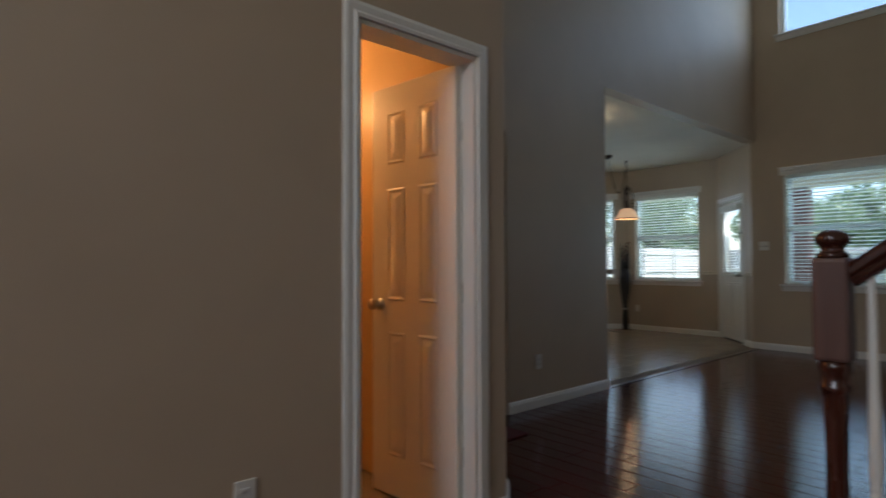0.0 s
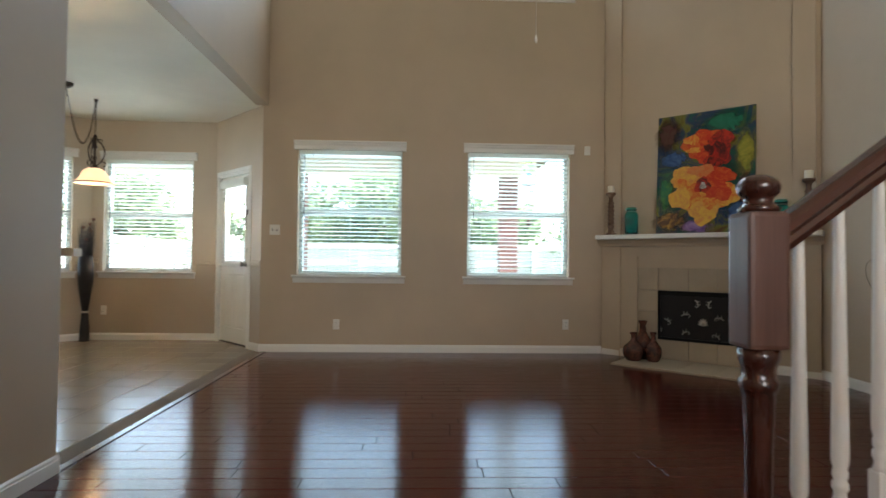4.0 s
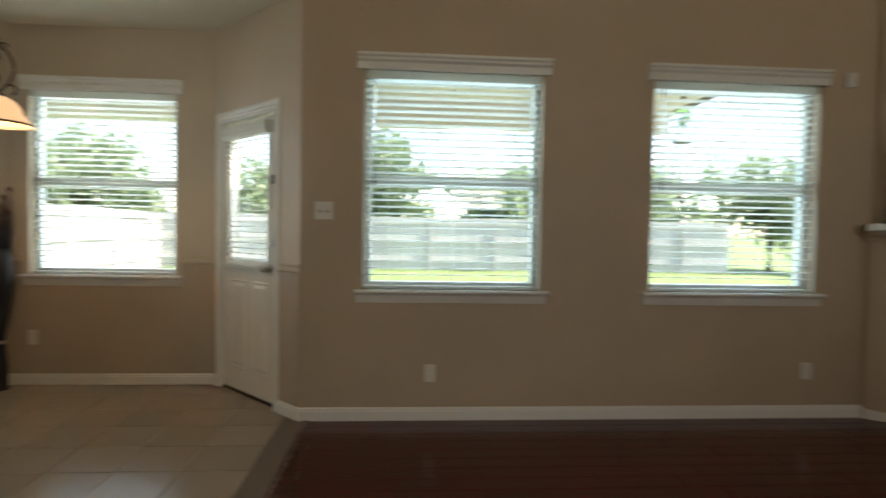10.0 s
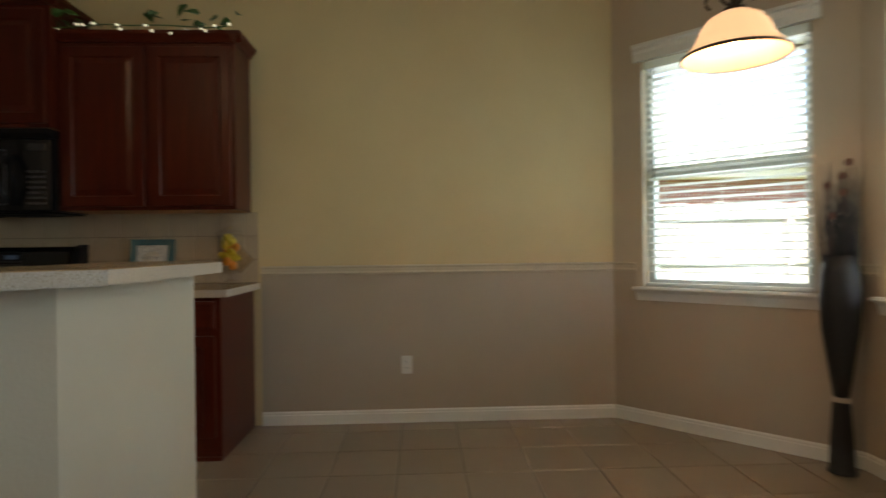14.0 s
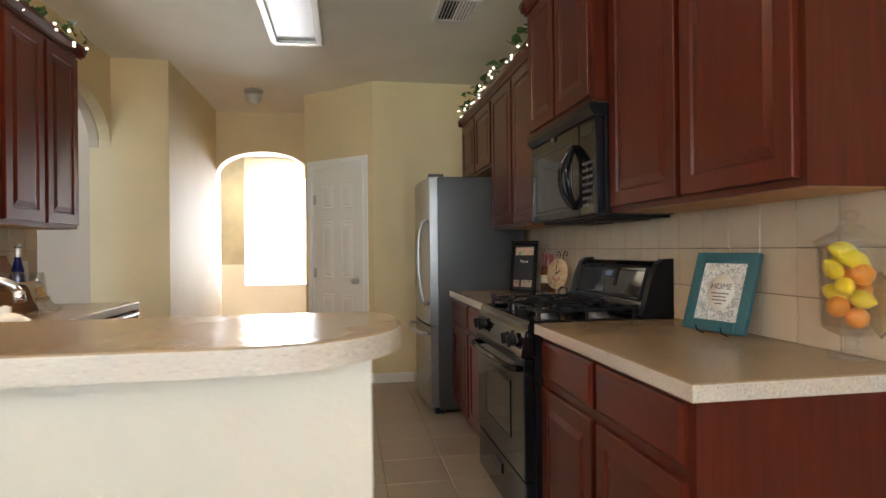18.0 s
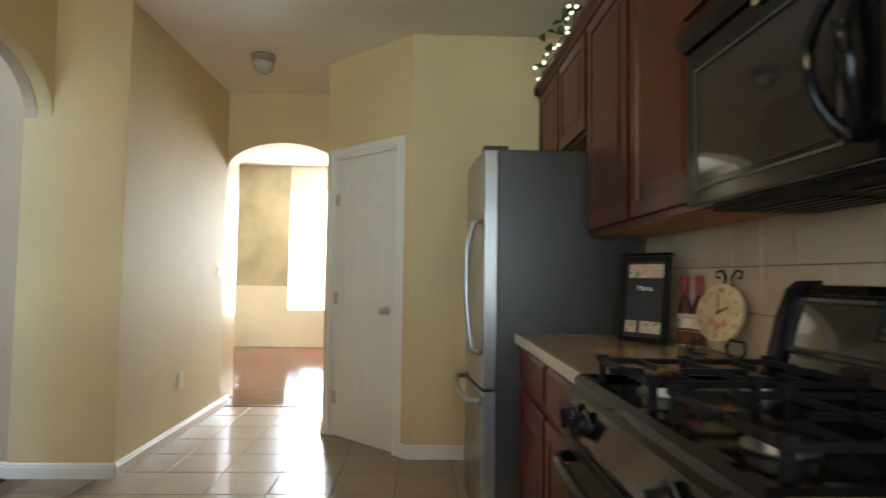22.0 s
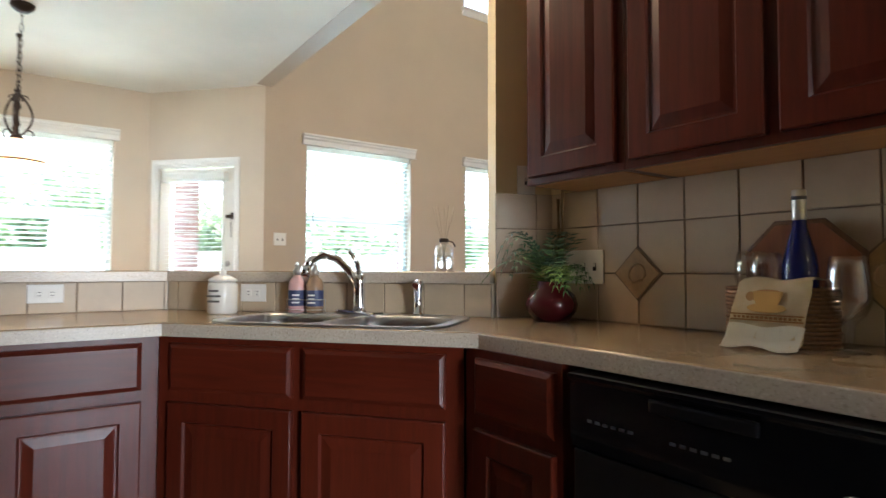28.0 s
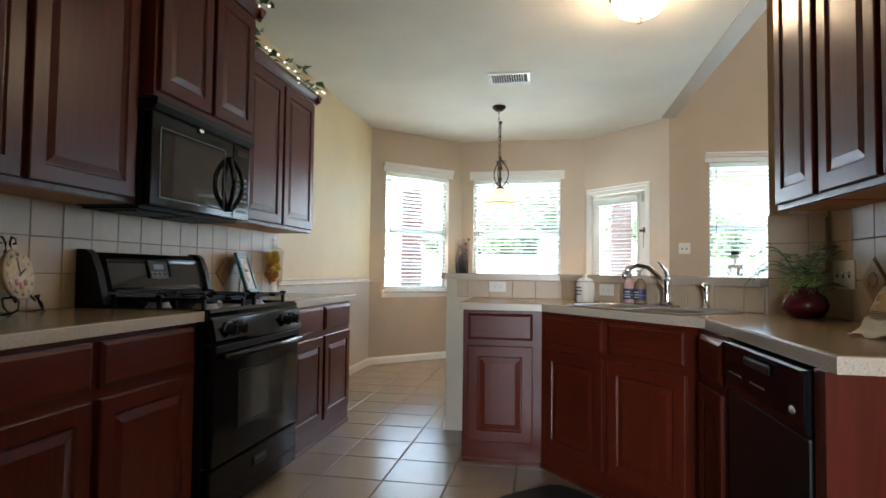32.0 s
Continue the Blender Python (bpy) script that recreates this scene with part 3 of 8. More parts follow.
def panel_door(parent, w, h, thick, mat, rows, name="leaf"):
    """A moulded door leaf, hinge at x = 0; rows: (z0, z1) of its paired raised panels. Panels stand on both faces."""
    leaf = boxed(name, parent, mat, 0, w, 0, thick, 0.008, h, 0.003)
    cols = [(0.115, w / 2 - 0.05), (w / 2 + 0.05, w - 0.115)]
    for z0, z1 in rows:
        for a, c in cols:
            bm = bmesh.new()
            for y, d in ((0.0, -1), (thick, 1)):
                # sunk groove drawn as a raised bead and field
                rings = []
                for ins, out in ((0.0, 0.0005), (0.010, 0.006), (0.020, -0.0), (0.026, 0.001), (0.05, 0.0075)):
                    yy = y + d * max(out, 0.0004)
                    rings.append([bm.verts.new(v) for v in ((a + ins, yy, z0 + ins), (c - ins, yy, z0 + ins), (c - ins, yy, z1 - ins), (a + ins, yy, z1 - ins))])
                for r0, r1 in zip(rings, rings[1:]):
                    for k in range(4):
                        bm.faces.new((r0[k], r0[(k + 1) % 4], r1[(k + 1) % 4], r1[k]))
                bm.faces.new(rings[-1])
            part("panel", bm, mat, leaf)
    return leaf


SIX = [(0.20, 0.80), (0.95, 1.50), (1.62, 1.88)]


def knob(parent, x, z, thick, mat=NICKEL, name="door_knob"):
    bm = bmesh.new()
    for s, y in ((-1, 0.0), (1, thick)):
        lathe(bm, [(0.030, 0.0), (0.030, 0.006), (0.012, 0.010), (0.012, 0.030), (0.026, 0.040), (0.029, 0.052), (0.022, 0.064), (0.0, 0.067)], 20, Matrix.Translation((x, y, z)) @ pose(0, 0, 0, 90, 0, 0) if s < 0 else Matrix.Translation((x, y, z)) @ pose(0, 0, 0, -90, 0, 0))
    return part(name, bm, mat, parent, "brushed metal round knob")


def casing(parent, w, h, side=-1, y=0.0, cw=0.06):
    """Door casing round an opening 0..w, h high, on the face y."""
    prof = [(0, 0), (0.016, 0), (0.018, 0.012), (0.011, 0.022), (0.013, 0.045), (0.008, cw), (0, cw)]
    for nm, path in (("casing_side", [(-0.0, 0, -1), (0, h, -1)]), ("casing_side", [(w, 0, 1), (w, h, 1)])):
        bm = bmesh.new()
        x0, s = path[0][0], path[0][2]
        ends = []
        for z, mit in ((0.0, 0), (h, 1)):
            ends.append([bm.verts.new((x0 + s * d, y + side * t, z + (d if mit else 0))) for t, d in prof])
        n = len(prof)
        for j in range(n):
            bm.faces.new((ends[0][j], ends[0][(j + 1) % n], ends[1][(j + 1) % n], ends[1][j]))
        bm.faces.new(ends[0])
        bm.faces.new(ends[1][::-1])
        part(nm, bm, TRIM, parent)
    bm = bmesh.new()
    ends = []
    for x0, s in ((0, -1), (w, 1)):
        ends.append([bm.verts.new((x0 + s * d, y + side * t, h + d)) for t, d in prof])
    n = len(prof)
    for j in range(n):
        bm.faces.new((ends[0][j], ends[0][(j + 1) % n], ends[1][(j + 1) % n], ends[1][j]))
    bm.faces.new(ends[0])
    bm.faces.new(ends[1][::-1])
    part("casing_head", bm, TRIM, parent)


def jamb(parent, w, h, thick):
    bm = bmesh.new()
    box(bm, 0, 0.018, 0, thick, 0, h)
    part("jamb", bm, TRIM, parent)
    bm = bmesh.new()
    box(bm, w - 0.018, w, 0, thick, 0, h)
    part("jamb", bm, TRIM, parent)
    bm = bmesh.new()
    box(bm, 0.018, w - 0.018, 0, thick, h - 0.018, h)
    part("jamb", bm, TRIM, parent)


def hinge(parent, m):
    bm = bmesh.new()
    box(bm, 0, 0.035, -0.002, 0.002, -0.045, 0.045)
    tube(bm, [(0, 0, -0.045), (0, 0, 0.045)], 0.006, 8)
    part("hinge", bm, NICKEL, parent, m=m)


BACK = along((0, 0), (6, 0))
for s0, w, z0, z1, nm in ((W0 - 0.585, 1.17, 0.86, 2.28, "window_1"), (W1 - 0.585, 1.17, 0.86, 2.28, "window_2")):
    window(nm, BACK @ pose(s0, 0, 0), w, z0, z1, "white single-hung window with moulded sill and cornice")
for s0, nm in ((W0 - 0.60, "window_3"), (W1 - 0.60, "window_4")):
    window(nm, BACK @ pose(s0, 0, 0), 1.20, 4.12, 5.3, "white high window with no blind", cornice=False, blind=False)
# unseen window added to give the hall lamp an opening
window("added_hall_window", along((EAST, -11.5), (1.135, -11.5)) @ pose(EAST - 3.4, 0, 0), 1.60, 1.85, 4.15, "added unseen tall white window that lights the hall", cornice=False, blind=False)
window("window_5", along(BAY2, BAY3) @ pose(0.15, 0, 0), 1.108, 0.86, 2.28, "white bay window with moulded sill and cornice", depth=0.075)
window("window_6", along(BAY1, BAY2) @ pose(0.20, 0, 0), 0.91, 0.86, 2.28, "narrow white bay window with moulded sill and cornice", depth=0.075)

# patio door in the bay
pd = thing("door_1", "white half-glazed patio door, closed, with a blind on its glass", "door", along(BAY3, C0) @ pose(0.095, 0, 0) @ Matrix.Diagonal((0.837, 1, 1, 1)), kind="structure")
jamb(pd, 0.98, 2.06, 0.13)
casing(pd, 0.98, 2.06)
bm = bmesh.new()
box(bm, 0.025, 0.955, 0.03, 0.075, 0.02, 1.0, 0.003)
box(bm, 0.025, 0.16, 0.03, 0.075, 1.0, 1.92)
box(bm, 0.82, 0.955, 0.03, 0.075, 1.0, 1.92)
box(bm, 0.025, 0.955, 0.03, 0.075, 1.92, 2.03, 0.003)
leaf = part("leaf", bm, DOOR_WHITE, pd)
for a, c in ((0.16, 0.44), (0.54, 0.82)):
    bm = bmesh.new()
    rings = []
    for ins, y in ((0, 0.0295), (0.012, 0.024), (0.024, 0.0295), (0.05, 0.022)):
        rings.append([bm.verts.new(v) for v in ((a + ins, y, 0.18 + ins), (c - ins, y, 0.18 + ins), (c - ins, y, 0.86 - ins), (a + ins, y, 0.86 - ins))])
    for r0, r1 in zip(rings, rings[1:]):
        for k in range(4):
            bm.faces.new((r0[k], r0[(k + 1) % 4], r1[(k + 1) % 4], r1[k]))
    bm.faces.new(rings[-1])
    part("panel", bm, DOOR_WHITE, leaf)
bm = bmesh.new()
for x0, x1, z0, z1 in ((0.14, 0.17, 0.98, 1.94), (0.81, 0.84, 0.98, 1.94), (0.17, 0.81, 0.98, 1.01), (0.17, 0.81, 1.91, 1.94)):
    box(bm, x0, x1, 0.018, 0.03, z0, z1, 0.004)
part("glass_stop", bm, DOOR_WHITE, leaf)
p = boxed("pane", leaf, PANE, 0.16, 0.82, 0.05, 0.054, 1.0, 1.92)
p.visible_shadow = False
knob(leaf, 0.885, 0.97, 0.0)
bm = bmesh.new()
lathe(bm, [(0.028, 0), (0.028, 0.01), (0.02, 0.016), (0, 0.018)], 18, Matrix.Translation((0.885, 0.03, 1.14)) @ pose(0, 0, 0, 90, 0, 0))
part("deadbolt", bm, NICKEL, leaf)
bm = bmesh.new()
box(bm, 0.86, 0.93, 0.012, 0.03, 1.56, 1.59, 0.003)
box(bm, 0.955, 0.975, -0.03, 0.03, 1.545, 1.605, 0.004)
tube(bm, [(0.965, -0.03, 1.56), (0.965, -0.032, 1.45), (0.962, -0.03, 1.38)], 0.004, 6)
part("chain_lock", bm, BRONZE, leaf)
bm = bmesh.new()
box(bm, 0.02, 0.96, 0.025, 0.10, 0.0, 0.018)
part("threshold", bm, BRONZE, pd)
db = thing("door_blind", "white slat blind hung on the patio door glass", "blind", along(BAY3, C0) @ pose(0.095, 0, 0) @ Matrix.Diagonal((0.837, 1, 1, 1)), "window blinds")
bm = bmesh.new()
profile_bar(bm, [(0.028, 1.90), (-0.03, 1.90), (-0.04, 1.925), (-0.04, 1.965), (-0.03, 1.99), (0.028, 1.99)], 0.10, 0.88)
part("valance", bm, BLIND, db)
sb = bmesh.new()
box(sb, 0.13, 0.85, -0.026, 0.014, -0.0012, 0.0012)
first = part("slat", sb, BLIND, db, m=pose(0, 0, 1.87, 6, 0, 0))
for i in range(1, 23):
    ob = new("slat", first.data)
    ob.parent = db
    ob.matrix_basis = pose(0, 0, 1.87 - i * 0.0385, 6, 0, 0)
boxed("bottom_rail", db, BLIND, 0.12, 0.86, -0.03, 0.016, 0.945, 0.975, 0.004)

# powder room door, ajar
PW = along((1.135, -11.5), (1.135, -6.24))
pw = thing("door_2", "white six-panel powder room door standing open", "door", PW @ pose(4.49, 0, 0), kind="structure")
jamb(pw, 0.615, 2.035, 0.12)
casing(pw, 0.615, 2.035)
hang = panel_door(pw, 0.575, 2.01, 0.035, DOOR_WHITE, SIX)
hang.matrix_basis = Matrix.Translation((0.593, 0.075, 0)) @ pose(0, 0, 0, 0, 0, 180 - 85)
knob(hang, 0.515, 0.93, 0.035)
for z in (0.28, 1.0, 1.72):
    hinge(pw, pose(0.595, 0.08, z, 0, 0, 135))

# pantry door, closed
pn = thing("door_3", "white six-panel pantry door, closed", "door", along((-1.59, -7.00), (-2.24, -6.40)) @ pose(0.10, 0, 0), kind="structure")
jamb(pn, 0.66, 2.04, 0.12)
casing(pn, 0.66, 2.04)
hang = panel_door(pn, 0.62, 2.015, 0.035, DOOR_WHITE, SIX)
hang.matrix_basis = pose(0.02, 0.004, 0)
knob(hang, 0.555, 0.93, 0.0)
for z in (0.28, 1.0, 1.72):
    hinge(pn, pose(0.02, 0.0, z))

# hall door seen through the kitchen arch
hd = thing("door_4", "white six-panel door, closed, in the hall wall", "door", along((EAST, 0.2), (EAST, -9.6)) @ pose(6.95, 0, 0), kind="structure")
casing(hd, 0.8, 2.04, -1, 0)
hang = panel_door(hd, 0.8, 2.04, 0.012, DOOR_WHITE, SIX)
hang.matrix_basis = pose(0, -0.012, 0)
knob(hang, 0.73, 0.93, 0.0)

# baseboards
skirting(C0, FP_L)
skirting(FP_R, (EAST, -3.76))
skirting((EAST, -4.96), (EAST, -5.1))
skirting((0, -4.95), (0, -3.60))
skirting(BAY3, C0, [(0.04, 0.97)])
skirting(BAY2, BAY3)
skirting(BAY1, BAY2)
skirting((WX, -2.32), BAY1)
skirting((-2.24, -6.40), (-2.6, -6.40))
skirting((-1.59, -7.00), (-2.24, -6.40), [(0.04, 0.82)])
skirting((-1.59, -7.93), (-1.59, -7.00))
skirting((-0.59, -6.05), (-0.59, -7.93))
skirting((1.135, -6.22), (1.0, -6.07))
skirting((1.0, -6.07), (0, -6.07))
skirting((0, -6.05), (-0.59, -6.05))
skirting((1.135, -11.5), (1.135, -6.22), [(4.43, 5.165)])

# chair rail and lower paint of the breakfast room
RAIL_PAINT = paint("cream_rail_paint", (0.56, 0.48, 0.36), 0.5, 0.5, 130, 0.1)
LOW = 0.955
for p, q, gaps in (((WX, -2.32), BAY1, ()), (BAY1, BAY2, ((0.15, 1.16),)), (BAY2, BAY3, ((0.10, 1.308),)), (BAY3, C0, ((0.04, 0.97),))):
    n = span(p, q)
    at = [0.0]
    for a, c in gaps:
        at += [a, c]
    at.append(n)
    for k in range(0, len(at), 2):
        bm = bmesh.new()
        profile_bar(bm, [(0, LOW), (-0.010, LOW), (-0.016, LOW + 0.012), (-0.009, LOW + 0.022), (-0.009, LOW + 0.042), (-0.015, LOW + 0.052), (-0.010, LOW + 0.06), (0, LOW + 0.06)], at[k], at[k + 1])
        tagged(part("chair_rail", bm, RAIL_PAINT, None, "", along(p, q)), "cream moulded chair rail on the breakfast room wall", "chair rail", kind="structure")
    cuts = [0.0] + [v for g in gaps for v in g] + [n]
    for k in range(len(cuts) - 1):
        inside = k % 2 == 1
        if inside and p == BAY3:
            continue
        bm = bmesh.new()
        box(bm, cuts[k], cuts[k + 1], -0.003, 0.0, 0.0, 0.81 if inside else LOW)
        tagged(part("wall_lower_paint", bm, WALL_LOWER, None, "", along(p, q)), "taupe painted lower wall under the chair rail", "wall", kind="structure")


# ---- switches and outlets ----
def plate(m, kind, n=1, label=""):
    """A wall plate lying on the face y = 0, looking to -y."""
    w = 0.07 + 0.046 * (n - 1)
    th = thing("light_switch" if kind == "switch" else "wall_outlet", label or ("white toggle switch plate on the wall" if kind == "switch" else "white duplex outlet on the wall"), "switch" if kind == "switch" else "outlet", m, "wall plates")
    bm = bmesh.new()
    box(bm, -w / 2, w / 2, -0.006, 0, -0.0575, 0.0575, 0.003)
    part("cover_plate", bm, PLASTIC_WHITE, th)
    for k in range(n):
        x = (k - (n - 1) / 2) * 0.046
        if kind == "switch":
            bm = bmesh.new()
            box(bm, x - 0.005, x + 0.005, -0.018, -0.004, 0.0, 0.012, 0.002)
            part("toggle", bm, PLASTIC_WHITE, th)
            boxed("toggle_slot", th, SLOT, x - 0.007, x + 0.007, -0.0068, -0.0058, -0.013, 0.013)
        else:
            for z in (-0.02, 0.02):
                bm = bmesh.new()
                box(bm, x - 0.014, x + 0.014, -0.0085, -0.005, z - 0.013, z + 0.013, 0.002)
                part("socket", bm, PLASTIC_WHITE, th)
                bm = bmesh.new()
                box(bm, x - 0.007, x - 0.005, -0.0092, -0.008, z - 0.004, z + 0.006)
                box(bm, x + 0.005, x + 0.007, -0.0092, -0.008, z - 0.004, z + 0.005)
                part("slot", bm, SLOT, th)
    return th


plate(BACK @ pose(0.09, 0, 1.365), "switch", 2)
plate(BACK @ pose(0.79, 0, 0.31), "outlet")
plate(BACK @ pose(3.39, 0, 0.325), "outlet")
plate(along(BAY2, BAY3) @ pose(0.18, -0.003, 0.37), "outlet")
plate(along((WX, -6.53), (WX, 0.42)) @ pose(5.13, -0.003, 0.37), "outlet")
plate(along((0, -4.95), (0, -3.60)) @ pose(0.36, 0, 0.355), "outlet")
plate(PW @ pose(4.08, 0, 0.40), "outlet")
plate(along((-0.59, -6.05), (-0.59, -7.73)) @ pose(0.85, 0, 0.40), "outlet")
plate(along((-0.59, -6.05), (-0.59, -7.73)) @ pose(1.55, 0, 1.2), "switch")
plate(along((1.0, -6.07), (0, -6.07)) @ pose(0.08, 0, 1.35), "switch", 2)
plate(along((EAST, 0.2), (EAST, -9.6)) @ pose(2.57, 0, 0.36), "outlet")
# small white sensor by the back windows
sn = thing("wall_sensor", "small white sensor box high on the wall", "sensor", BACK @ pose(3.63, 0, 2.32))
boxed("case", sn, PLASTIC_WHITE, -0.032, 0.032, -0.022, 0, -0.05, 0.05, 0.005)
cb = thing("coax_plate", "small round cable socket on the wall", "cable socket", along((EAST, 0.2), (EAST, -9.6)) @ pose(1.79, 0, 0.59))
bm = bmesh.new()
lathe(bm, [(0.018, 0), (0.018, 0.006), (0.008, 0.008), (0.006, 0.016), (0, 0.016)], 16, pose(0, 0, 0, 90, 0, 0))
part("socket", bm, NICKEL, cb)
sd = thing("smoke_alarm", "round white smoke alarm high on the wall", "smoke alarm", along((EAST, 0.2), (EAST, -9.6)) @ pose(3.55, 0, 2.81))
bm = bmesh.new()
lathe(bm, [(0.07, 0), (0.07, 0.012), (0.062, 0.03), (0.03, 0.036), (0, 0.036)], 28, pose(0, 0, 0, 90, 0, 0))
part("case", bm, PLASTIC_WHITE, sd)
bm = bmesh.new()
lathe(bm, [(0.022, 0.036), (0.02, 0.041), (0, 0.041)], 20, pose(0, 0, 0, 90, 0, 0))
part("test_button", bm, PLASTIC_WHITE, sd)


# ---- kitchen cabinets ----
def raised_front(bm, x0, x1, z0, z1, y, t=0.02, frame=0.058, rise=True):
    """A cabinet door or drawer front whose back lies on y; its face looks to -y."""
    rings = []
    for ins, d in ((0, 0), (0, t - 0.003), (0.004, t), (frame, t), (frame + 0.006, t - 0.008)) + (((frame + 0.012, t - 0.008), (frame + 0.04, t - 0.001)) if rise else ()):
        rings.append([bm.verts.new(v) for v in ((x0 + ins, y - d, z0 + ins), (x1 - ins, y - d, z0 + ins), (x1 - ins, y - d, z1 - ins), (x0 + ins, y - d, z1 - ins))])
    for r0, r1 in zip(rings, rings[1:]):
        for k in range(4):
            bm.faces.new((r0[k], r0[(k + 1) % 4], r1[(k + 1) % 4], r1[k]))
    bm.faces.new(rings[-1])
    bm.faces.new(rings[0][::-1])


def slab_front(bm, x0, x1, z0, z1, y, t=0.02):
    rings = []
    for ins, d in ((0, 0), (0, t - 0.008), (0.005, t - 0.006), (0.014, t)):
        rings.append([bm.verts.new(v) for v in ((x0 + ins, y - d, z0 + ins), (x1 - ins, y - d, z0 + ins), (x1 - ins, y - d, z1 - ins), (x0 + ins, y - d, z1 - ins))])
    for r0, r1 in zip(rings, rings[1:]):
        for k in range(4):
            bm.faces.new((r0[k], r0[(k + 1) % 4], r1[(k + 1) % 4], r1[k]))
    bm.faces.new(rings[-1])
    bm.faces.new(rings[0][::-1])


def base_cabinet(m, w, depth, doors, label, stile0=0.03, stile1=0.03, outline=None, toe=0.0, drawers=None):
    """A base unit; x along its front, y into it."""
    cab = thing("base_cabinet", label, "cabinet", m, "kitchen base cabinets")
    bm = bmesh.new()
    if outline:
        prism(bm, outline, 0.09, 0.872)
    else:
        box(bm, 0, w, 0, depth, 0.09, 0.872)
    part("body", bm, CHERRY, cab)
    bm = bmesh.new()
    box(bm, 0.0, w, toe, depth, 0, 0.09)
    box(bm, -0.001, w + 0.001, toe - 0.008, toe, 0, 0.022)
    part("toe_kick", bm, CHERRY_H, cab)
    inner = w - stile0 - stile1
    n = doors
    gap = 0.035
    dw = (inner - gap * (n - 1)) / n
    for k in range(n):
        x0 = stile0 + k * (dw + gap)
        bm = bmesh.new()
        slab_front(bm, x0, x0 + dw, 0.70, 0.85, 0)
        part("drawer_front", bm, CHERRY_H, cab)
        bm = bmesh.new()
        raised_front(bm, x0, x0 + dw, 0.125, 0.665, 0)
        part("door", bm, CHERRY, cab)
    return cab


def wall_cabinet(m, w, depth, z0, z1, doors, label, crown=True, ends=(True, True), group="kitchen wall cabinets"):
    cab = thing("wall_cabinet", label, "cabinet", m, group)
    boxed("body", cab, CHERRY, 0, w, 0, depth, z0, z1)
    boxed("underside", cab, CHERRY_UNDERLIT, 0.018, w - 0.018, 0.02, depth, z0 - 0.002, z0 + 0.004)
    gap, st = 0.03, 0.022
    dw = (w - 2 * st - gap * (doors - 1)) / doors
    for k in range(doors):
        x0 = st + k * (dw + gap)
        bm = bmesh.new()
        raised_front(bm, x0, x0 + dw, z0 + 0.022, z1 - 0.03, 0)
        part("door", bm, CHERRY, cab)
    if crown:
        bm = bmesh.new()
        prof = [(0.0, z1 - 0.005), (-0.012, z1 - 0.005), (-0.018, z1 + 0.012), (-0.040, z1 + 0.036), (-0.046, z1 + 0.055), (0.03, z1 + 0.055)]
        e0, e1 = (0.046 if ends[0] else 0), (0.046 if ends[1] else 0)
        profile_bar(bm, prof, -e0, w + e1)
        for on, x, s in ((ends[0], 0, -1), (ends[1], w, 1)):
            if on:
                vv = [[bm.verts.new((x + s * -y, yy, z)) for y, z in prof] for yy in (-0.046, depth)]
                k = len(prof)
                for j in range(k):
                    bm.faces.new((vv[0][j], vv[0][(j + 1) % k], vv[1][(j + 1) % k], vv[1][j]))
                bm.faces.new(vv[0])
                bm.faces.new(vv[1][::-1])
        part("crown", bm, CHERRY_H, cab)
    return cab


PLACE[0] = WEST
ST0, ST1 = -4.15, -3.33  # the range, south and north
WF = -2.925  # front of the west base cabinets
CHERRY_LABEL = "cherry-stained raised-panel base cabinet under the tan counter"
base_cabinet(along((WF, ST1 + 0.004), (WF, -2.31)), 1.016, 0.60, 2, "cherry-stained base cabinet with two doors and drawers beside the range", 0.03, 0.03, None, 0.0)
base_cabinet(along((WF, -5.22), (WF, ST0 - 0.004)), 1.066, 0.60, 2, "cherry-stained base cabinet between the range and the fridge", 0.03, 0.03, None, 0.06)


def counter(name, outline, label, z1=0.914, t=0.042, hole=None):
    th = thing(name, label, "countertop")
    bm = bmesh.new()
    if hole:
        loops = [[bm.verts.new((x, y, z1)) for x, y in pts] for pts in (outline, hole)]
        es = [bm.edges.new((lp[k], lp[(k + 1) % len(lp)])) for lp in loops for k in range(len(lp))]
        bmesh.ops.triangle_fill(bm, edges=es, use_beauty=True)
        for lp in loops:
            lo = [bm.verts.new((v.co.x, v.co.y, z1 - t)) for v in lp]
            for k in range(len(lp)):
                bm.faces.new((lo[k], lo[(k + 1) % len(lp)], lp[(k + 1) % len(lp)], lp[k]))
        rim = [e for e in bm.edges if e.verts[0] in loops[0] and e.verts[1] in loops[0] and abs(loops[0].index(e.verts[0]) - loops[0].index(e.verts[1])) in (1, len(outline) - 1)]
    else:
        prism(bm, outline, z1 - t, z1)
        rim = [e for e in bm.edges if e.verts[0].co.z > z1 - 0.001 and e.verts[1].co.z > z1 - 0.001]
    bmesh.ops.recalc_face_normals(bm, faces=bm.faces)
    bmesh.ops.bevel(bm, geom=rim, offset=0.006, segments=3, affect="EDGES", profile=0.5)
    bmesh.ops.recalc_face_normals(bm, faces=bm.faces)
    for f in bm.faces:
        f.material_index = 0 if abs(f.normal.z) > 0.6 else 1
    band = bm.copy()
    bmesh.ops.delete(bm, geom=[f for f in bm.faces if f.material_index], context="FACES")
    bmesh.ops.delete(band, geom=[f for f in band.faces if not f.material_index], context="FACES")
    for f in band.faces:
        f.material_index = 0
    part("worktop", bm, LAMINATE, th)
    part("edge_band", band, LAMINATE_EDGE, th, "pale speckled laminate edge band")
    return th


counter("countertop", [(-3.524, ST1), (WF + 0.035, ST1), (WF + 0.035, -2.27), (-3.524, -2.27)], "tan speckled laminate countertop with pale edge")
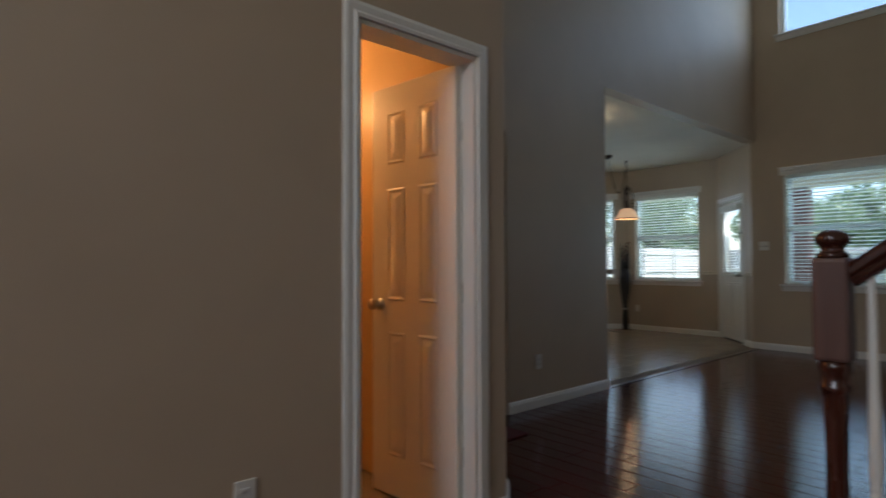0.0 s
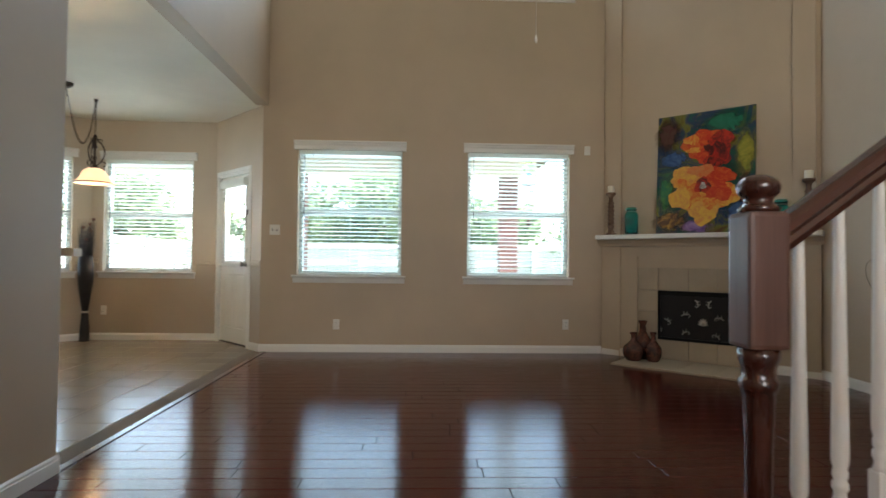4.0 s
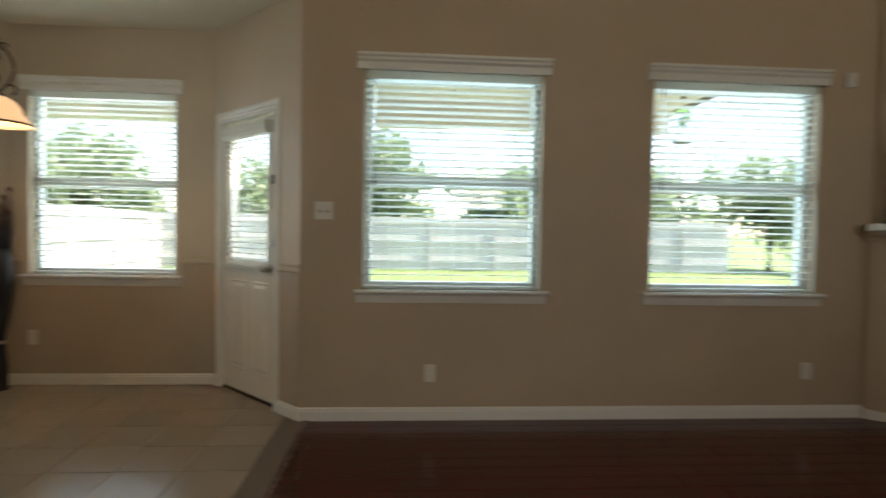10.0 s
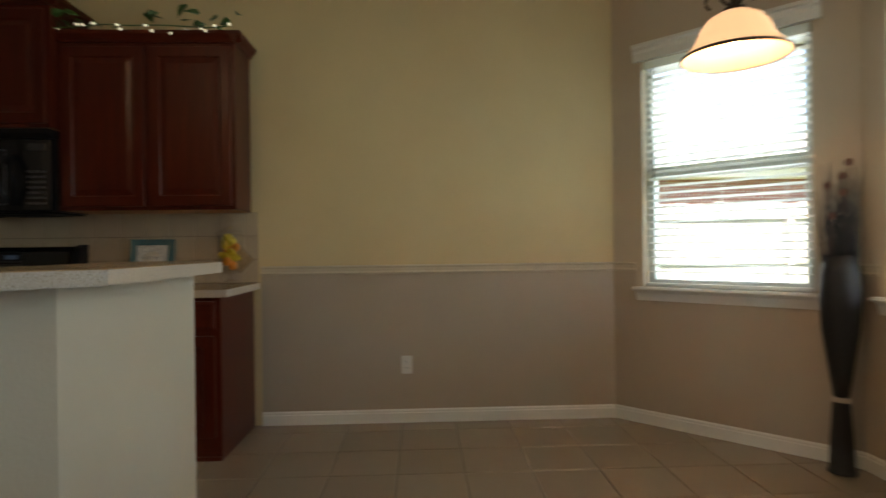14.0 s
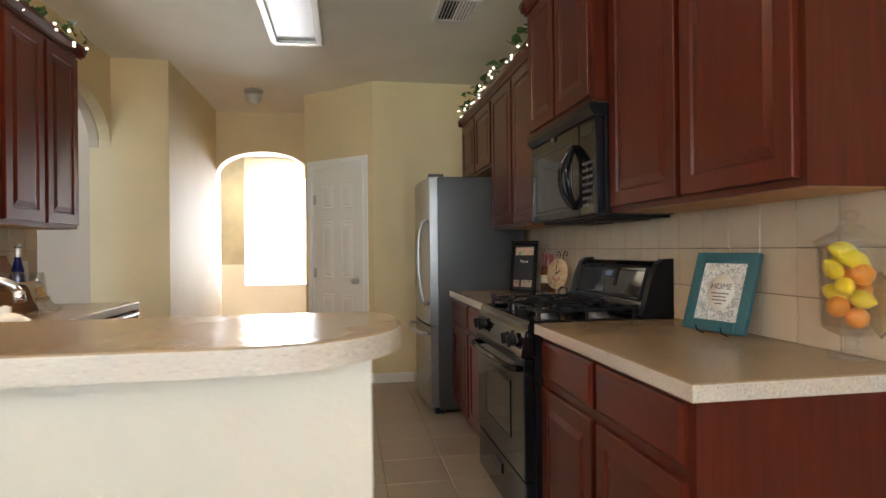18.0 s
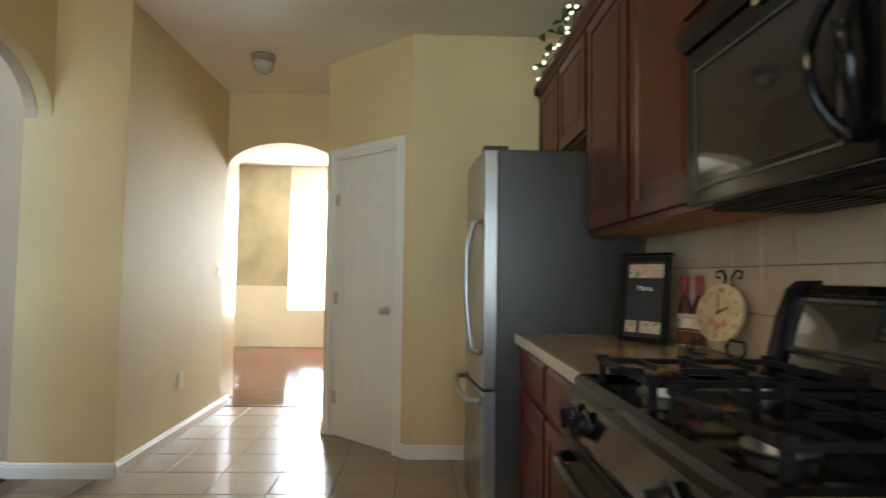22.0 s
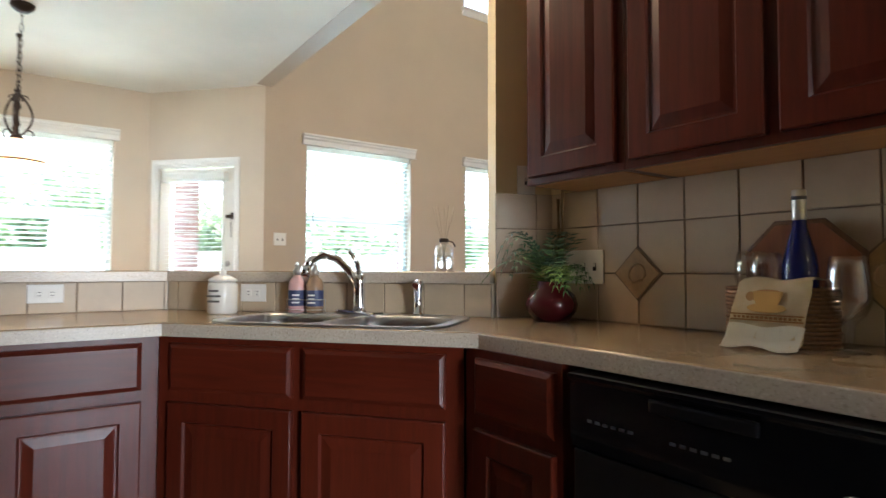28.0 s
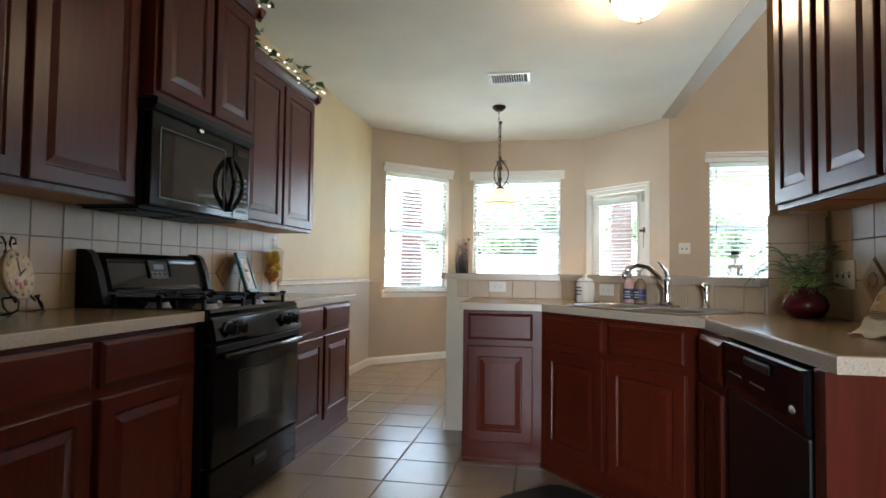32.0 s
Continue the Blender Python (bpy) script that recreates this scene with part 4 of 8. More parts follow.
counter("countertop", [(-3.524, -5.23), (WF + 0.035, -5.23), (WF + 0.035, ST0), (-3.524, ST0)], "short tan laminate countertop between range and fridge")

# the angled side
PLACE[0] = ANGLED
ICL, ICR = (-1.50, -3.24), (-0.85, -4.03)
EX = -0.86  # front of the east cabinets
PW_IN = -2.59  # kitchen face of the straight half wall
SU = ((ICR[0] - ICL[0]) / span(ICL, ICR), (ICR[1] - ICL[1]) / span(ICL, ICR))
SO = ((ICL[0] + ICR[0]) / 2 - SU[1] * 0.02 - SU[0] * 0.40, (ICL[1] + ICR[1]) / 2 + SU[0] * 0.02 - SU[1] * 0.40)
SM = along(SO, (SO[0] + SU[0], SO[1] + SU[1]), 0.914)
SINK_HOLE = [tuple((SM @ Vector((x, y, 0)))[:2]) for x, y in ((0.02, 0.02), (0.78, 0.02), (0.78, 0.38), (0.02, 0.38))]
counter("countertop", [(-0.284, -3.76), (-0.284, -5.07), (-0.85, -5.07), ICR, ICL, (-1.97, -3.24), (-1.97, PW_IN), (-1.37, PW_IN), (-0.49, -3.68)], "tan speckled laminate countertop running round the corner sink", hole=SINK_HOLE)
# straight unit
base_cabinet(along((-1.95, -3.19), (-1.50, -3.19)), 0.45, 0.62, 1, "narrow cherry-stained base cabinet at the end of the peninsula", 0.03, 0.05, [(0, 0), (0.45, 0), (0.42, 0.62), (0, 0.62)])
# corner sink unit
CS0, CS1 = (-1.50, -3.20), (-0.865, -3.985)
base_cabinet(along(CS0, CS1), span(CS0, CS1), 0.5, 2, "cherry-stained sink cabinet set across the corner", 0.05, 0.05, [(0.0, 0.0), (span(CS0, CS1), 0.0), (span(CS0, CS1) - 0.03, 0.30), (0.12, 0.45)])
# narrow unit beside the dishwasher
base_cabinet(along((EX, -3.99), (EX, -4.34)), 0.35, 0.58, 1, "narrow cherry-stained base cabinet beside the dishwasher", 0.05, 0.015, [(0.0, 0.0), (0.35, 0.0), (0.35, 0.58), (0.22, 0.58)])
ep = thing("end_panel", "cherry-stained panel closing the counter beside the dishwasher", "cabinet panel")
boxed("panel", ep, CHERRY, EX, -0.284, -5.04, -4.985, 0, 0.872)

# east wall cabinets
PLACE[0] = Matrix.Translation((0.15, 0.09, 0))
EUX = -0.55
wall_cabinet(along((EUX, -3.84), (EUX, -4.22)), 0.38, 0.30, 1.36, 2.40, 1, "cherry-stained wall cabinet with one raised-panel door", True, (True, False))
wall_cabinet(along((EUX, -4.222), (EUX, -5.00)), 0.778, 0.30, 1.36, 2.40, 2, "cherry-stained wall cabinet with two raised-panel doors", True, (False, True))
# west wall cabinets
PLACE[0] = WEST
WUX = -3.23
wall_cabinet(along((WUX, ST1 + 0.002), (WUX, -2.32)), 1.008, 0.29, 1.36, 2.34, 2, "cherry-stained wall cabinet beside the microwave", True, (False, True))
wall_cabinet(along((WUX + 0.07, ST0), (WUX + 0.07, ST1)), 0.82, 0.36, 1.83, 2.53, 2, "taller cherry-stained wall cabinet over the microwave", True, (True, True))
wall_cabinet(along((WUX, -5.22), (WUX, ST0 - 0.002)), 1.068, 0.29, 1.36, 2.36, 2, "cherry-stained wall cabinet beside the fridge", True, (False, False))
wall_cabinet(along((WUX, -6.28), (WUX, -5.222)), 1.058, 0.29, 1.84, 2.36, 2, "short cherry-stained wall cabinet over the fridge", True, (True, False))

# ---- half wall and breakfast bar ----
PLACE[0] = ANGLED
hw = thing("half_wall", "pale cream painted half wall round the sink", "half wall", kind="structure")
OUT = [(-0.14, -3.70), (-1.30, -2.345), (-2.155, -2.345), (-2.155, PW_IN), (-1.37, PW_IN), (-0.49, -3.68), (-0.345, -3.70), (-0.20, -3.665)]
bm = bmesh.new()
prism(bm, OUT[::-1], 0, 1.036)
part("wall_body", bm, WALL_BAR, hw)
for p, q in ((OUT[1], OUT[0]), (OUT[2], OUT[1]), (OUT[3], OUT[2])):
    skirting(q, p)
arc = [(-1.965 - 0.25 * math.sin(a), -2.43 + 0.25 * math.cos(a)) for a in [math.pi / 2 * k / 10 for k in range(11)]]
bar = [(-0.13, -3.55), (-1.23, -2.18)] + [(x, y) for x, y in arc] + [(-2.21, -2.52), (-2.195, -2.58), (-2.16, PW_IN - 0.03), (-1.385, PW_IN - 0.03), (-0.53, -3.70), (-0.475, -3.66), (-0.13, -3.62)]
counter("breakfast_bar_top", bar, "raised tan laminate breakfast bar with a rounded end", 1.078, 0.042)

# ---- range ----
PLACE[0] = WEST
def kitchen_range():
    m = along((-2.865, ST0 + 0.003), (-2.865, ST1 - 0.003))
    w = ST1 - ST0 - 0.006
    th = thing("gas_range", "black freestanding gas range with four burners", "range", m)
    boxed("body", th, BLACK_SATIN, 0, w, 0.03, 0.655, 0.03, 0.885)
    for x in (0.05, w - 0.05):
        for y in (0.10, 0.6):
            bm = bmesh.new()
            lathe(bm, [(0.02, 0), (0.02, 0.012), (0.012, 0.014), (0.012, 0.032)], 12, Matrix.Translation((x, y, 0)))
            part("foot", bm, BLACK_SATIN, th)
    # cooktop with a raised rim
    bm = bmesh.new()
    rings = []
    for ins, z in ((0, 0.885), (0, 0.905), (0.012, 0.918), (0.03, 0.918), (0.045, 0.905)):
        rings.append([bm.verts.new(v) for v in ((ins, 0.0 + ins, z), (w - ins, 0.0 + ins, z), (w - ins, 0.53 - ins, z), (ins, 0.53 - ins, z))])
    for r0, r1 in zip(rings, rings[1:]):
        for k in range(4):
            bm.faces.new((r0[k], r0[(k + 1) % 4], r1[(k + 1) % 4], r1[k]))
    bm.faces.new(rings[-1])
    part("cooktop", bm, BLACK_GLOSS, th)
    for bx in (0.20, w - 0.20):
        for by in (0.15, 0.39):
            bn = part("burner", turned([(0.055, 0.905), (0.055, 0.913), (0.046, 0.917), (0.046, 0.928), (0.040, 0.931), (0, 0.932)], bx, by), STEEL, th, "dull metal burner base")
            part("burner_cap", turned([(0.039, 0.9325), (0.041, 0.938), (0.034, 0.943), (0, 0.944)], bx, by), BLACK_IRON, bn)
    for gx in (0.20, w - 0.20):
        bm = bmesh.new()
        hx = 0.155
        z = 0.955
        def bar_(x0, y0, x1, y1):
            box(bm, min(x0, x1) - 0.006, max(x0, x1) + 0.006, min(y0, y1) - 0.006, max(y0, y1) + 0.006, z - 0.006, z + 0.008, 0.002)
        bar_(gx - hx, 0.06, gx + hx, 0.06)
        bar_(gx - hx, 0.49, gx + hx, 0.49)
        bar_(gx - hx, 0.06, gx - hx, 0.49)
        bar_(gx + hx, 0.06, gx + hx, 0.49)
        bar_(gx - hx, 0.27, gx + hx, 0.27)
        for by in (0.15, 0.39):
            bar_(gx - hx, by, gx - 0.05, by)
            bar_(gx + 0.05, by, gx + hx, by)
            bar_(gx, by - 0.12, gx, by - 0.05)
            bar_(gx, by + 0.05, gx, by + 0.12)
        for x in (gx - hx, gx + hx):
            for y in (0.06, 0.27, 0.49):
                box(bm, x - 0.008, x + 0.008, y - 0.008, y + 0.008, 0.905, z, 0.002)
                box(bm, x - 0.009, x + 0.009, y - 0.014, y + 0.014, z, z + 0.018, 0.003)
        part("grate", bm, BLACK_IRON, th, "cast iron pan support")
    # sloping front panel with knobs
    bm = bmesh.new()
    profile_bar(bm, [(0.0, 0.886), (-0.012, 0.875), (-0.03, 0.79), (-0.03, 0.775), (0.03, 0.775), (0.03, 0.886)], 0.0, w)
    fp = part("control_panel", bm, BLACK_GLOSS, th)
    for x in (0.10, 0.19, w - 0.19, w - 0.10):
        part("knob_ring", turned([(0.034, 0), (0.034, 0.003), (0.028, 0.004), (0.028, 0)]), PLASTIC_GREY, fp, m=pose(x, -0.0205, 0.832, 100, 0, 0))
        kn = part("knob", turned([(0.026, 0), (0.026, 0.012), (0.021, 0.016), (0.019, 0.03), (0, 0.031)], 0, 0), BLACK_SATIN, fp, m=pose(x, -0.022, 0.832, 100, 0, 0))
        boxed("grip", kn, BLACK_SATIN, -0.005, 0.005, -0.024, 0.024, 0.012, 0.04, 0.003)
    dr = boxed("oven_door", th, BLACK_GLOSS, 0.006, w - 0.006, -0.02, 0.03, 0.27, 0.768, 0.006)
    boxed("oven_window", dr, OVEN_GLASS, 0.20, w - 0.20, -0.0225, -0.02, 0.40, 0.63, 0.001)
    for x0, x1, z0, z1 in ((0.192, w - 0.192, 0.632, 0.640), (0.192, w - 0.192, 0.390, 0.398), (0.192, 0.199, 0.398, 0.632), (w - 0.199, w - 0.192, 0.398, 0.632)):
        boxed("window_trim", dr, BLACK_SATIN, x0, x1, -0.0235, -0.02, z0, z1)
    boxed("door_rail", dr, BLACK_SATIN, 0.008, w - 0.008, -0.027, -0.02, 0.738, 0.766, 0.003)
    bm = bmesh.new()
    tube(bm, [(0.05, -0.02, 0.72), (0.055, -0.05, 0.722), (0.10, -0.068, 0.725), (w / 2, -0.078, 0.727), (w - 0.10, -0.068, 0.725), (w - 0.055, -0.05, 0.722), (w - 0.05, -0.02, 0.72)], 0.014, 10)
    part("handle", bm, BLACK_GLOSS, dr)
    wd = boxed("warming_drawer", th, BLACK_GLOSS, 0.006, w - 0.006, -0.016, 0.03, 0.055, 0.258, 0.006)
    bm = bmesh.new()
    box(bm, w / 2 - 0.06, w / 2 + 0.06, -0.022, -0.016, 0.17, 0.215, 0.002)
    part("pull", bm, BLACK_SATIN, wd)
    boxed("pull_slot", wd, PLASTIC_GREY, w / 2 - 0.052, w / 2 + 0.052, -0.0235, -0.021, 0.196, 0.208)
    # back guard
    bm = bmesh.new()
    profile_bar(bm, [(0.50, 0.885), (0.495, 0.925), (0.525, 0.945), (0.535, 0.975), (0.555, 1.06), (0.585, 1.135), (0.605, 1.155), (0.65, 1.158), (0.655, 0.885)], 0.0, w)
    bg = part("backguard", bm, BLACK_GLOSS, th)
    for x0, x1 in ((-0.001, 0.038), (w - 0.038, w + 0.001)):
        bm = bmesh.new()
        profile_bar(bm, [(0.498, 0.925), (0.508, 0.950), (0.518, 0.985), (0.540, 1.07), (0.572, 1.145), (0.600, 1.166), (0.652, 1.168), (0.657, 0.925)], x0, x1)
        part("end_cap", bm, BLACK_SATIN, bg)
    boxed("trim_line", bg, PLASTIC_GREY, 0.10, w - 0.10, 0.5265, 0.5300, 0.982, 0.985)
    bm = bmesh.new()
    box(bm, 0.06, w - 0.06, -0.004, 0.0, -0.075, 0.075, 0.02)
    part("fascia", bm, BLACK_GLASS, bg, m=pose(0, 0.553, 1.055, -16, 0, 0))
    bm = bmesh.new()
    box(bm, w / 2 - 0.075, w / 2 + 0.075, -0.009, -0.004, -0.02, 0.07, 0.01)
    cp = part("clock_panel", bm, BLACK_SATIN, bg, m=pose(0, 0.553, 1.055, -16, 0, 0))
    boxed("display", cp, glow("blue_display", (0.05, 0.09, 0.16), 0.03), w / 2 - 0.035, w / 2 + 0.035, -0.0105, -0.009, 0.025, 0.05)
    bm = bmesh.new()
    for k in range(8):
        box(bm, w / 2 - 0.06 + (k % 4) * 0.034, w / 2 - 0.045 + (k % 4) * 0.034, -0.0105, -0.009, -0.012 + 0.017 * (k // 4), -0.004 + 0.017 * (k // 4))
    part("buttons", bm, PLASTIC_GREY, cp)
    part("badge", turned([(0.022, 0), (0.018, 0.002), (0, 0.0025)], 0, 0), NICKEL, bg, m=pose(w / 2, 0.53, 0.962, 80, 0, 0) @ Matrix.Diagonal((1, 0.5, 1, 1)))


def turned(profile, x=0.0, y=0.0, seg=24):
    bm = bmesh.new()
    lathe(bm, profile, seg, Matrix.Translation((x, y, 0)))
    return bm


OVEN_GLASS = material("smoked_oven_glass", (0.05, 0.048, 0.042), 0.05)
PLASTIC_GREY = material("grey_print", (0.075, 0.075, 0.08), 0.5)
kitchen_range()


def microwave():
    w, z0, z1 = 0.817, 1.345, 1.825
    m = along((-3.17, ST0 + 0.0015), (-3.17, ST1 - 0.0015))
    th = thing("microwave", "black over-the-range microwave with a curved handle", "microwave", m)
    boxed("body", th, BLACK_SATIN, 0, w, 0.04, 0.35, z0 + 0.01, z1 - 0.002, 0.004)
    boxed("underside", th, BLACK_IRON, 0.02, w - 0.02, 0.06, 0.34, z0, z0 + 0.012)
    bm = bmesh.new()
    for k in range(2):
        for j in range(6):
            box(bm, 0.08 + 0.34 * k, 0.34 + 0.34 * k, 0.12 + j * 0.035, 0.135 + j * 0.035, z0 - 0.006, z0, 0.001)
    part("filter_grille", bm, BLACK_SATIN, th)
    bm = bmesh.new()
    profile_bar(bm, [(0.04, z1 - 0.055), (-0.012, z1 - 0.055), (-0.03, z1 - 0.03), (-0.03, z1 - 0.004), (0.04, z1 - 0.004)], 0, w)
    vt = part("top_vent", bm, BLACK_SATIN, th)
    dr = boxed("door", th, BLACK_GLOSS, 0.004, w - 0.175, -0.004, 0.04, z0 + 0.012, z1 - 0.058, 0.006)
    boxed("window", dr, BLACK_GLASS, 0.075, w - 0.27, -0.0065, -0.003, z0 + 0.065, z1 - 0.135, 0.001)
    bm = bmesh.new()
    fx0, fx1, fz0, fz1 = 0.058, w - 0.253, z0 + 0.048, z1 - 0.118
    for a in ((fx0, fx1, fz0, fz0 + 0.006), (fx0, fx1, fz1 - 0.006, fz1), (fx0, fx0 + 0.006, fz0 + 0.006, fz1 - 0.006), (fx1 - 0.006, fx1, fz0 + 0.006, fz1 - 0.006)):
        box(bm, a[0], a[1], -0.0075, -0.0045, a[2], a[3])
    part("window_border", bm, PLASTIC_GREY, dr)
    bm = bmesh.new()
    hx = w - 0.215
    tube(bm, [(hx + 0.042 * math.cos(a), -0.014 - 0.048 * math.cos(a) ** 2, z0 + 0.19 + 0.135 * math.sin(a)) for a in [2 * math.pi * k / 28 for k in range(28)]], 0.013, 10, True)
    for dz in (-0.135, 0.135):
        tube(bm, [(hx, -0.002, z0 + 0.19 + dz), (hx, -0.016, z0 + 0.19 + dz)], 0.012, 8)
    part("handle", bm, BLACK_GLOSS, dr)
    cpn = boxed("control_panel", th, BLACK_GLOSS, w - 0.17, w - 0.003, -0.004, 0.04, z0 + 0.012, z1 - 0.058, 0.006)
    bm = bmesh.new()
    for r in range(7):
        for c in range(3):
            box(bm, w - 0.135 + c * 0.036, w - 0.108 + c * 0.036, -0.0065, -0.0035, z0 + 0.05 + r * 0.030, z0 + 0.062 + r * 0.030, 0.001)
    tagged(part("keypad", bm, PLASTIC_GREY, cpn), kind="stuff")
    boxed("display", cpn, BLACK_GLASS, w - 0.14, w - 0.03, -0.0065, -0.0035, z1 - 0.125, z1 - 0.085)
    part("badge", turned([(0.020, 0), (0.017, 0.002), (0, 0.003)]), NICKEL, vt, m=pose(w * 0.42, -0.013, z1 - 0.07, 90, 0, 0) @ Matrix.Diagonal((1, 0.55, 1, 1)))


microwave()


def fridge():
    w, d, h = 0.905, 0.66, 1.755
    m = along((-2.78, -6.235), (-2.78, -5.33))
    th = thing("refrigerator", "stainless bottom-freezer refrigerator with grey sides", "refrigerator", m)
    boxed("body", th, FRIDGE_SIDE, 0, w, 0.065, d + 0.06, 0.03, h, 0.006)

    def curved(name, x0, x1, z0, z1):
        bm = bmesh.new()
        prof = []
        n = 12
        for k in range(n + 1):
            u = k / n
            prof.append((x0 + (x1 - x0) * u, -0.035 * (1 - (2 * u - 1) ** 2) + 0.0))
        prof += [(x1, 0.058), (x0, 0.058)]
        vs = prism(bm, prof[::-1], z0, z1)
        return part(name, bm, FRIDGE_FRONT, th)

    up = curved("fresh_food_door", 0.003, w - 0.003, 0.66, h - 0.005)
    lo = curved("freezer_drawer", 0.003, w - 0.003, 0.05, 0.645)
    bm = bmesh.new()
    tube(bm, [(0.80, -0.005, 0.80), (0.80, -0.045, 0.82), (0.80, -0.068, 0.95), (0.80, -0.075, 1.12), (0.80, -0.068, 1.30), (0.80, -0.045, 1.42), (0.80, -0.005, 1.44)], 0.014, 10)
    part("handle", bm, STEEL, up)
    bm = bmesh.new()
    tube(bm, [(0.10, -0.01, 0.585), (0.11, -0.06, 0.585), (0.25, -0.078, 0.585), (0.45, -0.085, 0.585), (0.66, -0.078, 0.585), (0.80, -0.06, 0.585), (0.81, -0.01, 0.585)], 0.014, 10)
    part("handle", bm, STEEL, lo)
    for x0 in (0.02, w - 0.10):
        boxed("hinge_cover", th, FRIDGE_SIDE, x0, x0 + 0.08, -0.005, 0.11, h, h + 0.022, 0.005)
    boxed("kick_plate", th, BLACK_SATIN, 0.02, w - 0.02, 0.03, 0.1, 0.0, 0.05)
    boxed("gasket", th, SLOT, 0.006, w - 0.006, 0.058, 0.065, 0.06, h - 0.01)
    part("badge", turned([(0.016, 0), (0.014, 0.003), (0, 0.003)]), CHROME, up, m=pose(0.84, -0.0, 1.66, 90, 0, 0) @ Matrix.Diagonal((1, 0.7, 1, 1)))


PLACE[0] = Matrix.Translation((0.18, 0.03, 0))
fridge()
PLACE[0] = Matrix.Translation((0.155, 0.21, 0))


def dishwasher():
    w = 0.60
    m = along((-0.89, -4.455), (-0.89, -5.055))
    th = thing("dishwasher", "black built-in dishwasher under the counter", "dishwasher", m)
    boxed("body", th, BLACK_SATIN, 0, w, 0.03, 0.58, 0.02, 0.868)
    dr = boxed("door", th, BLACK_SATIN, 0.003, w - 0.003, -0.012, 0.03, 0.11, 0.70, 0.005)
    boxed("kick_plate", th, BLACK_SATIN, 0.01, w - 0.01, 0.05, 0.06, 0.0, 0.10)
    bm = bmesh.new()
    profile_bar(bm, [(0.03, 0.705), (-0.014, 0.705), (-0.022, 0.73), (-0.022, 0.845), (-0.03, 0.855), (-0.03, 0.862), (0.03, 0.866)], 0.003, w - 0.003)
    cpn = part("control_panel", bm, BLACK_GLOSS, th)
    bm = bmesh.new()
    box(bm, 0.20, w - 0.20, -0.030, -0.0215, 0.815, 0.842, 0.006)
    part("latch", bm, BLACK_SATIN, cpn)
    for x in (0.05, 0.24):
        for k in range(6):
            boxed("print_mark", cpn, PLASTIC_GREY, x + k * 0.02, x + 0.012 + k * 0.02, -0.0235, -0.0215, 0.765, 0.771)
    part("badge", turned([(0.018, 0), (0.016, 0.0025), (0, 0.003)]), NICKEL, cpn, m=pose(w - 0.07, -0.0215, 0.755, 90, 0, 0) @ Matrix.Diagonal((1, 0.55, 1, 1)))


dishwasher()


# ---- sink and taps ----
PLACE[0] = ANGLED
def rounded(x0, x1, y0, y1, z, n=24):
    pts = []
    for k in range(n):
        a = 2 * math.pi * k / n
        c, s = math.cos(a), math.sin(a)
        f = 1 / (abs(c) ** 6 + abs(s) ** 6) ** (1 / 6)
        pts.append(((x0 + x1) / 2 + (x1 - x0) / 2 * c * f, (y0 + y1) / 2 + (y1 - y0) / 2 * s * f, z))
    return pts


def sink():
    th = thing("kitchen_sink", "stainless double-bowl sink set in the counter", "sink", SM)
    bm = bmesh.new()
    bowls = ((0.035, 0.385), (0.415, 0.765))
    outer = [bm.verts.new(p) for p in rounded(0, 0.80, 0, 0.475, 0.006, 40)]
    loops = [outer] + [[bm.verts.new(p) for p in rounded(a, c, 0.035, 0.365, 0.006)] for a, c in bowls]
    es = [bm.edges.new((lp[k], lp[(k + 1) % len(lp)])) for lp in loops for k in range(len(lp))]
    bmesh.ops.triangle_fill(bm, edges=es, use_beauty=True)
    low = [bm.verts.new((v.co.x + (v.co.x - 0.4) * 0.01, v.co.y + (v.co.y - 0.25) * 0.01, 0.0005)) for v in outer]
    for k in range(40):
        bm.faces.new((low[k], low[(k + 1) % 40], outer[(k + 1) % 40], outer[k]))
    part("rim", bm, STEEL, th)
    for a, c in bowls:
        bm = bmesh.new()
        rings = [[bm.verts.new(p) for p in rounded(a + i, c - i, 0.035 + i, 0.365 - i, z)] for i, z in ((0, 0.006), (0.006, 0.0), (0.012, -0.02), (0.02, -0.13), (0.035, -0.165), (0.07, -0.175), (0.14, -0.178))]
        for r0, r1 in zip(rings, rings[1:]):
            for k in range(24):
                bm.faces.new((r0[k], r0[(k + 1) % 24], r1[(k + 1) % 24], r1[k])).smooth = True
        bm.faces.new(rings[-1])
        bw = part("bowl", bm, STEEL, th)
        part("drain", turned([(0.04, -0.177), (0.038, -0.174), (0.02, -0.175), (0, -0.176)], (a + c) / 2, 0.2), CHROME, bw)


sink()


def tap(m):
    th = thing("faucet", "chrome single-lever kitchen faucet with a high spout", "faucet", m)
    bm = bmesh.new()
    box(bm, -0.12, 0.12, -0.025, 0.025, 0, 0.012, 0.005)
    part("deck_plate", bm, CHROME, th)
    bm = bmesh.new()
    lathe(bm, [(0.026, 0.012), (0.023, 0.03), (0.021, 0.10), (0.024, 0.115), (0.022, 0.14), (0.012, 0.15)], 20)
    part("tap_body", bm, CHROME, th)
    bm = bmesh.new()
    pts = [(0, -0.01, 0.10), (0, -0.05, 0.165), (0, -0.10, 0.205), (0, -0.16, 0.215), (0, -0.205, 0.195), (0, -0.22, 0.165)]
    tube(bm, pts, 0.014, 12)
    tube(bm, [(0, -0.219, 0.175), (0, -0.224, 0.14)], 0.017, 12)
    part("spout", bm, CHROME, th)
    bm = bmesh.new()
    tube(bm, [(0, 0.0, 0.145), (0, -0.01, 0.19), (0.005, -0.05, 0.235)], 0.011, 10, taper=0.008)
    part("lever", bm, CHROME, th)


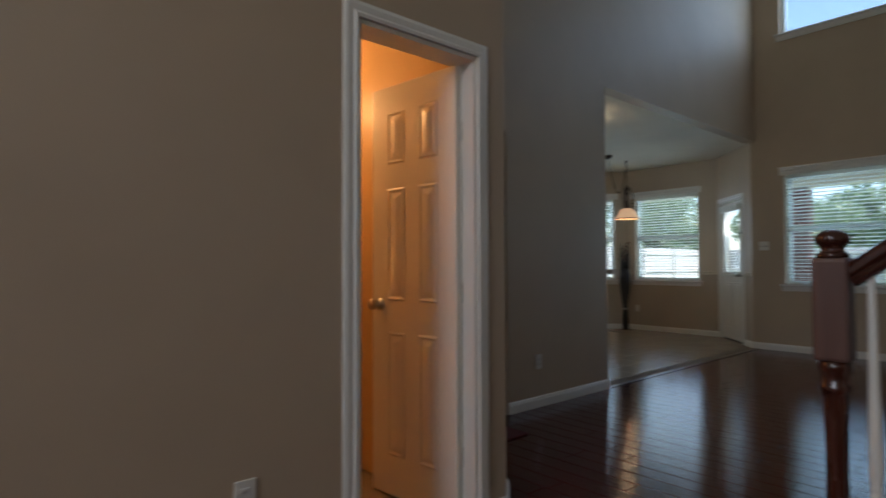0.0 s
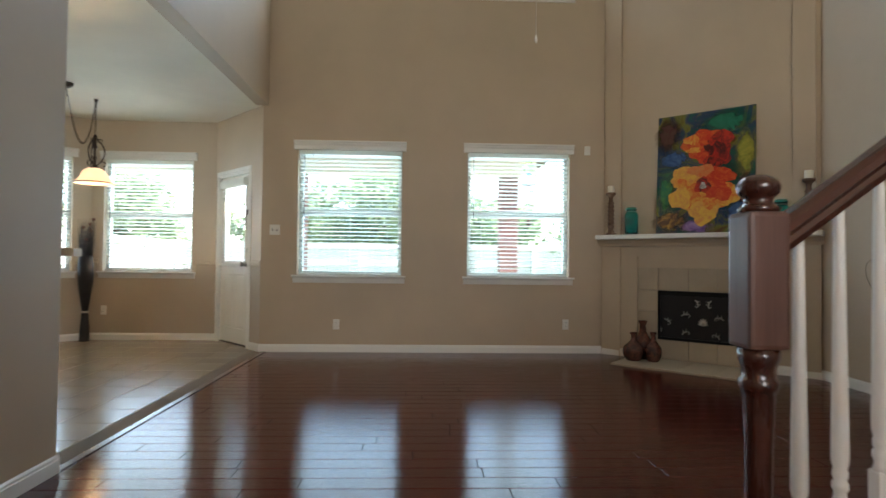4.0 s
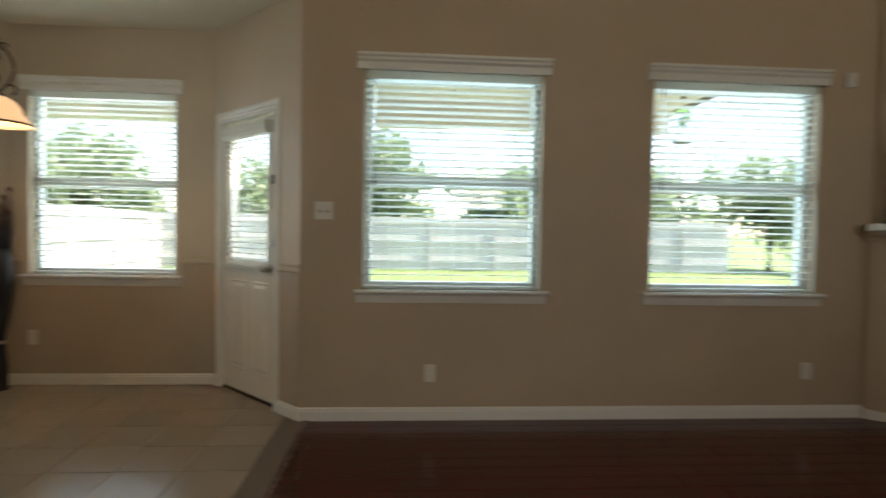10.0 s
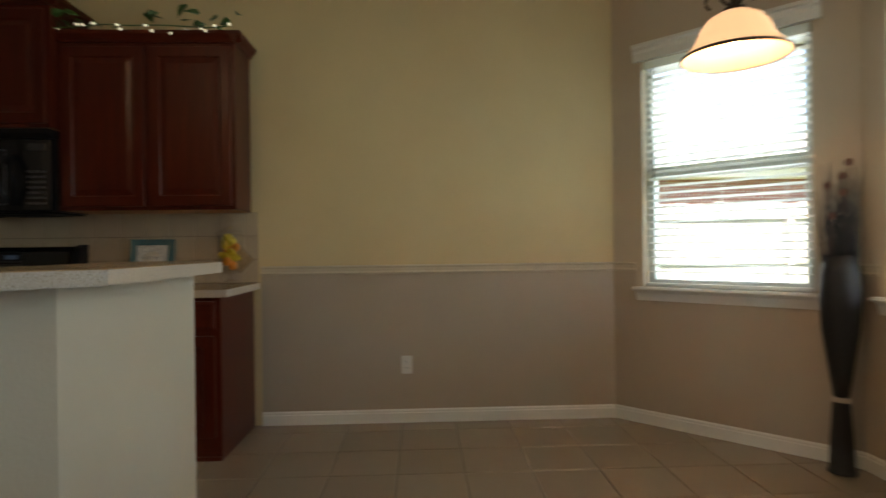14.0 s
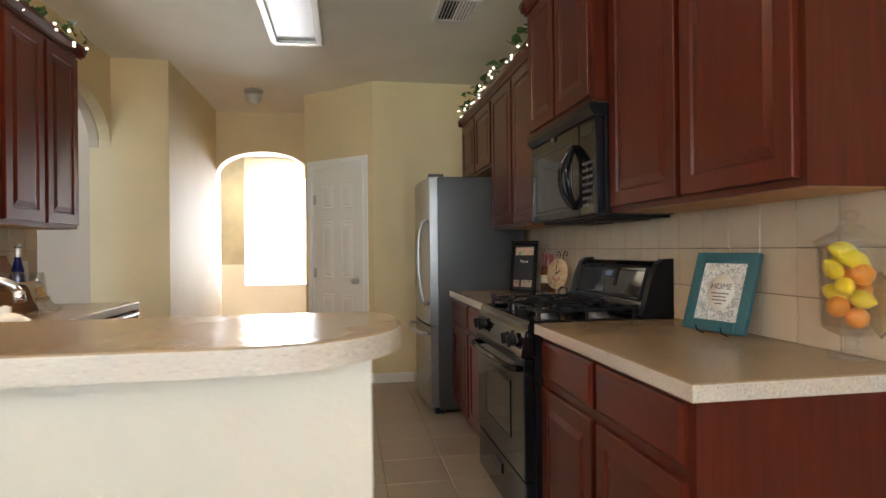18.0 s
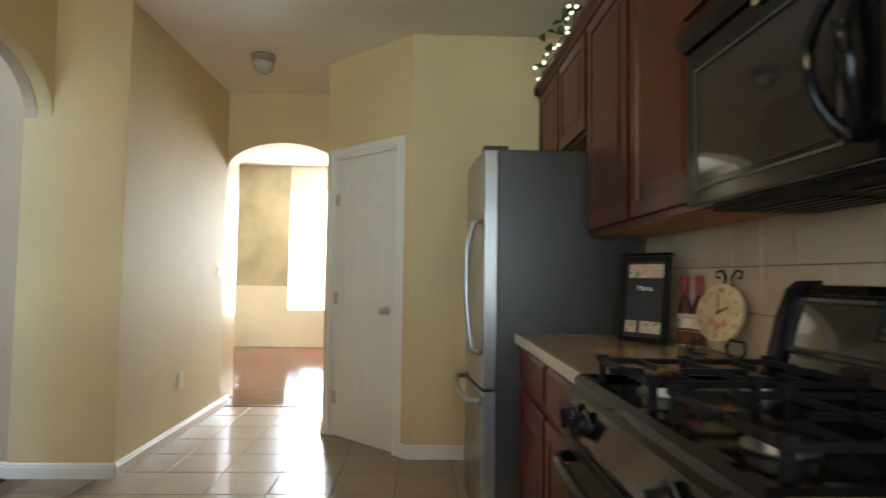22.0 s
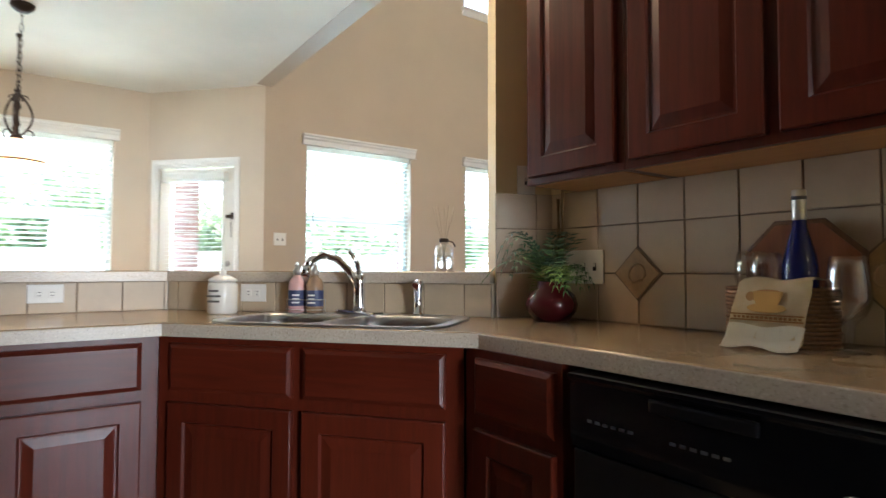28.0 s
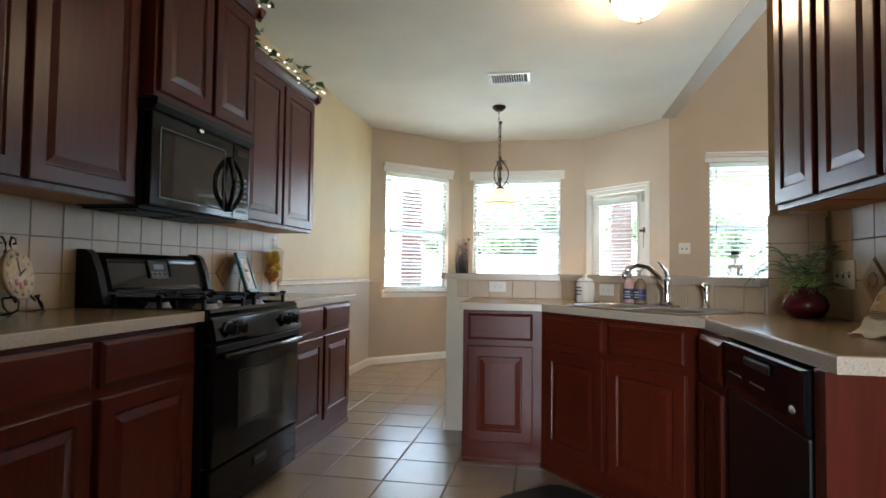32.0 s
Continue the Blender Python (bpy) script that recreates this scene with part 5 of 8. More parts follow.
tap(SM @ pose(0.37, 0.425, 0.006, 0, 0, -32))
sp = thing("side_sprayer", "chrome pull-out sprayer beside the faucet", "sprayer", SM @ pose(0.60, 0.425, 0.006))
bm = bmesh.new()
lathe(bm, [(0.026, 0), (0.024, 0.008), (0.016, 0.012), (0.014, 0.05), (0.017, 0.08), (0.020, 0.105), (0.018, 0.125), (0, 0.13)], 18)
part("sprayer_body", bm, CHROME, sp)
bm = bmesh.new()
tube(bm, [(0, 0, 0.115), (0, -0.02, 0.118), (0, -0.035, 0.108)], 0.012, 10)
part("nozzle", bm, CHROME, sp)
PLACE[0] = Matrix.Identity(4)


# ---- fireplace ----
FPM = along(FP_L, FP_R)
FPW = span(FP_L, FP_R)
FZ = 0.967
MANTEL = 1.392 * FZ
fp = thing("fireplace", "tan painted corner fireplace with tile surround and white mantel", "fireplace", FPM @ Matrix.Diagonal((1, 1, FZ, 1)), kind="structure")
STONE = glazed("tan_hearth_tile", (0.42, 0.34, 0.25), 0.45, 0.1, 5.0)
bm = bmesh.new()
box(bm, 0, FPW, 0.02, 0.5, 1.34, TALL / FZ)
part("chimney_breast", bm, WALL_LIVING, fp)
for x0, x1 in ((0.05, 0.235), (FPW - 0.235, FPW - 0.05)):
    boxed("upper_pilaster", fp, WALL_LIVING, x0, x1, -0.015, 0.02, 1.395, TALL / FZ, 0.004)
bm = bmesh.new()
box(bm, 0.015, 0.235, -0.02, 0.5, 0, 1.26)
part("side_pier", bm, WALL_LIVING, fp)
bm = bmesh.new()
box(bm, FPW - 0.235, FPW - 0.015, -0.02, 0.5, 0, 1.26)
part("side_pier", bm, WALL_LIVING, fp)
bm = bmesh.new()
box(bm, 0.015, FPW - 0.015, -0.02, 0.5, 1.262, 1.34)
box(bm, 0.235, FPW - 0.235, 0.0, 0.5, 1.15, 1.26)
box(bm, 0.235, 0.42, 0.0, 0.5, 0, 1.15)
box(bm, FPW - 0.42, FPW - 0.235, 0.0, 0.5, 0, 1.15)
box(bm, 0.42, FPW - 0.42, 0.02, 0.5, 1.02, 1.15)
part("surround", bm, WALL_LIVING, fp)
bm = bmesh.new()
profile_bar(bm, [(0.0, 1.262), (-0.03, 1.262), (-0.04, 1.285), (-0.055, 1.30), (-0.085, 1.318), (-0.10, 1.34), (0.0, 1.34)], -0.01, FPW + 0.01)
part("bed_moulding", bm, WALL_LIVING, fp)
bm = bmesh.new()
box(bm, 0.0, FPW + 0.01, -0.17, 0.03, 1.342, 1.392, 0.008)
part("mantel_shelf", bm, TRIM, fp, "white painted mantel shelf")
FB0, FB1, FBZ0, FBZ1 = 0.64, FPW - 0.575, 0.232, 0.77
xs = [0.423, FB0, (FB0 + FB1) / 2 - 0.14, (FB0 + FB1) / 2 + 0.14, FB1, FPW - 0.423]
for k in range(5):
    boxed("surround_tile", fp, STONE, xs[k] + 0.002, xs[k + 1] - 0.002, 0.012, 0.05, FBZ1 + 0.002, 1.018, 0.003)
    boxed("surround_tile", fp, STONE, xs[k] + 0.002, xs[k + 1] - 0.002, 0.012, 0.05, 0.022, FBZ0 - 0.002, 0.003)
for a, c in ((0.423, FB0), (FB1, FPW - 0.423)):
    for z0, z1 in ((FBZ0, 0.535), (0.535, FBZ1)):
        boxed("surround_tile", fp, STONE, a + 0.002, c - 0.002, 0.012, 0.05, z0 + 0.002, z1 - 0.002, 0.003)
boxed("tile_bed", fp, GROUT, 0.42, FPW - 0.42, 0.05, 0.06, 0.0, FBZ0 - 0.001)
SOOT = material("black_firebox", (0.012, 0.012, 0.012), 0.8)
bm = bmesh.new()
box(bm, FB0, FB0 + 0.02, 0.05, 0.5, FBZ0, FBZ1)
box(bm, FB1 - 0.02, FB1, 0.05, 0.5, FBZ0, FBZ1)
box(bm, FB0, FB1, 0.48, 0.5, FBZ0, FBZ1)
box(bm, FB0, FB1, 0.05, 0.5, FBZ0, FBZ0 + 0.02)
box(bm, FB0, FB1, 0.05, 0.5, FBZ1 - 0.02, FBZ1)
part("firebox", bm, SOOT, fp)
bm = bmesh.new()
for a, c, z0, z1 in ((FB0, FB1, FBZ1 - 0.05, FBZ1), (FB0, FB1, FBZ0, FBZ0 + 0.03), (FB0, FB0 + 0.025, FBZ0, FBZ1), (FB1 - 0.025, FB1, FBZ0, FBZ1)):
    box(bm, a, c, 0.006, 0.03, z0, z1, 0.002)
part("door_frame", bm, BLACK_SATIN, fp, "black metal firebox frame")
boxed("mesh_screen", fp, material("black_mesh", (0.018, 0.018, 0.02), 0.5, 0.4), FB0 + 0.025, FB1 - 0.025, 0.02, 0.024, FBZ0 + 0.03, FBZ1 - 0.05)
PEWTER = material("pewter_scroll", (0.45, 0.44, 0.42), 0.45, 0.6)
sc = thing("fireplace_screen_scrolls", "pewter leaf scrolls on the black fireplace screen", "fire screen", FPM @ pose((FB0 + FB1) / 2, 0.018, 0.475))


def scroll(x, z, s, turn):
    """A leaf spray curling to one side: a tapered stem that ends in a curl, with three lobes."""
    bm = bmesh.new()
    stem = [(-0.042, 0, -0.030), (-0.020, 0, -0.006), (0.006, 0, 0.010), (0.030, 0, 0.008), (0.042, 0, -0.008), (0.036, 0, -0.022), (0.024, 0, -0.018)]
    tube(bm, stem, 0.0075, 6, taper=0.004)
    for (px, pz), a, ln in (((-0.020, -0.006), 1.9, 0.034), ((0.004, 0.008), 1.5, 0.032), ((0.0, 0.006), -1.1, 0.024)):
        tip = (px + ln * math.cos(a), 0, pz + ln * math.sin(a))
        mid = ((px + tip[0]) / 2 - 0.004, -0.004, (pz + tip[2]) / 2 + 0.003)
        tube(bm, [(px, 0, pz), mid, tip], 0.0085, 6, taper=0.002)
    bmesh.ops.transform(bm, matrix=pose(x, 0, z, 0, turn, 0) @ Matrix.Diagonal((s, 0.6, abs(s), 1)), verts=bm.verts)
    part("leaf_scroll", bm, PEWTER, sc)


for x, z, s, a in ((-0.055, 0.145, 0.9, 95), (0.055, 0.145, -0.9, -95), (-0.165, 0.03, 1.0, 15), (0.15, 0.01, -1.0, -15), (-0.345, -0.05, 0.9, 60), (0.295, -0.07, -0.9, -50), (-0.17, -0.155, 0.9, 0), (0.125, -0.17, -0.9, 10), (-0.43, -0.14, 0.7, 70), (0.425, -0.10, -0.8, -80)):
    scroll(x, z, s, a)
bm = bmesh.new()
for k in range(7):
    a = math.pi * (k / 6)
    tube(bm, [(0, 0, -0.07), (0.05 * math.cos(a), -0.004, -0.07 + 0.06 * math.sin(a) + 0.01)], 0.013, 6, taper=0.004)
part("shell", bm, PEWTER, sc)
# hearth laid flush on the floor
ht = thing("hearth", "tan tiled hearth slab in front of the fireplace", "hearth", FPM, kind="structure")
hx = [0.38, 0.70, 1.02, 1.34, FPW - 0.38]
for k in range(4):
    boxed("hearth_tile", ht, STONE, hx[k] + 0.002, hx[k + 1] - 0.002, -0.62, 0.012, 0.001, 0.021, 0.003)
skirting((FP_L[0] + 0.01, FP_L[1] - 0.02), tuple((FPM @ Vector((0.42, 0, 0)))[:2]))
skirting(tuple((FPM @ Vector((FPW - 0.42, 0, 0)))[:2]), (FP_R[0] - 0.01, FP_R[1] + 0.0))

def fade_out(m):
    """Paint that thins out towards the ragged edge of its stroke."""
    t, n, l, b = nodes_of(m)
    g = coords(m, (1, 0, 1), "Generated")
    d, add = n.new("ShaderNodeVectorMath"), n.new("ShaderNodeMath")
    d.operation = "DISTANCE"
    d.inputs[1].default_value = (0.5, 0.0, 0.5)
    l.new(g, d.inputs[0])
    add.operation = "MULTIPLY_ADD"
    add.inputs[1].default_value = 0.55
    l.new(noise_of(m, coords(m), 7, 5, 0.7, 1.5), add.inputs[0])
    l.new(d.outputs["Value"], add.inputs[2])
    tr, mx = n.new("ShaderNodeBsdfTransparent"), n.new("ShaderNodeMixShader")
    l.new(ramp(m, add.outputs["Value"], [(0.45, (0, 0, 0)), (0.72, (1, 1, 1))]), mx.inputs["Fac"])
    l.new(b.outputs["BSDF"], mx.inputs[1])
    l.new(tr.outputs["BSDF"], mx.inputs[2])
    l.new(mx.outputs["Shader"], n["Material Output"].inputs["Surface"])


# painting leaning on the mantel
def poppy_painting():
    w, h = 0.94, 1.26
    th = thing("painting", "canvas of two red and yellow poppies on a dark teal ground", "painting", FPM @ pose(FPW / 2 + 0.05 - w / 2, -0.075, MANTEL, -4, 0, 0))
    m = material("mottled_oil_ground", (0.05, 0.12, 0.11), 0.25)
    v = coords(m, (1, 1, 1), "Object")
    a = noise_of(m, v, 3.2, 5, 0.6, 1.2)
    c = ramp(m, a, [(0.25, (0.012, 0.02, 0.02)), (0.40, (0.015, 0.09, 0.07)), (0.50, (0.03, 0.045, 0.10)), (0.58, (0.16, 0.17, 0.03)), (0.68, (0.09, 0.025, 0.02)), (0.8, (0.02, 0.15, 0.09))])
    base(m, c)
    bump(m, noise_of(m, v, 40, 3), 0.3, 0.004)
    boxed("canvas", th, m, 0, w, 0, 0.04, 0, h, 0.003)

    def dab(name, cx, cz, rx, rz, col, col2, seed, y, soft=False):
        rnd = random.Random(seed)
        bm = bmesh.new()
        n = 30
        ph = [rnd.uniform(0, 6.28) for _ in range(3)]
        out = []
        for k in range(n):
            a = 2 * math.pi * k / n
            r = 1 + 0.14 * math.sin(3 * a + ph[0]) + 0.09 * math.sin(5 * a + ph[1]) + 0.04 * math.sin(11 * a + ph[2])
            out.append(bm.verts.new((cx + rx * r * math.cos(a), y, cz + rz * r * math.sin(a))))
        mid = bm.verts.new((cx, y - 0.003, cz))
        for k in range(n):
            bm.faces.new((out[k], out[(k + 1) % n], mid))
        pm = material("oil_" + name, col, 0.3)
        vv = coords(pm, (1, 1, 1), "Object")
        base(pm, ramp(pm, noise_of(pm, vv, 11, 6, 0.65, 1.6), [(0.42, col), (0.66, col2)]))
        bump(pm, noise_of(pm, vv, 60, 3), 0.3, 0.003)
        if soft:
            fade_out(pm)
        part("brushwork", bm, pm, th)

    R, O, Y, D, V, PK = (0.50, 0.022, 0.010), (0.62, 0.12, 0.022), (0.70, 0.40, 0.06), (0.06, 0.006, 0.007), (0.15, 0.07, 0.25), (0.60, 0.22, 0.07)
    G1, B1, G2, BR = (0.012, 0.13, 0.07), (0.02, 0.06, 0.17), (0.22, 0.22, 0.03), (0.07, 0.03, 0.018)
    y = -0.003
    for nm, cx, cz, rx, rz, c1, c2 in (
        ("green", 0.70, 1.11, 0.20, 0.12, G1, (0.02, 0.16, 0.10)), ("brown", 0.12, 1.04, 0.11, 0.18, BR, D), ("blue", 0.16, 0.78, 0.14, 0.10, B1, (0.08, 0.16, 0.28)),
        ("lime", 0.84, 0.80, 0.08, 0.22, G2, (0.34, 0.30, 0.04)), ("green_low", 0.10, 0.42, 0.08, 0.24, G1, (0.08, 0.20, 0.05)), ("ochre", 0.17, 0.12, 0.15, 0.10, BR, (0.45, 0.26, 0.05)),
        ("navy", 0.77, 0.22, 0.13, 0.11, B1, (0.06, 0.13, 0.24)), ("violet", 0.42, 0.07, 0.16, 0.065, V, (0.30, 0.20, 0.40)), ("maroon", 0.86, 0.42, 0.06, 0.17, D, (0.26, 0.06, 0.07))):
        dab(nm, cx, cz, rx * 1.35, rz * 1.35, c1, c2, len(nm), y, True)
    y = -0.007
    for k, (cx, cz, rx, rz, c1, c2) in enumerate(((0.38, 0.91, 0.12, 0.12, O, R), (0.50, 0.99, 0.14, 0.08, R, O), (0.62, 0.93, 0.12, 0.12, R, D), (0.50, 0.80, 0.13, 0.09, R, O), (0.61, 0.81, 0.125, 0.12, D, R), (0.56, 0.73, 0.10, 0.07, D, R), (0.35, 0.97, 0.08, 0.05, O, Y), (0.37, 0.86, 0.07, 0.03, Y, O))):
        dab("poppy_high", cx, cz, rx, rz, c1, c2, 20 + k, y - 0.0012 * k)
    y = -0.019
    for k, (cx, cz, rx, rz, c1, c2) in enumerate(((0.48, 0.42, 0.24, 0.20, O, Y), (0.29, 0.60, 0.14, 0.09, Y, PK), (0.25, 0.37, 0.11, 0.12, Y, PK), (0.48, 0.21, 0.14, 0.12, Y, PK), (0.70, 0.38, 0.10, 0.12, Y, O), (0.62, 0.57, 0.14, 0.10, R, O), (0.45, 0.64, 0.13, 0.06, PK, O), (0.26, 0.52, 0.08, 0.05, O, Y), (0.62, 0.41, 0.12, 0.10, R, O), (0.54, 0.30, 0.07, 0.06, O, Y), (0.47, 0.485, 0.075, 0.08, R, D))):
        dab("poppy_low", cx, cz, rx, rz, c1, c2, 40 + k, y - 0.0012 * k)
    dab("heart_low", 0.475, 0.48, 0.030, 0.036, D, (0.5, 0.5, 0.5), 61, -0.034)
    dab("heart_high", 0.505, 0.875, 0.035, 0.035, D, D, 62, -0.018)


poppy_painting()


def candle(x):
    th = thing("candlestick", "turned dark wooden candlestick with a white pillar candle", "candlestick", FPM @ pose(x, -0.085, MANTEL) @ Matrix.Diagonal((1, 1, 1.14, 1)), "mantel candlesticks")
    bm = bmesh.new()
    prof = [(0.064, 0), (0.064, 0.010), (0.050, 0.020), (0.030, 0.030), (0.036, 0.040), (0.026, 0.052)]
    for k in range(6):
        z = 0.060 + k * 0.040
        prof += [(0.026, z), (0.036, z + 0.010), (0.038, z + 0.018), (0.034, z + 0.028)]
    prof += [(0.024, 0.302), (0.040, 0.312), (0.026, 0.324), (0.020, 0.345), (0.024, 0.372), (0.036, 0.386), (0.054, 0.398), (0.054, 0.415), (0.0, 0.415)]
    lathe(bm, prof, 20)
    part("stick", bm, CANDLE_WOOD, th)
    bm = bmesh.new()
    lathe(bm, [(0.034, 0.415), (0.036, 0.418), (0.036, 0.478), (0.032, 0.482), (0.010, 0.478), (0, 0.478)], 20)
    part("candle", bm, WAX, th, "white wax pillar candle")


CANDLE_WOOD = wood("worn_brown_wood", (0.05, 0.022, 0.010), (0.20, 0.11, 0.06), 0.55, "z", 8.0)
WAX = material("candle_wax", (0.82, 0.77, 0.66), 0.5)
candle(0.15)
candle(FPW - 0.10)
TEAL_GLASS = clear("teal_glass", (0.12, 0.78, 0.80), 0.03)


def mason_jar(x):
    th = thing("glass_jar", "teal glass canning jar with a wire-clamp glass lid", "jar", FPM @ pose(x, -0.085, MANTEL) @ Matrix.Diagonal((1.15, 1.15, 1.2, 1)), "mantel jars")
    bm = bmesh.new()
    lathe(bm, [(0.0, 0.006), (0.056, 0.002), (0.062, 0.012), (0.062, 0.17), (0.056, 0.19), (0.046, 0.205), (0.046, 0.222), (0.043, 0.222), (0.043, 0.205), (0.053, 0.187), (0.058, 0.17), (0.058, 0.014), (0.0, 0.012)], 28, cap=False)
    part("jar", bm, TEAL_GLASS, th)
    bm = bmesh.new()
    lathe(bm, [(0.0, 0.2225), (0.048, 0.2225), (0.050, 0.232), (0.042, 0.246), (0.018, 0.250), (0.0, 0.250)], 28, cap=False)
    part("lid", bm, TEAL_GLASS, th)
    bm = bmesh.new()
    tube(bm, [(-0.05, 0, 0.21), (-0.053, 0, 0.24), (-0.02, 0, 0.256), (0.02, 0, 0.256), (0.053, 0, 0.24), (0.05, 0, 0.21)], 0.002, 6)
    tube(bm, [(0.0475 * math.cos(k * math.pi / 8), 0.0475 * math.sin(k * math.pi / 8), 0.208) for k in range(16)], 0.002, 6, True)
    part("wire_clamp", bm, NICKEL, th)
    bm = bmesh.new()
    for k in range(6):
        a = -math.pi / 2 + (k - 2.5) * 0.22
        box(bm, -0.0065, 0.0065, -0.0012, 0.0, 0.09, 0.145, m=pose(0.0628 * math.cos(a), 0.0628 * math.sin(a), 0, 0, 0, math.degrees(a) + 90))
    part("embossed_panel", bm, TEAL_GLASS, th)


mason_jar(0.385)
mason_jar(FPW - 0.32)

# brown jugs on the hearth
GLAZE = material("brown_jug_glaze", (0.06, 0.018, 0.012), 0.12)
v = coords(GLAZE, (1, 1, 1), "Object")
base(GLAZE, ramp(GLAZE, noise_of(GLAZE, v, 22, 4, 0.6, 0.8), [(0.35, (0.03, 0.010, 0.008)), (0.7, (0.16, 0.05, 0.03))]))


def jug(x, y, h, r, neck):
    th = thing("ceramic_vase", "glossy brown ceramic vase standing on the hearth", "vase", FPM @ pose(x, y, 0.021), "hearth vases")
    bm = bmesh.new()
    lathe(bm, [(0, 0), (r * 0.6, 0), (r * 0.7, 0.01), (r * 0.95, h * 0.2), (r, h * 0.36), (r * 0.9, h * 0.5), (r * 0.55, h * 0.62), (neck, h * 0.72), (neck * 0.85, h * 0.88), (neck * 1.3, h * 0.99), (neck * 1.3, h), (neck * 0.8, h * 0.985), (neck * 0.6, h * 0.85), (0, h * 0.8)], 28, cap=False)
    part("vase_body", bm, GLAZE, th)


jug(0.53, -0.13, 0.40, 0.10, 0.035)
jug(0.50, -0.31, 0.29, 0.11, 0.03)
jug(0.68, -0.24, 0.30, 0.085, 0.025)

# tall metal vase with branches
def branch_vase():
    th = thing("branch_vase", "dark metal square vase holding lit yellow branches", "vase", pose(5.20, -2.36, 0, 0, 0, 40) @ Matrix.Diagonal((0.82, 0.82, 0.82, 1)))
    METAL = material("aged_metal", (0.085, 0.095, 0.095), 0.45, 0.7)
    vv = coords(METAL)
    base(METAL, ramp(METAL, noise_of(METAL, vv, 12, 5), [(0.3, (0.04, 0.045, 0.045)), (0.7, (0.13, 0.15, 0.15))]))
    bm = bmesh.new()
    rings = []
    for s, z in ((0.085, 0), (0.085, 0.02), (0.055, 0.05), (0.060, 0.075), (0.125, 0.36), (0.125, 0.385), (0.088, 0.44), (0.083, 0.53), (0.125, 0.56), (0.120, 0.565), (0.075, 0.53), (0.075, 0.45)):
        rings.append([bm.verts.new((s * sx, s * sy, z)) for sx, sy in ((-1, -1), (1, -1), (1, 1), (-1, 1))])
    for r0, r1 in zip(rings, rings[1:]):
        for k in range(4):
            bm.faces.new((r0[k], r0[(k + 1) % 4], r1[(k + 1) % 4], r1[k]))
    bm.faces.new(rings[0][::-1])
    bm.faces.new(rings[-1])
    part("vase_body", bm, METAL, th)
    rnd = random.Random(5)
    TWIG = material("brown_twig", (0.06, 0.035, 0.02), 0.7)
    BLOSSOM = material("yellow_green_blossom", (0.46, 0.44, 0.09), 0.6)
    BULB = glow("warm_fairy_light", (1.0, 0.42, 0.16), 0.72)
    tips = []
    for k in range(13):
        a = rnd.uniform(0, 6.28)
        lean = rnd.uniform(0.14, 0.50)
        hh = rnd.uniform(0.42, 0.72) - 0.3 * lean
        pts = [(0.03 * math.cos(a), 0.03 * math.sin(a), 0.46)]
        for j in range(1, 8):
            u = j / 7
            pts.append((math.cos(a) * lean * u + rnd.uniform(-0.012, 0.012), math.sin(a) * lean * u + rnd.uniform(-0.012, 0.012), 0.46 + hh * u))
        bm = bmesh.new()
        tube(bm, pts, 0.004, 5, taper=0.002)
        br = part("branch", bm, TWIG, th)
        tips.append((br, pts))
        bm = bmesh.new()
        for j in range(2, 8):
            for _ in range(3):
                p = Vector(pts[j]) + Vector((rnd.uniform(-0.03, 0.03), rnd.uniform(-0.03, 0.03), rnd.uniform(-0.03, 0.03)))
                q = Euler((rnd.uniform(-0.9, 0.9), rnd.uniform(-0.9, 0.9), rnd.uniform(0, 6))).to_matrix().to_4x4()
                for s in range(5):
                    e = Matrix.Translation(p) @ q @ pose(0, 0, 0, 0, 0, s * 72)
                    vs = [bm.verts.new(e @ Vector(c)) for c in ((0, 0, 0), (0.014, 0.006, 0.010), (0.030, 0, 0.018), (0.014, -0.006, 0.010))]
                    bm.faces.new(vs)
        bl = part("blossom", bm, BLOSSOM, br, "small yellow-green blossoms")
        tagged(bl, kind="stuff")
        if k % 2 == 0:
            bm = bmesh.new()
            for j in range(1, 6):
                lathe(bm, [(0.001, -0.006), (0.0055, 0), (0.001, 0.007)], 6, Matrix.Translation(Vector(pts[j]) + Vector((0.01, 0.01, 0.02))))
            tagged(part("fairy_light", bm, BULB, br, "warm glowing fairy lights"), kind="stuff")
    for k in range(5):
        a = k * 1.3 + 0.4
        reach, curl = 0.10 + 0.02 * k, 0.07 + 0.015 * (k % 3)
        pts = []
        for j in range(26):
            u = j / 25
            w = max(0.0, u - 0.55) / 0.45
            turn = w * (4.4 + 0.5 * k)
            pts.append((reach * u * math.cos(a) + curl * math.sin(turn) * math.cos(a), reach * u * math.sin(a) + curl * math.sin(turn) * math.sin(a) + 0.02 * math.sin(9 * u + k) * u, 0.48 + (0.62 + 0.06 * (k % 2)) * min(u, 0.75) / 0.75 + curl * (1 - math.cos(turn)) * 0.9))
        bm = bmesh.new()
        tube(bm, pts, 0.005, 6, taper=0.002)
        part("curly_willow", bm, TWIG, th)
    bd = thing("bird_ornament", "small blue feathered bird clipped to the branches", "ornament", pose(5.18, -2.36, 0.90, 0, 0, 150))
    FEATHER = material("blue_feather", (0.02, 0.22, 0.30), 0.5)
    bm = bmesh.new()
    lathe(bm, [(0.001, -0.05), (0.014, -0.035), (0.024, -0.005), (0.022, 0.02), (0.012, 0.04), (0.001, 0.052)], 14, pose(0, 0, 0, 0, 65, 0))
    lathe(bm, [(0.001, -0.014), (0.013, 0.0), (0.001, 0.014)], 12, pose(0.05, 0, 0.028))
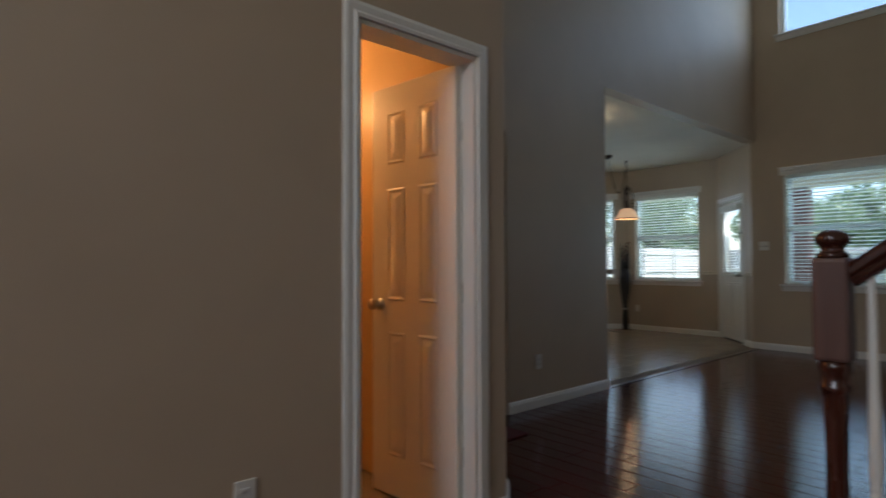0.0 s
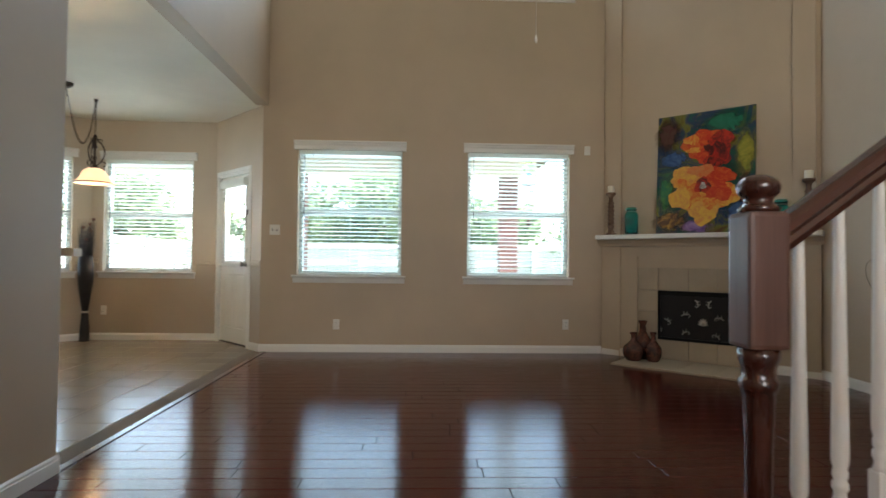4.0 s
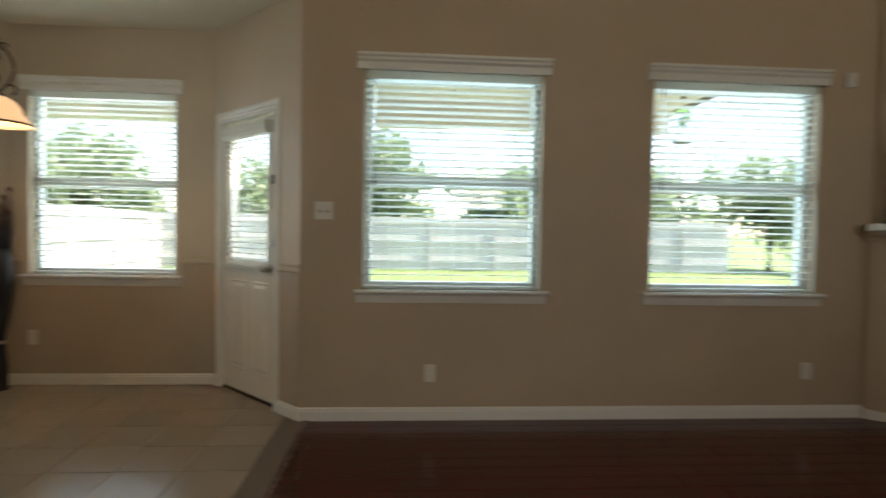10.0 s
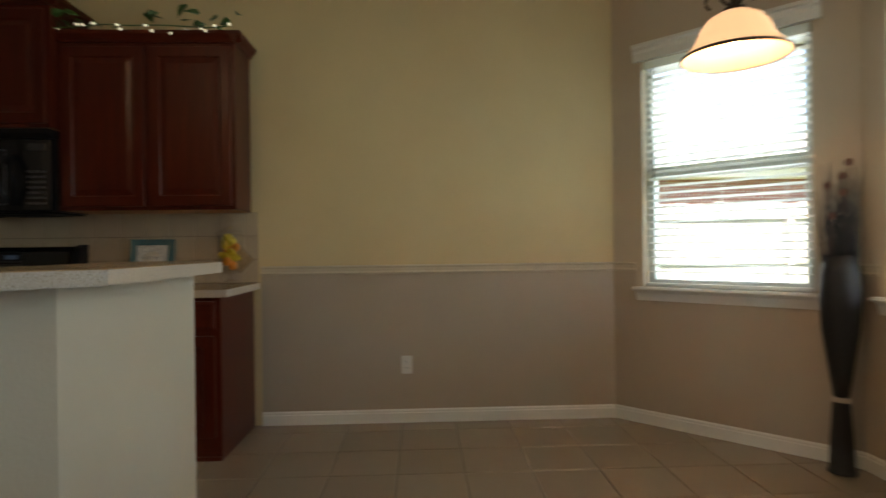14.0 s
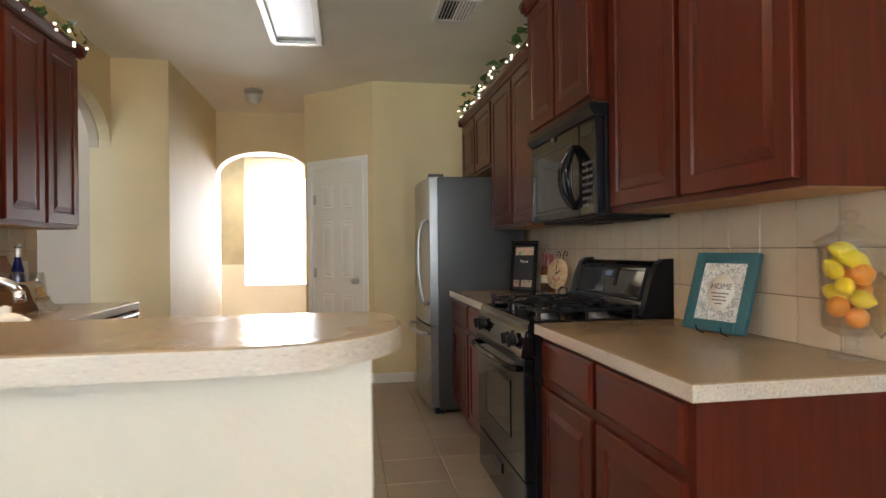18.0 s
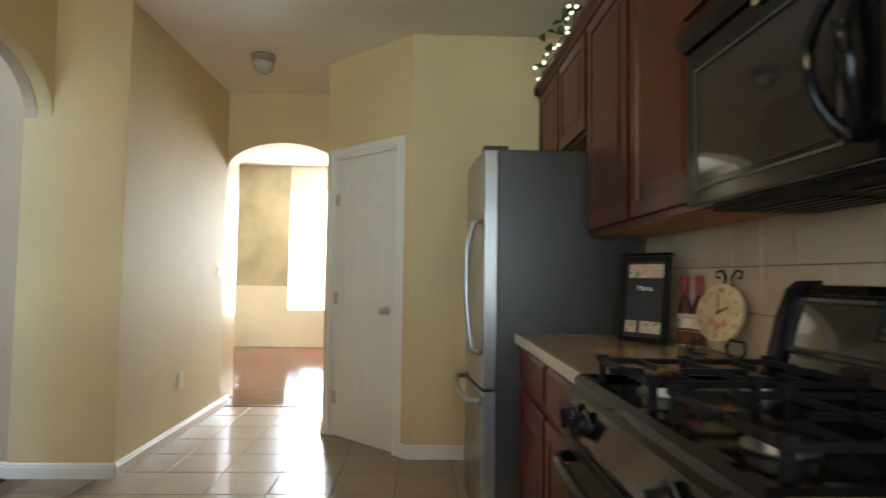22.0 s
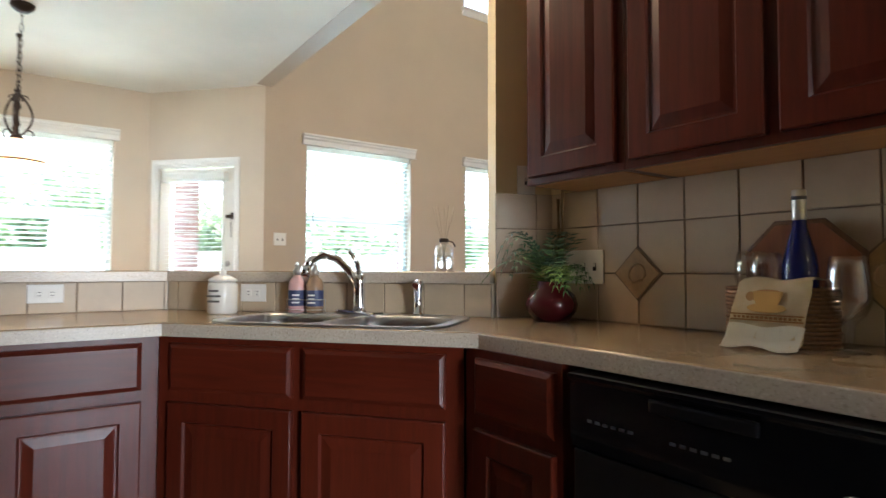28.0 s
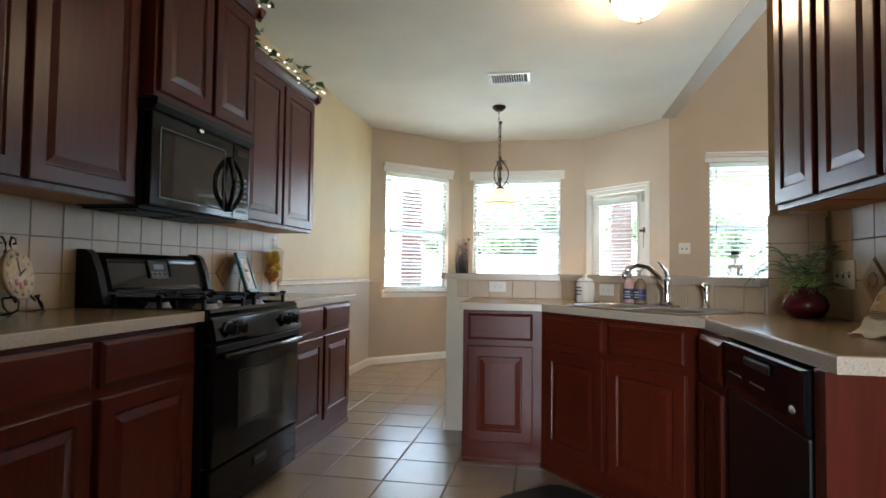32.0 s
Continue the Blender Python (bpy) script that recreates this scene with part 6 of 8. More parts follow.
    tube(bm, [(-0.04, 0, -0.015), (-0.11, 0, -0.03)], 0.010, 6, taper=0.003)
    tube(bm, [(0.06, 0, 0.028), (0.078, 0, 0.026)], 0.004, 6, taper=0.001)
    part("bird_body", bm, FEATHER, bd, smooth=True)
    bm = bmesh.new()
    lathe(bm, [(0.001, -0.0155), (0.0145, 0.0), (0.001, 0.0155)], 12, pose(0.052, 0, 0.030))
    part("head_cap", bm, SLOT, bd, "dark head cap")


branch_vase()

# ceiling fan pull chains hanging in the tall room
fan = thing("ceiling_fan", "ceiling fan with two pull chains in the tall living room", "ceiling fan", pose(2.55, -2.6, TALL))
part("canopy", turned([(0.07, 0), (0.07, -0.04), (0.02, -0.07)]), BRONZE, fan)
bm = bmesh.new()
tube(bm, [(0, 0, -0.05), (0, 0, -1.2)], 0.013, 10)
part("downrod", bm, BRONZE, fan)
part("motor", turned([(0.03, -1.18), (0.13, -1.22), (0.14, -1.36), (0.08, -1.42), (0.05, -1.50), (0, -1.50)]), BRONZE, fan)
for k in range(5):
    bm = bmesh.new()
    box(bm, 0.16, 0.68, -0.065, 0.065, -1.335, -1.325, 0.003)
    part("blade", bm, RAIL_WOOD, fan, m=pose(0, 0, 0, 0, 0, k * 72))
for dx, dz in ((-0.05, -3.02), (0.05, -2.4)):
    bm = bmesh.new()
    tube(bm, [(dx, 0, -1.48), (dx, 0, dz)], 0.0016, 5)
    ch = part("pull_chain", bm, PLASTIC_WHITE, fan)
    part("pull", turned([(0.004, dz - 0.05), (0.010, dz - 0.035), (0.006, dz)], dx, 0, 10), PLASTIC_WHITE, ch)


# ---- stairs ----
PLACE[0] = Matrix.Translation((-0.045, 0.06, 0))
CARPET = material("brown_carpet", (0.23, 0.18, 0.145), 0.95)
v = world_coords(CARPET)
base(CARPET, ramp(CARPET, noise_of(CARPET, v, 140, 3, 0.7), [(0.32, (0.13, 0.09, 0.072)), (0.52, (0.27, 0.20, 0.165)), (0.68, (0.40, 0.32, 0.27))]))
bump(CARPET, noise_of(CARPET, v, 120, 3), 1.0, 0.02)
SX, SY0, SY1, RUN, RISE = 2.44, -6.40, -5.29, 0.258, 0.19
stair = thing("staircase", "carpeted staircase with white skirts and dark handrails", "staircase", kind="structure")
for k in range(11):
    x0 = SX + k * RUN
    bm = bmesh.new()
    box(bm, x0 - 0.025, x0 + RUN, SY0 + 0.05, SY1 - 0.05, (k + 1) * RISE - 0.05, (k + 1) * RISE, 0.018)
    part("tread", bm, CARPET, stair)
    boxed("riser", stair, CARPET, x0, x0 + 0.03, SY0 + 0.05, SY1 - 0.05, k * RISE, (k + 1) * RISE - 0.03, 0.004)
for y0, y1 in ((SY0, SY0 + 0.05), (SY1 - 0.05, SY1)):
    bm = bmesh.new()
    x1 = EAST - 0.005
    n = (x1 - SX) / RUN
    pts = [(SX - 0.06, 0.0), (x1, 0.0), (x1, n * RISE + 0.24), (SX - 0.02, 0.235), (SX - 0.06, 0.20)]
    lo = [bm.verts.new((x, y0, z)) for x, z in pts]
    hi = [bm.verts.new((x, y1, z)) for x, z in pts]
    bm.faces.new(lo)
    bm.faces.new(hi[::-1])
    for k in range(len(pts)):
        bm.faces.new((lo[k], hi[k], hi[(k + 1) % len(pts)], lo[(k + 1) % len(pts)]))
    part("skirt_board", bm, TRIM, stair, "white painted skirt board")
    bm = bmesh.new()
    a0 = math.atan2(RISE, RUN)
    ln = (x1 - SX) / math.cos(a0)
    box(bm, 0.0, ln, -0.035, 0.035, 0.0, 0.022, 0.005)
    part("shoe_rail", bm, TRIM, stair, m=pose(SX, (y0 + y1) / 2, 0.245, 0, -math.degrees(a0), 0))


NEWEL_WORN = wood("worn_dusty_wood", (0.075, 0.030, 0.022), (0.17, 0.085, 0.062), 0.45, "z", 5.0, 0.1)
_t, _n, _l, _b = nodes_of(NEWEL_WORN)
bump(NEWEL_WORN, noise_of(NEWEL_WORN, coords(NEWEL_WORN), 38, 5), 0.15, 0.004)


def newel(y):
    th = thing("newel_post", "dark turned wooden newel post at the foot of the stairs", "newel post", pose(SX + 0.03, y, 0.0) @ Matrix.Diagonal((0.95, 0.95, 1.035, 1)), "stair newels")
    bm = bmesh.new()
    box(bm, -0.046, 0.046, -0.046, 0.046, 0.0, 0.385, 0.006)
    part("base_block", bm, NEWEL_WOOD, th)
    bm = bmesh.new()
    lathe(bm, [(0.042, 0.385), (0.044, 0.393), (0.044, 0.405), (0.033, 0.418), (0.030, 0.45), (0.027, 0.53), (0.029, 0.64), (0.033, 0.735), (0.034, 0.748), (0.041, 0.756), (0.041, 0.768), (0.034, 0.775), (0.035, 0.795), (0.042, 0.812), (0.042, 0.832)], 22)
    part("turning", bm, NEWEL_WOOD, th)
    bm = bmesh.new()
    box(bm, -0.044, 0.044, -0.044, 0.044, 0.832, 1.100, 0.010)
    part("top_block", bm, NEWEL_WORN, th, "dusty worn top block")
    bm = bmesh.new()
    lathe(bm, [(0.040, 1.100), (0.042, 1.108), (0.036, 1.113), (0.028, 1.121), (0.031, 1.129), (0.041, 1.138), (0.044, 1.150), (0.040, 1.161), (0.030, 1.169), (0.016, 1.174), (0.0, 1.176)], 24)
    part("finial", bm, NEWEL_WOOD, th)


newel(SY0 + 0.025)
newel(SY1 - 0.025)
a0 = math.atan2(RISE, RUN)


def stair_rail(y):
    th = thing("stair_handrail", "dark varnished wooden handrail on white turned balusters", "handrail", pose(SX + 0.07, y, 1.083, 0, 0, 0), "stair handrails")
    bm = bmesh.new()
    prof = [(-0.022, -0.025), (0.022, -0.025), (0.027, -0.012), (0.022, -0.002), (0.031, 0.008), (0.031, 0.022), (0.02, 0.034), (0, 0.038), (-0.02, 0.034), (-0.031, 0.022), (-0.031, 0.008), (-0.022, -0.002), (-0.027, -0.012)]
    profile_bar(bm, prof, 0.0, (EAST - SX - 0.08) / math.cos(a0))
    part("rail", bm, RAIL_WOOD, th, m=pose(0, 0, 0, 0, -math.degrees(a0), 0))
    first = None
    k = 0
    while True:
        x = 0.045 + k * RUN / 3
        if SX + 0.07 + x > EAST - 0.1:
            break
        zb = (x + 0.07) * math.tan(a0) + 0.25 - 1.083
        zt = x * math.tan(a0) - 0.012
        if first is None:
            L = zt - zb
            bm = bmesh.new()
            box(bm, -0.016, 0.016, -0.016, 0.016, -0.01, 0.150, 0.004)
            lathe(bm, [(0.0155, 0.149), (0.012, 0.162), (0.0115, 0.170), (0.0155, 0.178), (0.0155, 0.188), (0.0115, 0.194), (0.0145, 0.203), (0.0145, 0.211), (0.0125, 0.217), (0.0165, 0.235), (0.0165, 0.27), (0.014, 0.45), (0.010, L - 0.03), (0.010, L + 0.006)], 14)
            first = part("baluster", bm, TRIM, th, "white turned baluster", pose(x, 0, zb))
        else:
            ob = new("baluster", first.data)
            ob.parent = th
            ob["label"] = "white turned baluster"
            ob.matrix_basis = pose(x, 0, zb)
        k += 1


stair_rail(SY0 + 0.025)
stair_rail(SY1 - 0.025)
PLACE[0] = Matrix.Identity(4)


# ---- breakfast room ----
def pendant():
    th = thing("pendant_lamp", "bronze scroll pendant with a glowing amber glass bell shade", "pendant lamp", pose(-1.86, -0.08, 0))
    AMBER = glow("amber_glass", (1.0, 0.60, 0.33), 0.2)
    z = 1.84
    bm = bmesh.new()
    prof = [(0.035, z + 0.172), (0.06, z + 0.168), (0.098, z + 0.146), (0.124, z + 0.112), (0.140, z + 0.072), (0.158, z + 0.044), (0.184, z + 0.018), (0.194, z), (0.188, z + 0.004), (0.176, z + 0.018), (0.152, z + 0.038), (0.134, z + 0.068), (0.118, z + 0.106), (0.093, z + 0.138), (0.058, z + 0.160), (0.033, z + 0.165)]
    lathe(bm, prof, 40, cap=False)
    part("shade", bm, AMBER, th, "amber glass bell shade")
    bm = bmesh.new()
    lathe(bm, [(0.190, z + 0.012), (0.1965, z + 0.008), (0.198, z - 0.001), (0.194, z - 0.002)], 40, cap=False)
    part("shade_rim", bm, BRONZE, th)
    part("bulb", turned([(0.002, z + 0.05), (0.03, z + 0.07), (0.035, z + 0.10), (0.02, z + 0.14), (0.012, z + 0.17)], 0, 0, 16), glow("bulb_glow", (1.0, 0.8, 0.55), 3.0), th)
    bm = bmesh.new()
    lathe(bm, [(0.045, z + 0.17), (0.04, z + 0.19), (0.018, z + 0.20), (0.012, z + 0.25), (0.022, z + 0.28), (0.012, z + 0.31), (0.012, z + 0.38), (0.026, z + 0.40), (0.016, z + 0.43), (0.012, z + 0.50), (0.022, z + 0.52), (0.008, z + 0.54), (0, z + 0.54)], 16)
    part("stem", bm, BRONZE, th)
    for k in range(3):
        bm = bmesh.new()
        pts = []
        for j in range(22):
            u = j / 21
            r = 0.02 + 0.075 * math.sin(math.pi * min(1, u * 1.05)) ** 0.8
            pts.append((r, 0, z + 0.20 + 0.30 * u))
        tube(bm, pts, 0.007, 6)
        curl = [(0.02 + 0.055 + 0.03 * math.cos(a), 0, z + 0.215 + 0.03 * math.sin(a)) for a in [0.3 * j - 1.2 for j in range(14)]]
        tube(bm, curl, 0.006, 6)
        curl = [(0.045 + 0.022 * math.cos(a), 0, z + 0.47 + 0.022 * math.sin(a)) for a in [0.34 * j for j in range(14)]]
        tube(bm, curl, 0.005, 6)
        part("scroll_arm", bm, BRONZE, th, m=pose(0, 0, 0, 0, 0, k * 120 + 20))

    def chain(pts):
        bm = bmesh.new()
        for k, (a, c) in enumerate(zip(pts, pts[1:])):
            a, c = Vector(a), Vector(c)
            d = (c - a)
            q = d.to_track_quat("Z", "Y").to_matrix().to_4x4() @ pose(0, 0, 0, 0, 0, 90 * (k % 2))
            ln = d.length * 0.62
            e = Matrix.Translation((a + c) / 2) @ q
            ring = [e @ Vector((0.009 * math.cos(t), 0, ln * math.sin(t))) for t in [2 * math.pi * j / 10 for j in range(10)]]
            tube(bm, ring, 0.0026, 5, True)
        return bm

    top = CEIL - z - 0.54
    part("chain", chain([(0, 0, z + 0.54 + top * k / 9) for k in range(10)]), BRONZE, th)
    sw = []
    for k in range(34):
        u = k / 33
        sw.append((0.03 * u, -0.58 * u, CEIL - 0.02 - 0.62 * 4 * u * (1 - u) * (1.0 - 0.35 * u)))
    part("swag_chain", chain(sw), BRONZE, th)
    part("hook", turned([(0.012, CEIL - 0.03), (0.02, CEIL - 0.012), (0.02, CEIL)], 0, 0, 12), BRONZE, th)
    part("canopy", turned([(0.015, CEIL - 0.055), (0.04, CEIL - 0.045), (0.065, CEIL - 0.02), (0.068, CEIL)], 0.03, -0.58), BRONZE, th)


pendant()


def twig_vase():
    th = thing("floor_vase", "slim black floor vase of dark reeds with a pale band", "floor vase", pose(-2.40, 0.74, 0))
    REED = material("black_reed", (0.012, 0.011, 0.012), 0.6)
    part("foot", turned([(0.06, 0), (0.06, 0.01), (0.055, 0.012), (0.050, 0.16), (0.038, 0.33), (0.033, 0.35)]), REED, th)
    part("band", turned([(0.036, 0.345), (0.039, 0.35), (0.039, 0.366), (0.036, 0.37)]), material("pale_band", (0.5, 0.45, 0.38), 0.5), th)
    part("body", turned([(0.034, 0.37), (0.055, 0.52), (0.08, 0.70), (0.088, 0.85), (0.082, 0.98), (0.07, 1.06)]), REED, th)
    rnd = random.Random(3)
    bm = bmesh.new()
    for k in range(230):
        a, r = rnd.uniform(0, 6.28), rnd.uniform(0.01, 0.09)
        h = rnd.uniform(0.22, 0.52)
        x, y = r * 0.8 * math.cos(a), r * 0.8 * math.sin(a)
        tube(bm, [(x, y, 0.95), (x * 1.25, y * 1.25, 0.95 + h * 0.6), (x * 1.45 + rnd.uniform(-0.02, 0.02), y * 1.45 + rnd.uniform(-0.02, 0.02), 1.0 + h)], 0.0016, 3, taper=0.0006)
    tagged(part("reeds", bm, REED, th), kind="stuff")
    DISC = material("brown_seed_disc", (0.16, 0.07, 0.045), 0.6)
    for x, y, z in ((0.05, -0.02, 1.44), (0.065, -0.03, 1.36), (-0.01, -0.05, 1.40), (0.09, -0.02, 1.50), (0.03, -0.06, 1.25)):
        bm = bmesh.new()
        lathe(bm, [(0.002, -0.003), (0.018, -0.003), (0.02, 0), (0.018, 0.003), (0.002, 0.003)], 12, pose(x, y, z, 80, 0, 30))
        tube(bm, [(x * 0.8, y * 0.8, 1.05), (x, y, z)], 0.0012, 4)
        part("seed_disc", bm, DISC, th)


twig_vase()

# ---- ceiling fittings ----
def vent(x, y, w, d, turn):
    th = thing("ceiling_vent", "white slatted air vent in the ceiling", "ceiling vent", pose(x, y, CEIL, 0, 0, turn), "ceiling vents")
    bm = bmesh.new()
    for a in ((-w / 2, w / 2, -d / 2, -d / 2 + 0.03), (-w / 2, w / 2, d / 2 - 0.03, d / 2), (-w / 2, -w / 2 + 0.03, -d / 2 + 0.03, d / 2 - 0.03), (w / 2 - 0.03, w / 2, -d / 2 + 0.03, d / 2 - 0.03)):
        box(bm, *a, -0.014, 0.0, 0.003)
    part("frame", bm, TRIM, th)
    boxed("backing", th, SLOT, -w / 2 + 0.02, w / 2 - 0.02, -d / 2 + 0.02, d / 2 - 0.02, -0.003, 0.0)
    n = int((w - 0.07) / 0.021)
    bm = bmesh.new()
    box(bm, -0.001, 0.001, -d / 2 + 0.03, d / 2 - 0.03, -0.008, 0.008)
    first = None
    for k in range(n):
        mm = pose(-w / 2 + 0.045 + k * 0.021, 0, -0.010, 0, 40 if k < n / 2 else -40, 0)
        if first is None:
            first = part("slat", bm, TRIM, th, m=mm)
        else:
            ob = new("slat", first.data)
            ob.parent = th
            ob.matrix_basis = mm


vent(-1.67, -1.50, 0.36, 0.26, 0)
vent(-2.71, -4.78, 0.26, 0.36, 0)


def panel_light():
    th = thing("ceiling_panel_light", "white framed fluorescent panel light on the ceiling", "ceiling light", pose(-1.66, -4.72, CEIL))
    w, d = 0.36, 1.3
    bm = bmesh.new()
    for a in ((-w / 2, w / 2, -d / 2, -d / 2 + 0.045), (-w / 2, w / 2, d / 2 - 0.045, d / 2), (-w / 2, -w / 2 + 0.045, -d / 2 + 0.045, d / 2 - 0.045), (w / 2 - 0.045, w / 2, -d / 2 + 0.045, d / 2 - 0.045)):
        box(bm, *a, -0.075, 0.0, 0.006)
    part("frame", bm, TRIM, th)
    boxed("diffuser", th, material("acrylic_diffuser", (0.55, 0.57, 0.55), 0.4), -w / 2 + 0.045, w / 2 - 0.045, -d / 2 + 0.045, d / 2 - 0.045, -0.055, -0.05)


panel_light()
fl = thing("ceiling_light", "small flush ceiling light with a brass ring and white globe", "ceiling light", pose(-1.125, -6.86, CEIL))
part("ring", turned([(0.09, 0), (0.092, -0.02), (0.08, -0.04), (0.07, -0.045)]), NICKEL, fl)
part("globe", turned([(0.07, -0.042), (0.078, -0.06), (0.07, -0.10), (0.04, -0.125), (0.0, -0.13)]), material("milk_glass", (0.42, 0.40, 0.36), 0.2), fl)
kl = thing("ceiling_light", "round flush ceiling light glowing warm with a bronze finial", "ceiling light", pose(-0.815, -2.858, CEIL))
part("ring", turned([(0.17, 0), (0.175, -0.02), (0.165, -0.035), (0.15, -0.04)]), BRONZE, kl)
part("bowl", turned([(0.16, -0.036), (0.155, -0.07), (0.125, -0.11), (0.07, -0.14), (0.015, -0.15)]), glow("warm_bowl_glass", (1.0, 0.78, 0.50), 2.2), kl)
part("finial", turned([(0.018, -0.148), (0.022, -0.155), (0.012, -0.17), (0.016, -0.178), (0, -0.19)], 0, 0, 14), BRONZE, kl)

# ---- garlands on the cabinets ----
IVY = material("ivy_leaf", (0.03, 0.085, 0.02), 0.35)
base(IVY, ramp(IVY, random_of(IVY), [(0.0, (0.02, 0.06, 0.015)), (1.0, (0.06, 0.14, 0.03))]))
PEARL = glow("lit_pearl_bulb", (1.0, 0.93, 0.70), 0.13)


def garland(stretches, seed, clumps):
    th = thing("ivy_garland", "artificial ivy garland with pearl string lights on the cabinets", "garland")
    rnd = random.Random(seed)
    vine = []
    lights = bmesh.new()
    leaves = bmesh.new()
    for (x, y0, y1, z) in stretches:
        n = max(4, int(abs(y1 - y0) / 0.07))
        pts = [(x + 0.02 * math.sin(9 * k / n + seed), y0 + (y1 - y0) * k / n, z + 0.012 + 0.014 * abs(math.sin(7.0 * k / n))) for k in range(n + 1)]
        bm = bmesh.new()
        tube(bm, pts, 0.004, 5)
        part("vine", bm, IVY, th)
        k = 0
        for p in pts:
            for _ in range(1):
                q = Vector(p) + Vector((rnd.uniform(-0.015, 0.055) * (1 if x < -2 else -1), rnd.uniform(-0.04, 0.04), rnd.uniform(-0.045, 0.0)))
                lathe(lights, [(0.001, -0.009), (0.0095, -0.004), (0.0095, 0.004), (0.001, 0.009)], 8, Matrix.Translation(q))
            for _ in range(rnd.choice((0, 1, 2, 3)) * clumps):
                c = Vector(p) + Vector((rnd.uniform(-0.06, 0.05), rnd.uniform(-0.06, 0.06), rnd.uniform(0.0, 0.09)))
                e = Matrix.Translation(c) @ Euler((rnd.uniform(-0.9, 0.9), rnd.uniform(-0.9, 0.9), rnd.uniform(0, 6.3))).to_matrix().to_4x4()
                s = rnd.uniform(0.7, 1.25)
                o = [(0, -0.035, 0), (0.028, -0.02, 0.004), (0.02, 0.005, 0.002), (0.012, 0.02, -0.004), (0, 0.042, -0.012), (-0.012, 0.02, -0.004), (-0.02, 0.005, 0.002), (-0.028, -0.02, 0.004)]
                vs = [leaves.verts.new(e @ (Vector(v) * s)) for v in o]
                mid = leaves.verts.new(e @ Vector((0, 0, -0.006)))
                for j in range(8):
                    leaves.faces.new((vs[j], vs[(j + 1) % 8], mid))
    tagged(part("ivy_leaves", leaves, IVY, th), kind="stuff")
    tagged(part("string_lights", lights, PEARL, th), kind="stuff")


PLACE[0] = WEST
garland([(WUX + 0.05, -6.26, -5.24, 2.415), (WUX + 0.05, -5.22, ST0, 2.415), (WUX + 0.11, ST0, ST1, 2.585), (WUX + 0.05, ST1, -2.32, 2.395)], 4, 1)
PLACE[0] = Matrix.Translation((0.15, 0.09, 0))
garland([(EUX - 0.03, -3.86, -4.95, 2.435)], 9, 1)

# ---- things on the west counter ----
PLACE[0] = WEST
def fruit_jar():
    th = thing("fruit_jar", "footed glass apothecary jar full of lemons and oranges", "jar", pose(-3.47, -2.44, 0.916) @ Matrix.Diagonal((0.92, 0.92, 0.96, 1)))
    bm = bmesh.new()
    lathe(bm, [(0.0, 0.0), (0.062, 0.0), (0.064, 0.006), (0.03, 0.016), (0.014, 0.03), (0.02, 0.045), (0.014, 0.055), (0.05, 0.068), (0.072, 0.082), (0.076, 0.10), (0.084, 0.30), (0.088, 0.315), (0.084, 0.316), (0.079, 0.30), (0.071, 0.10), (0.066, 0.088), (0.0, 0.078)], 32, cap=False)
    part("bowl", bm, GLASSWARE, th)
    bm = bmesh.new()
    lathe(bm, [(0.0, 0.320), (0.092, 0.318), (0.094, 0.324), (0.06, 0.345), (0.038, 0.352), (0.034, 0.366), (0.012, 0.372), (0.010, 0.378), (0.022, 0.386), (0.024, 0.398), (0.012, 0.410), (0.0, 0.412)], 32, cap=False)
    part("lid", bm, GLASSWARE, th)
    LEMON = material("lemon_peel", (0.80, 0.58, 0.03), 0.4)
    ORANGE = material("orange_peel", (0.80, 0.27, 0.02), 0.42)
    for m_ in (LEMON, ORANGE):
        bump(m_, noise_of(m_, coords(m_), 220, 2), 0.35, 0.002)
    spots = [(0, 0.02, 0.112, 1), (-0.032, -0.015, 0.14, 1), (0.035, -0.01, 0.142, 1), (0.0, 0.035, 0.165, 0), (0.02, -0.035, 0.178, 0), (-0.04, 0.01, 0.185, 1), (0.04, 0.02, 0.2, 0), (-0.01, -0.02, 0.222, 1), (0.0, 0.04, 0.232, 1), (0.042, -0.018, 0.245, 0), (-0.042, 0.0, 0.25, 0), (0.01, 0.02, 0.275, 0), (-0.012, -0.035, 0.28, 0), (0.025, 0.0, 0.298, 0)]
    for k, (x, y, z, o) in enumerate(spots):
        bm = bmesh.new()
        if o:
            r = 0.030
            lathe(bm, [(0.002, -r), (r * 0.6, -r * 0.8), (r * 0.95, -r * 0.35), (r, 0), (r * 0.95, r * 0.35), (r * 0.6, r * 0.8), (0.002, r)], 14)
        else:
            r = 0.026
            lathe(bm, [(0.002, -0.04), (0.008, -0.036), (r * 0.75, -0.022), (r, 0), (r * 0.75, 0.022), (0.008, 0.036), (0.002, 0.042)], 14)
        part("orange" if o else "lemon", bm, ORANGE if o else LEMON, th, m=pose(x, y, z, 70 * (k % 3) + 40, 35 * (k % 4), 47 * k))


fruit_jar()
TEXT_INK = material("print_ink", (0.12, 0.11, 0.10), 0.6)


def lettering(words, size, m, mat, parent, name="lettering", depth=0.0006):
    cu = bpy.data.curves.new(name, "FONT")
    cu.body, cu.size, cu.align_x, cu.align_y, cu.extrude = words, size, "CENTER", "CENTER", depth
    ob = new(name, cu)
    me = bpy.data.meshes.new_from_object(ob)
    bpy.data.objects.remove(ob)
    me.materials.append(mat)
    ob = new(name, me)
    ob.parent = parent
    ob.matrix_basis = m
    return ob


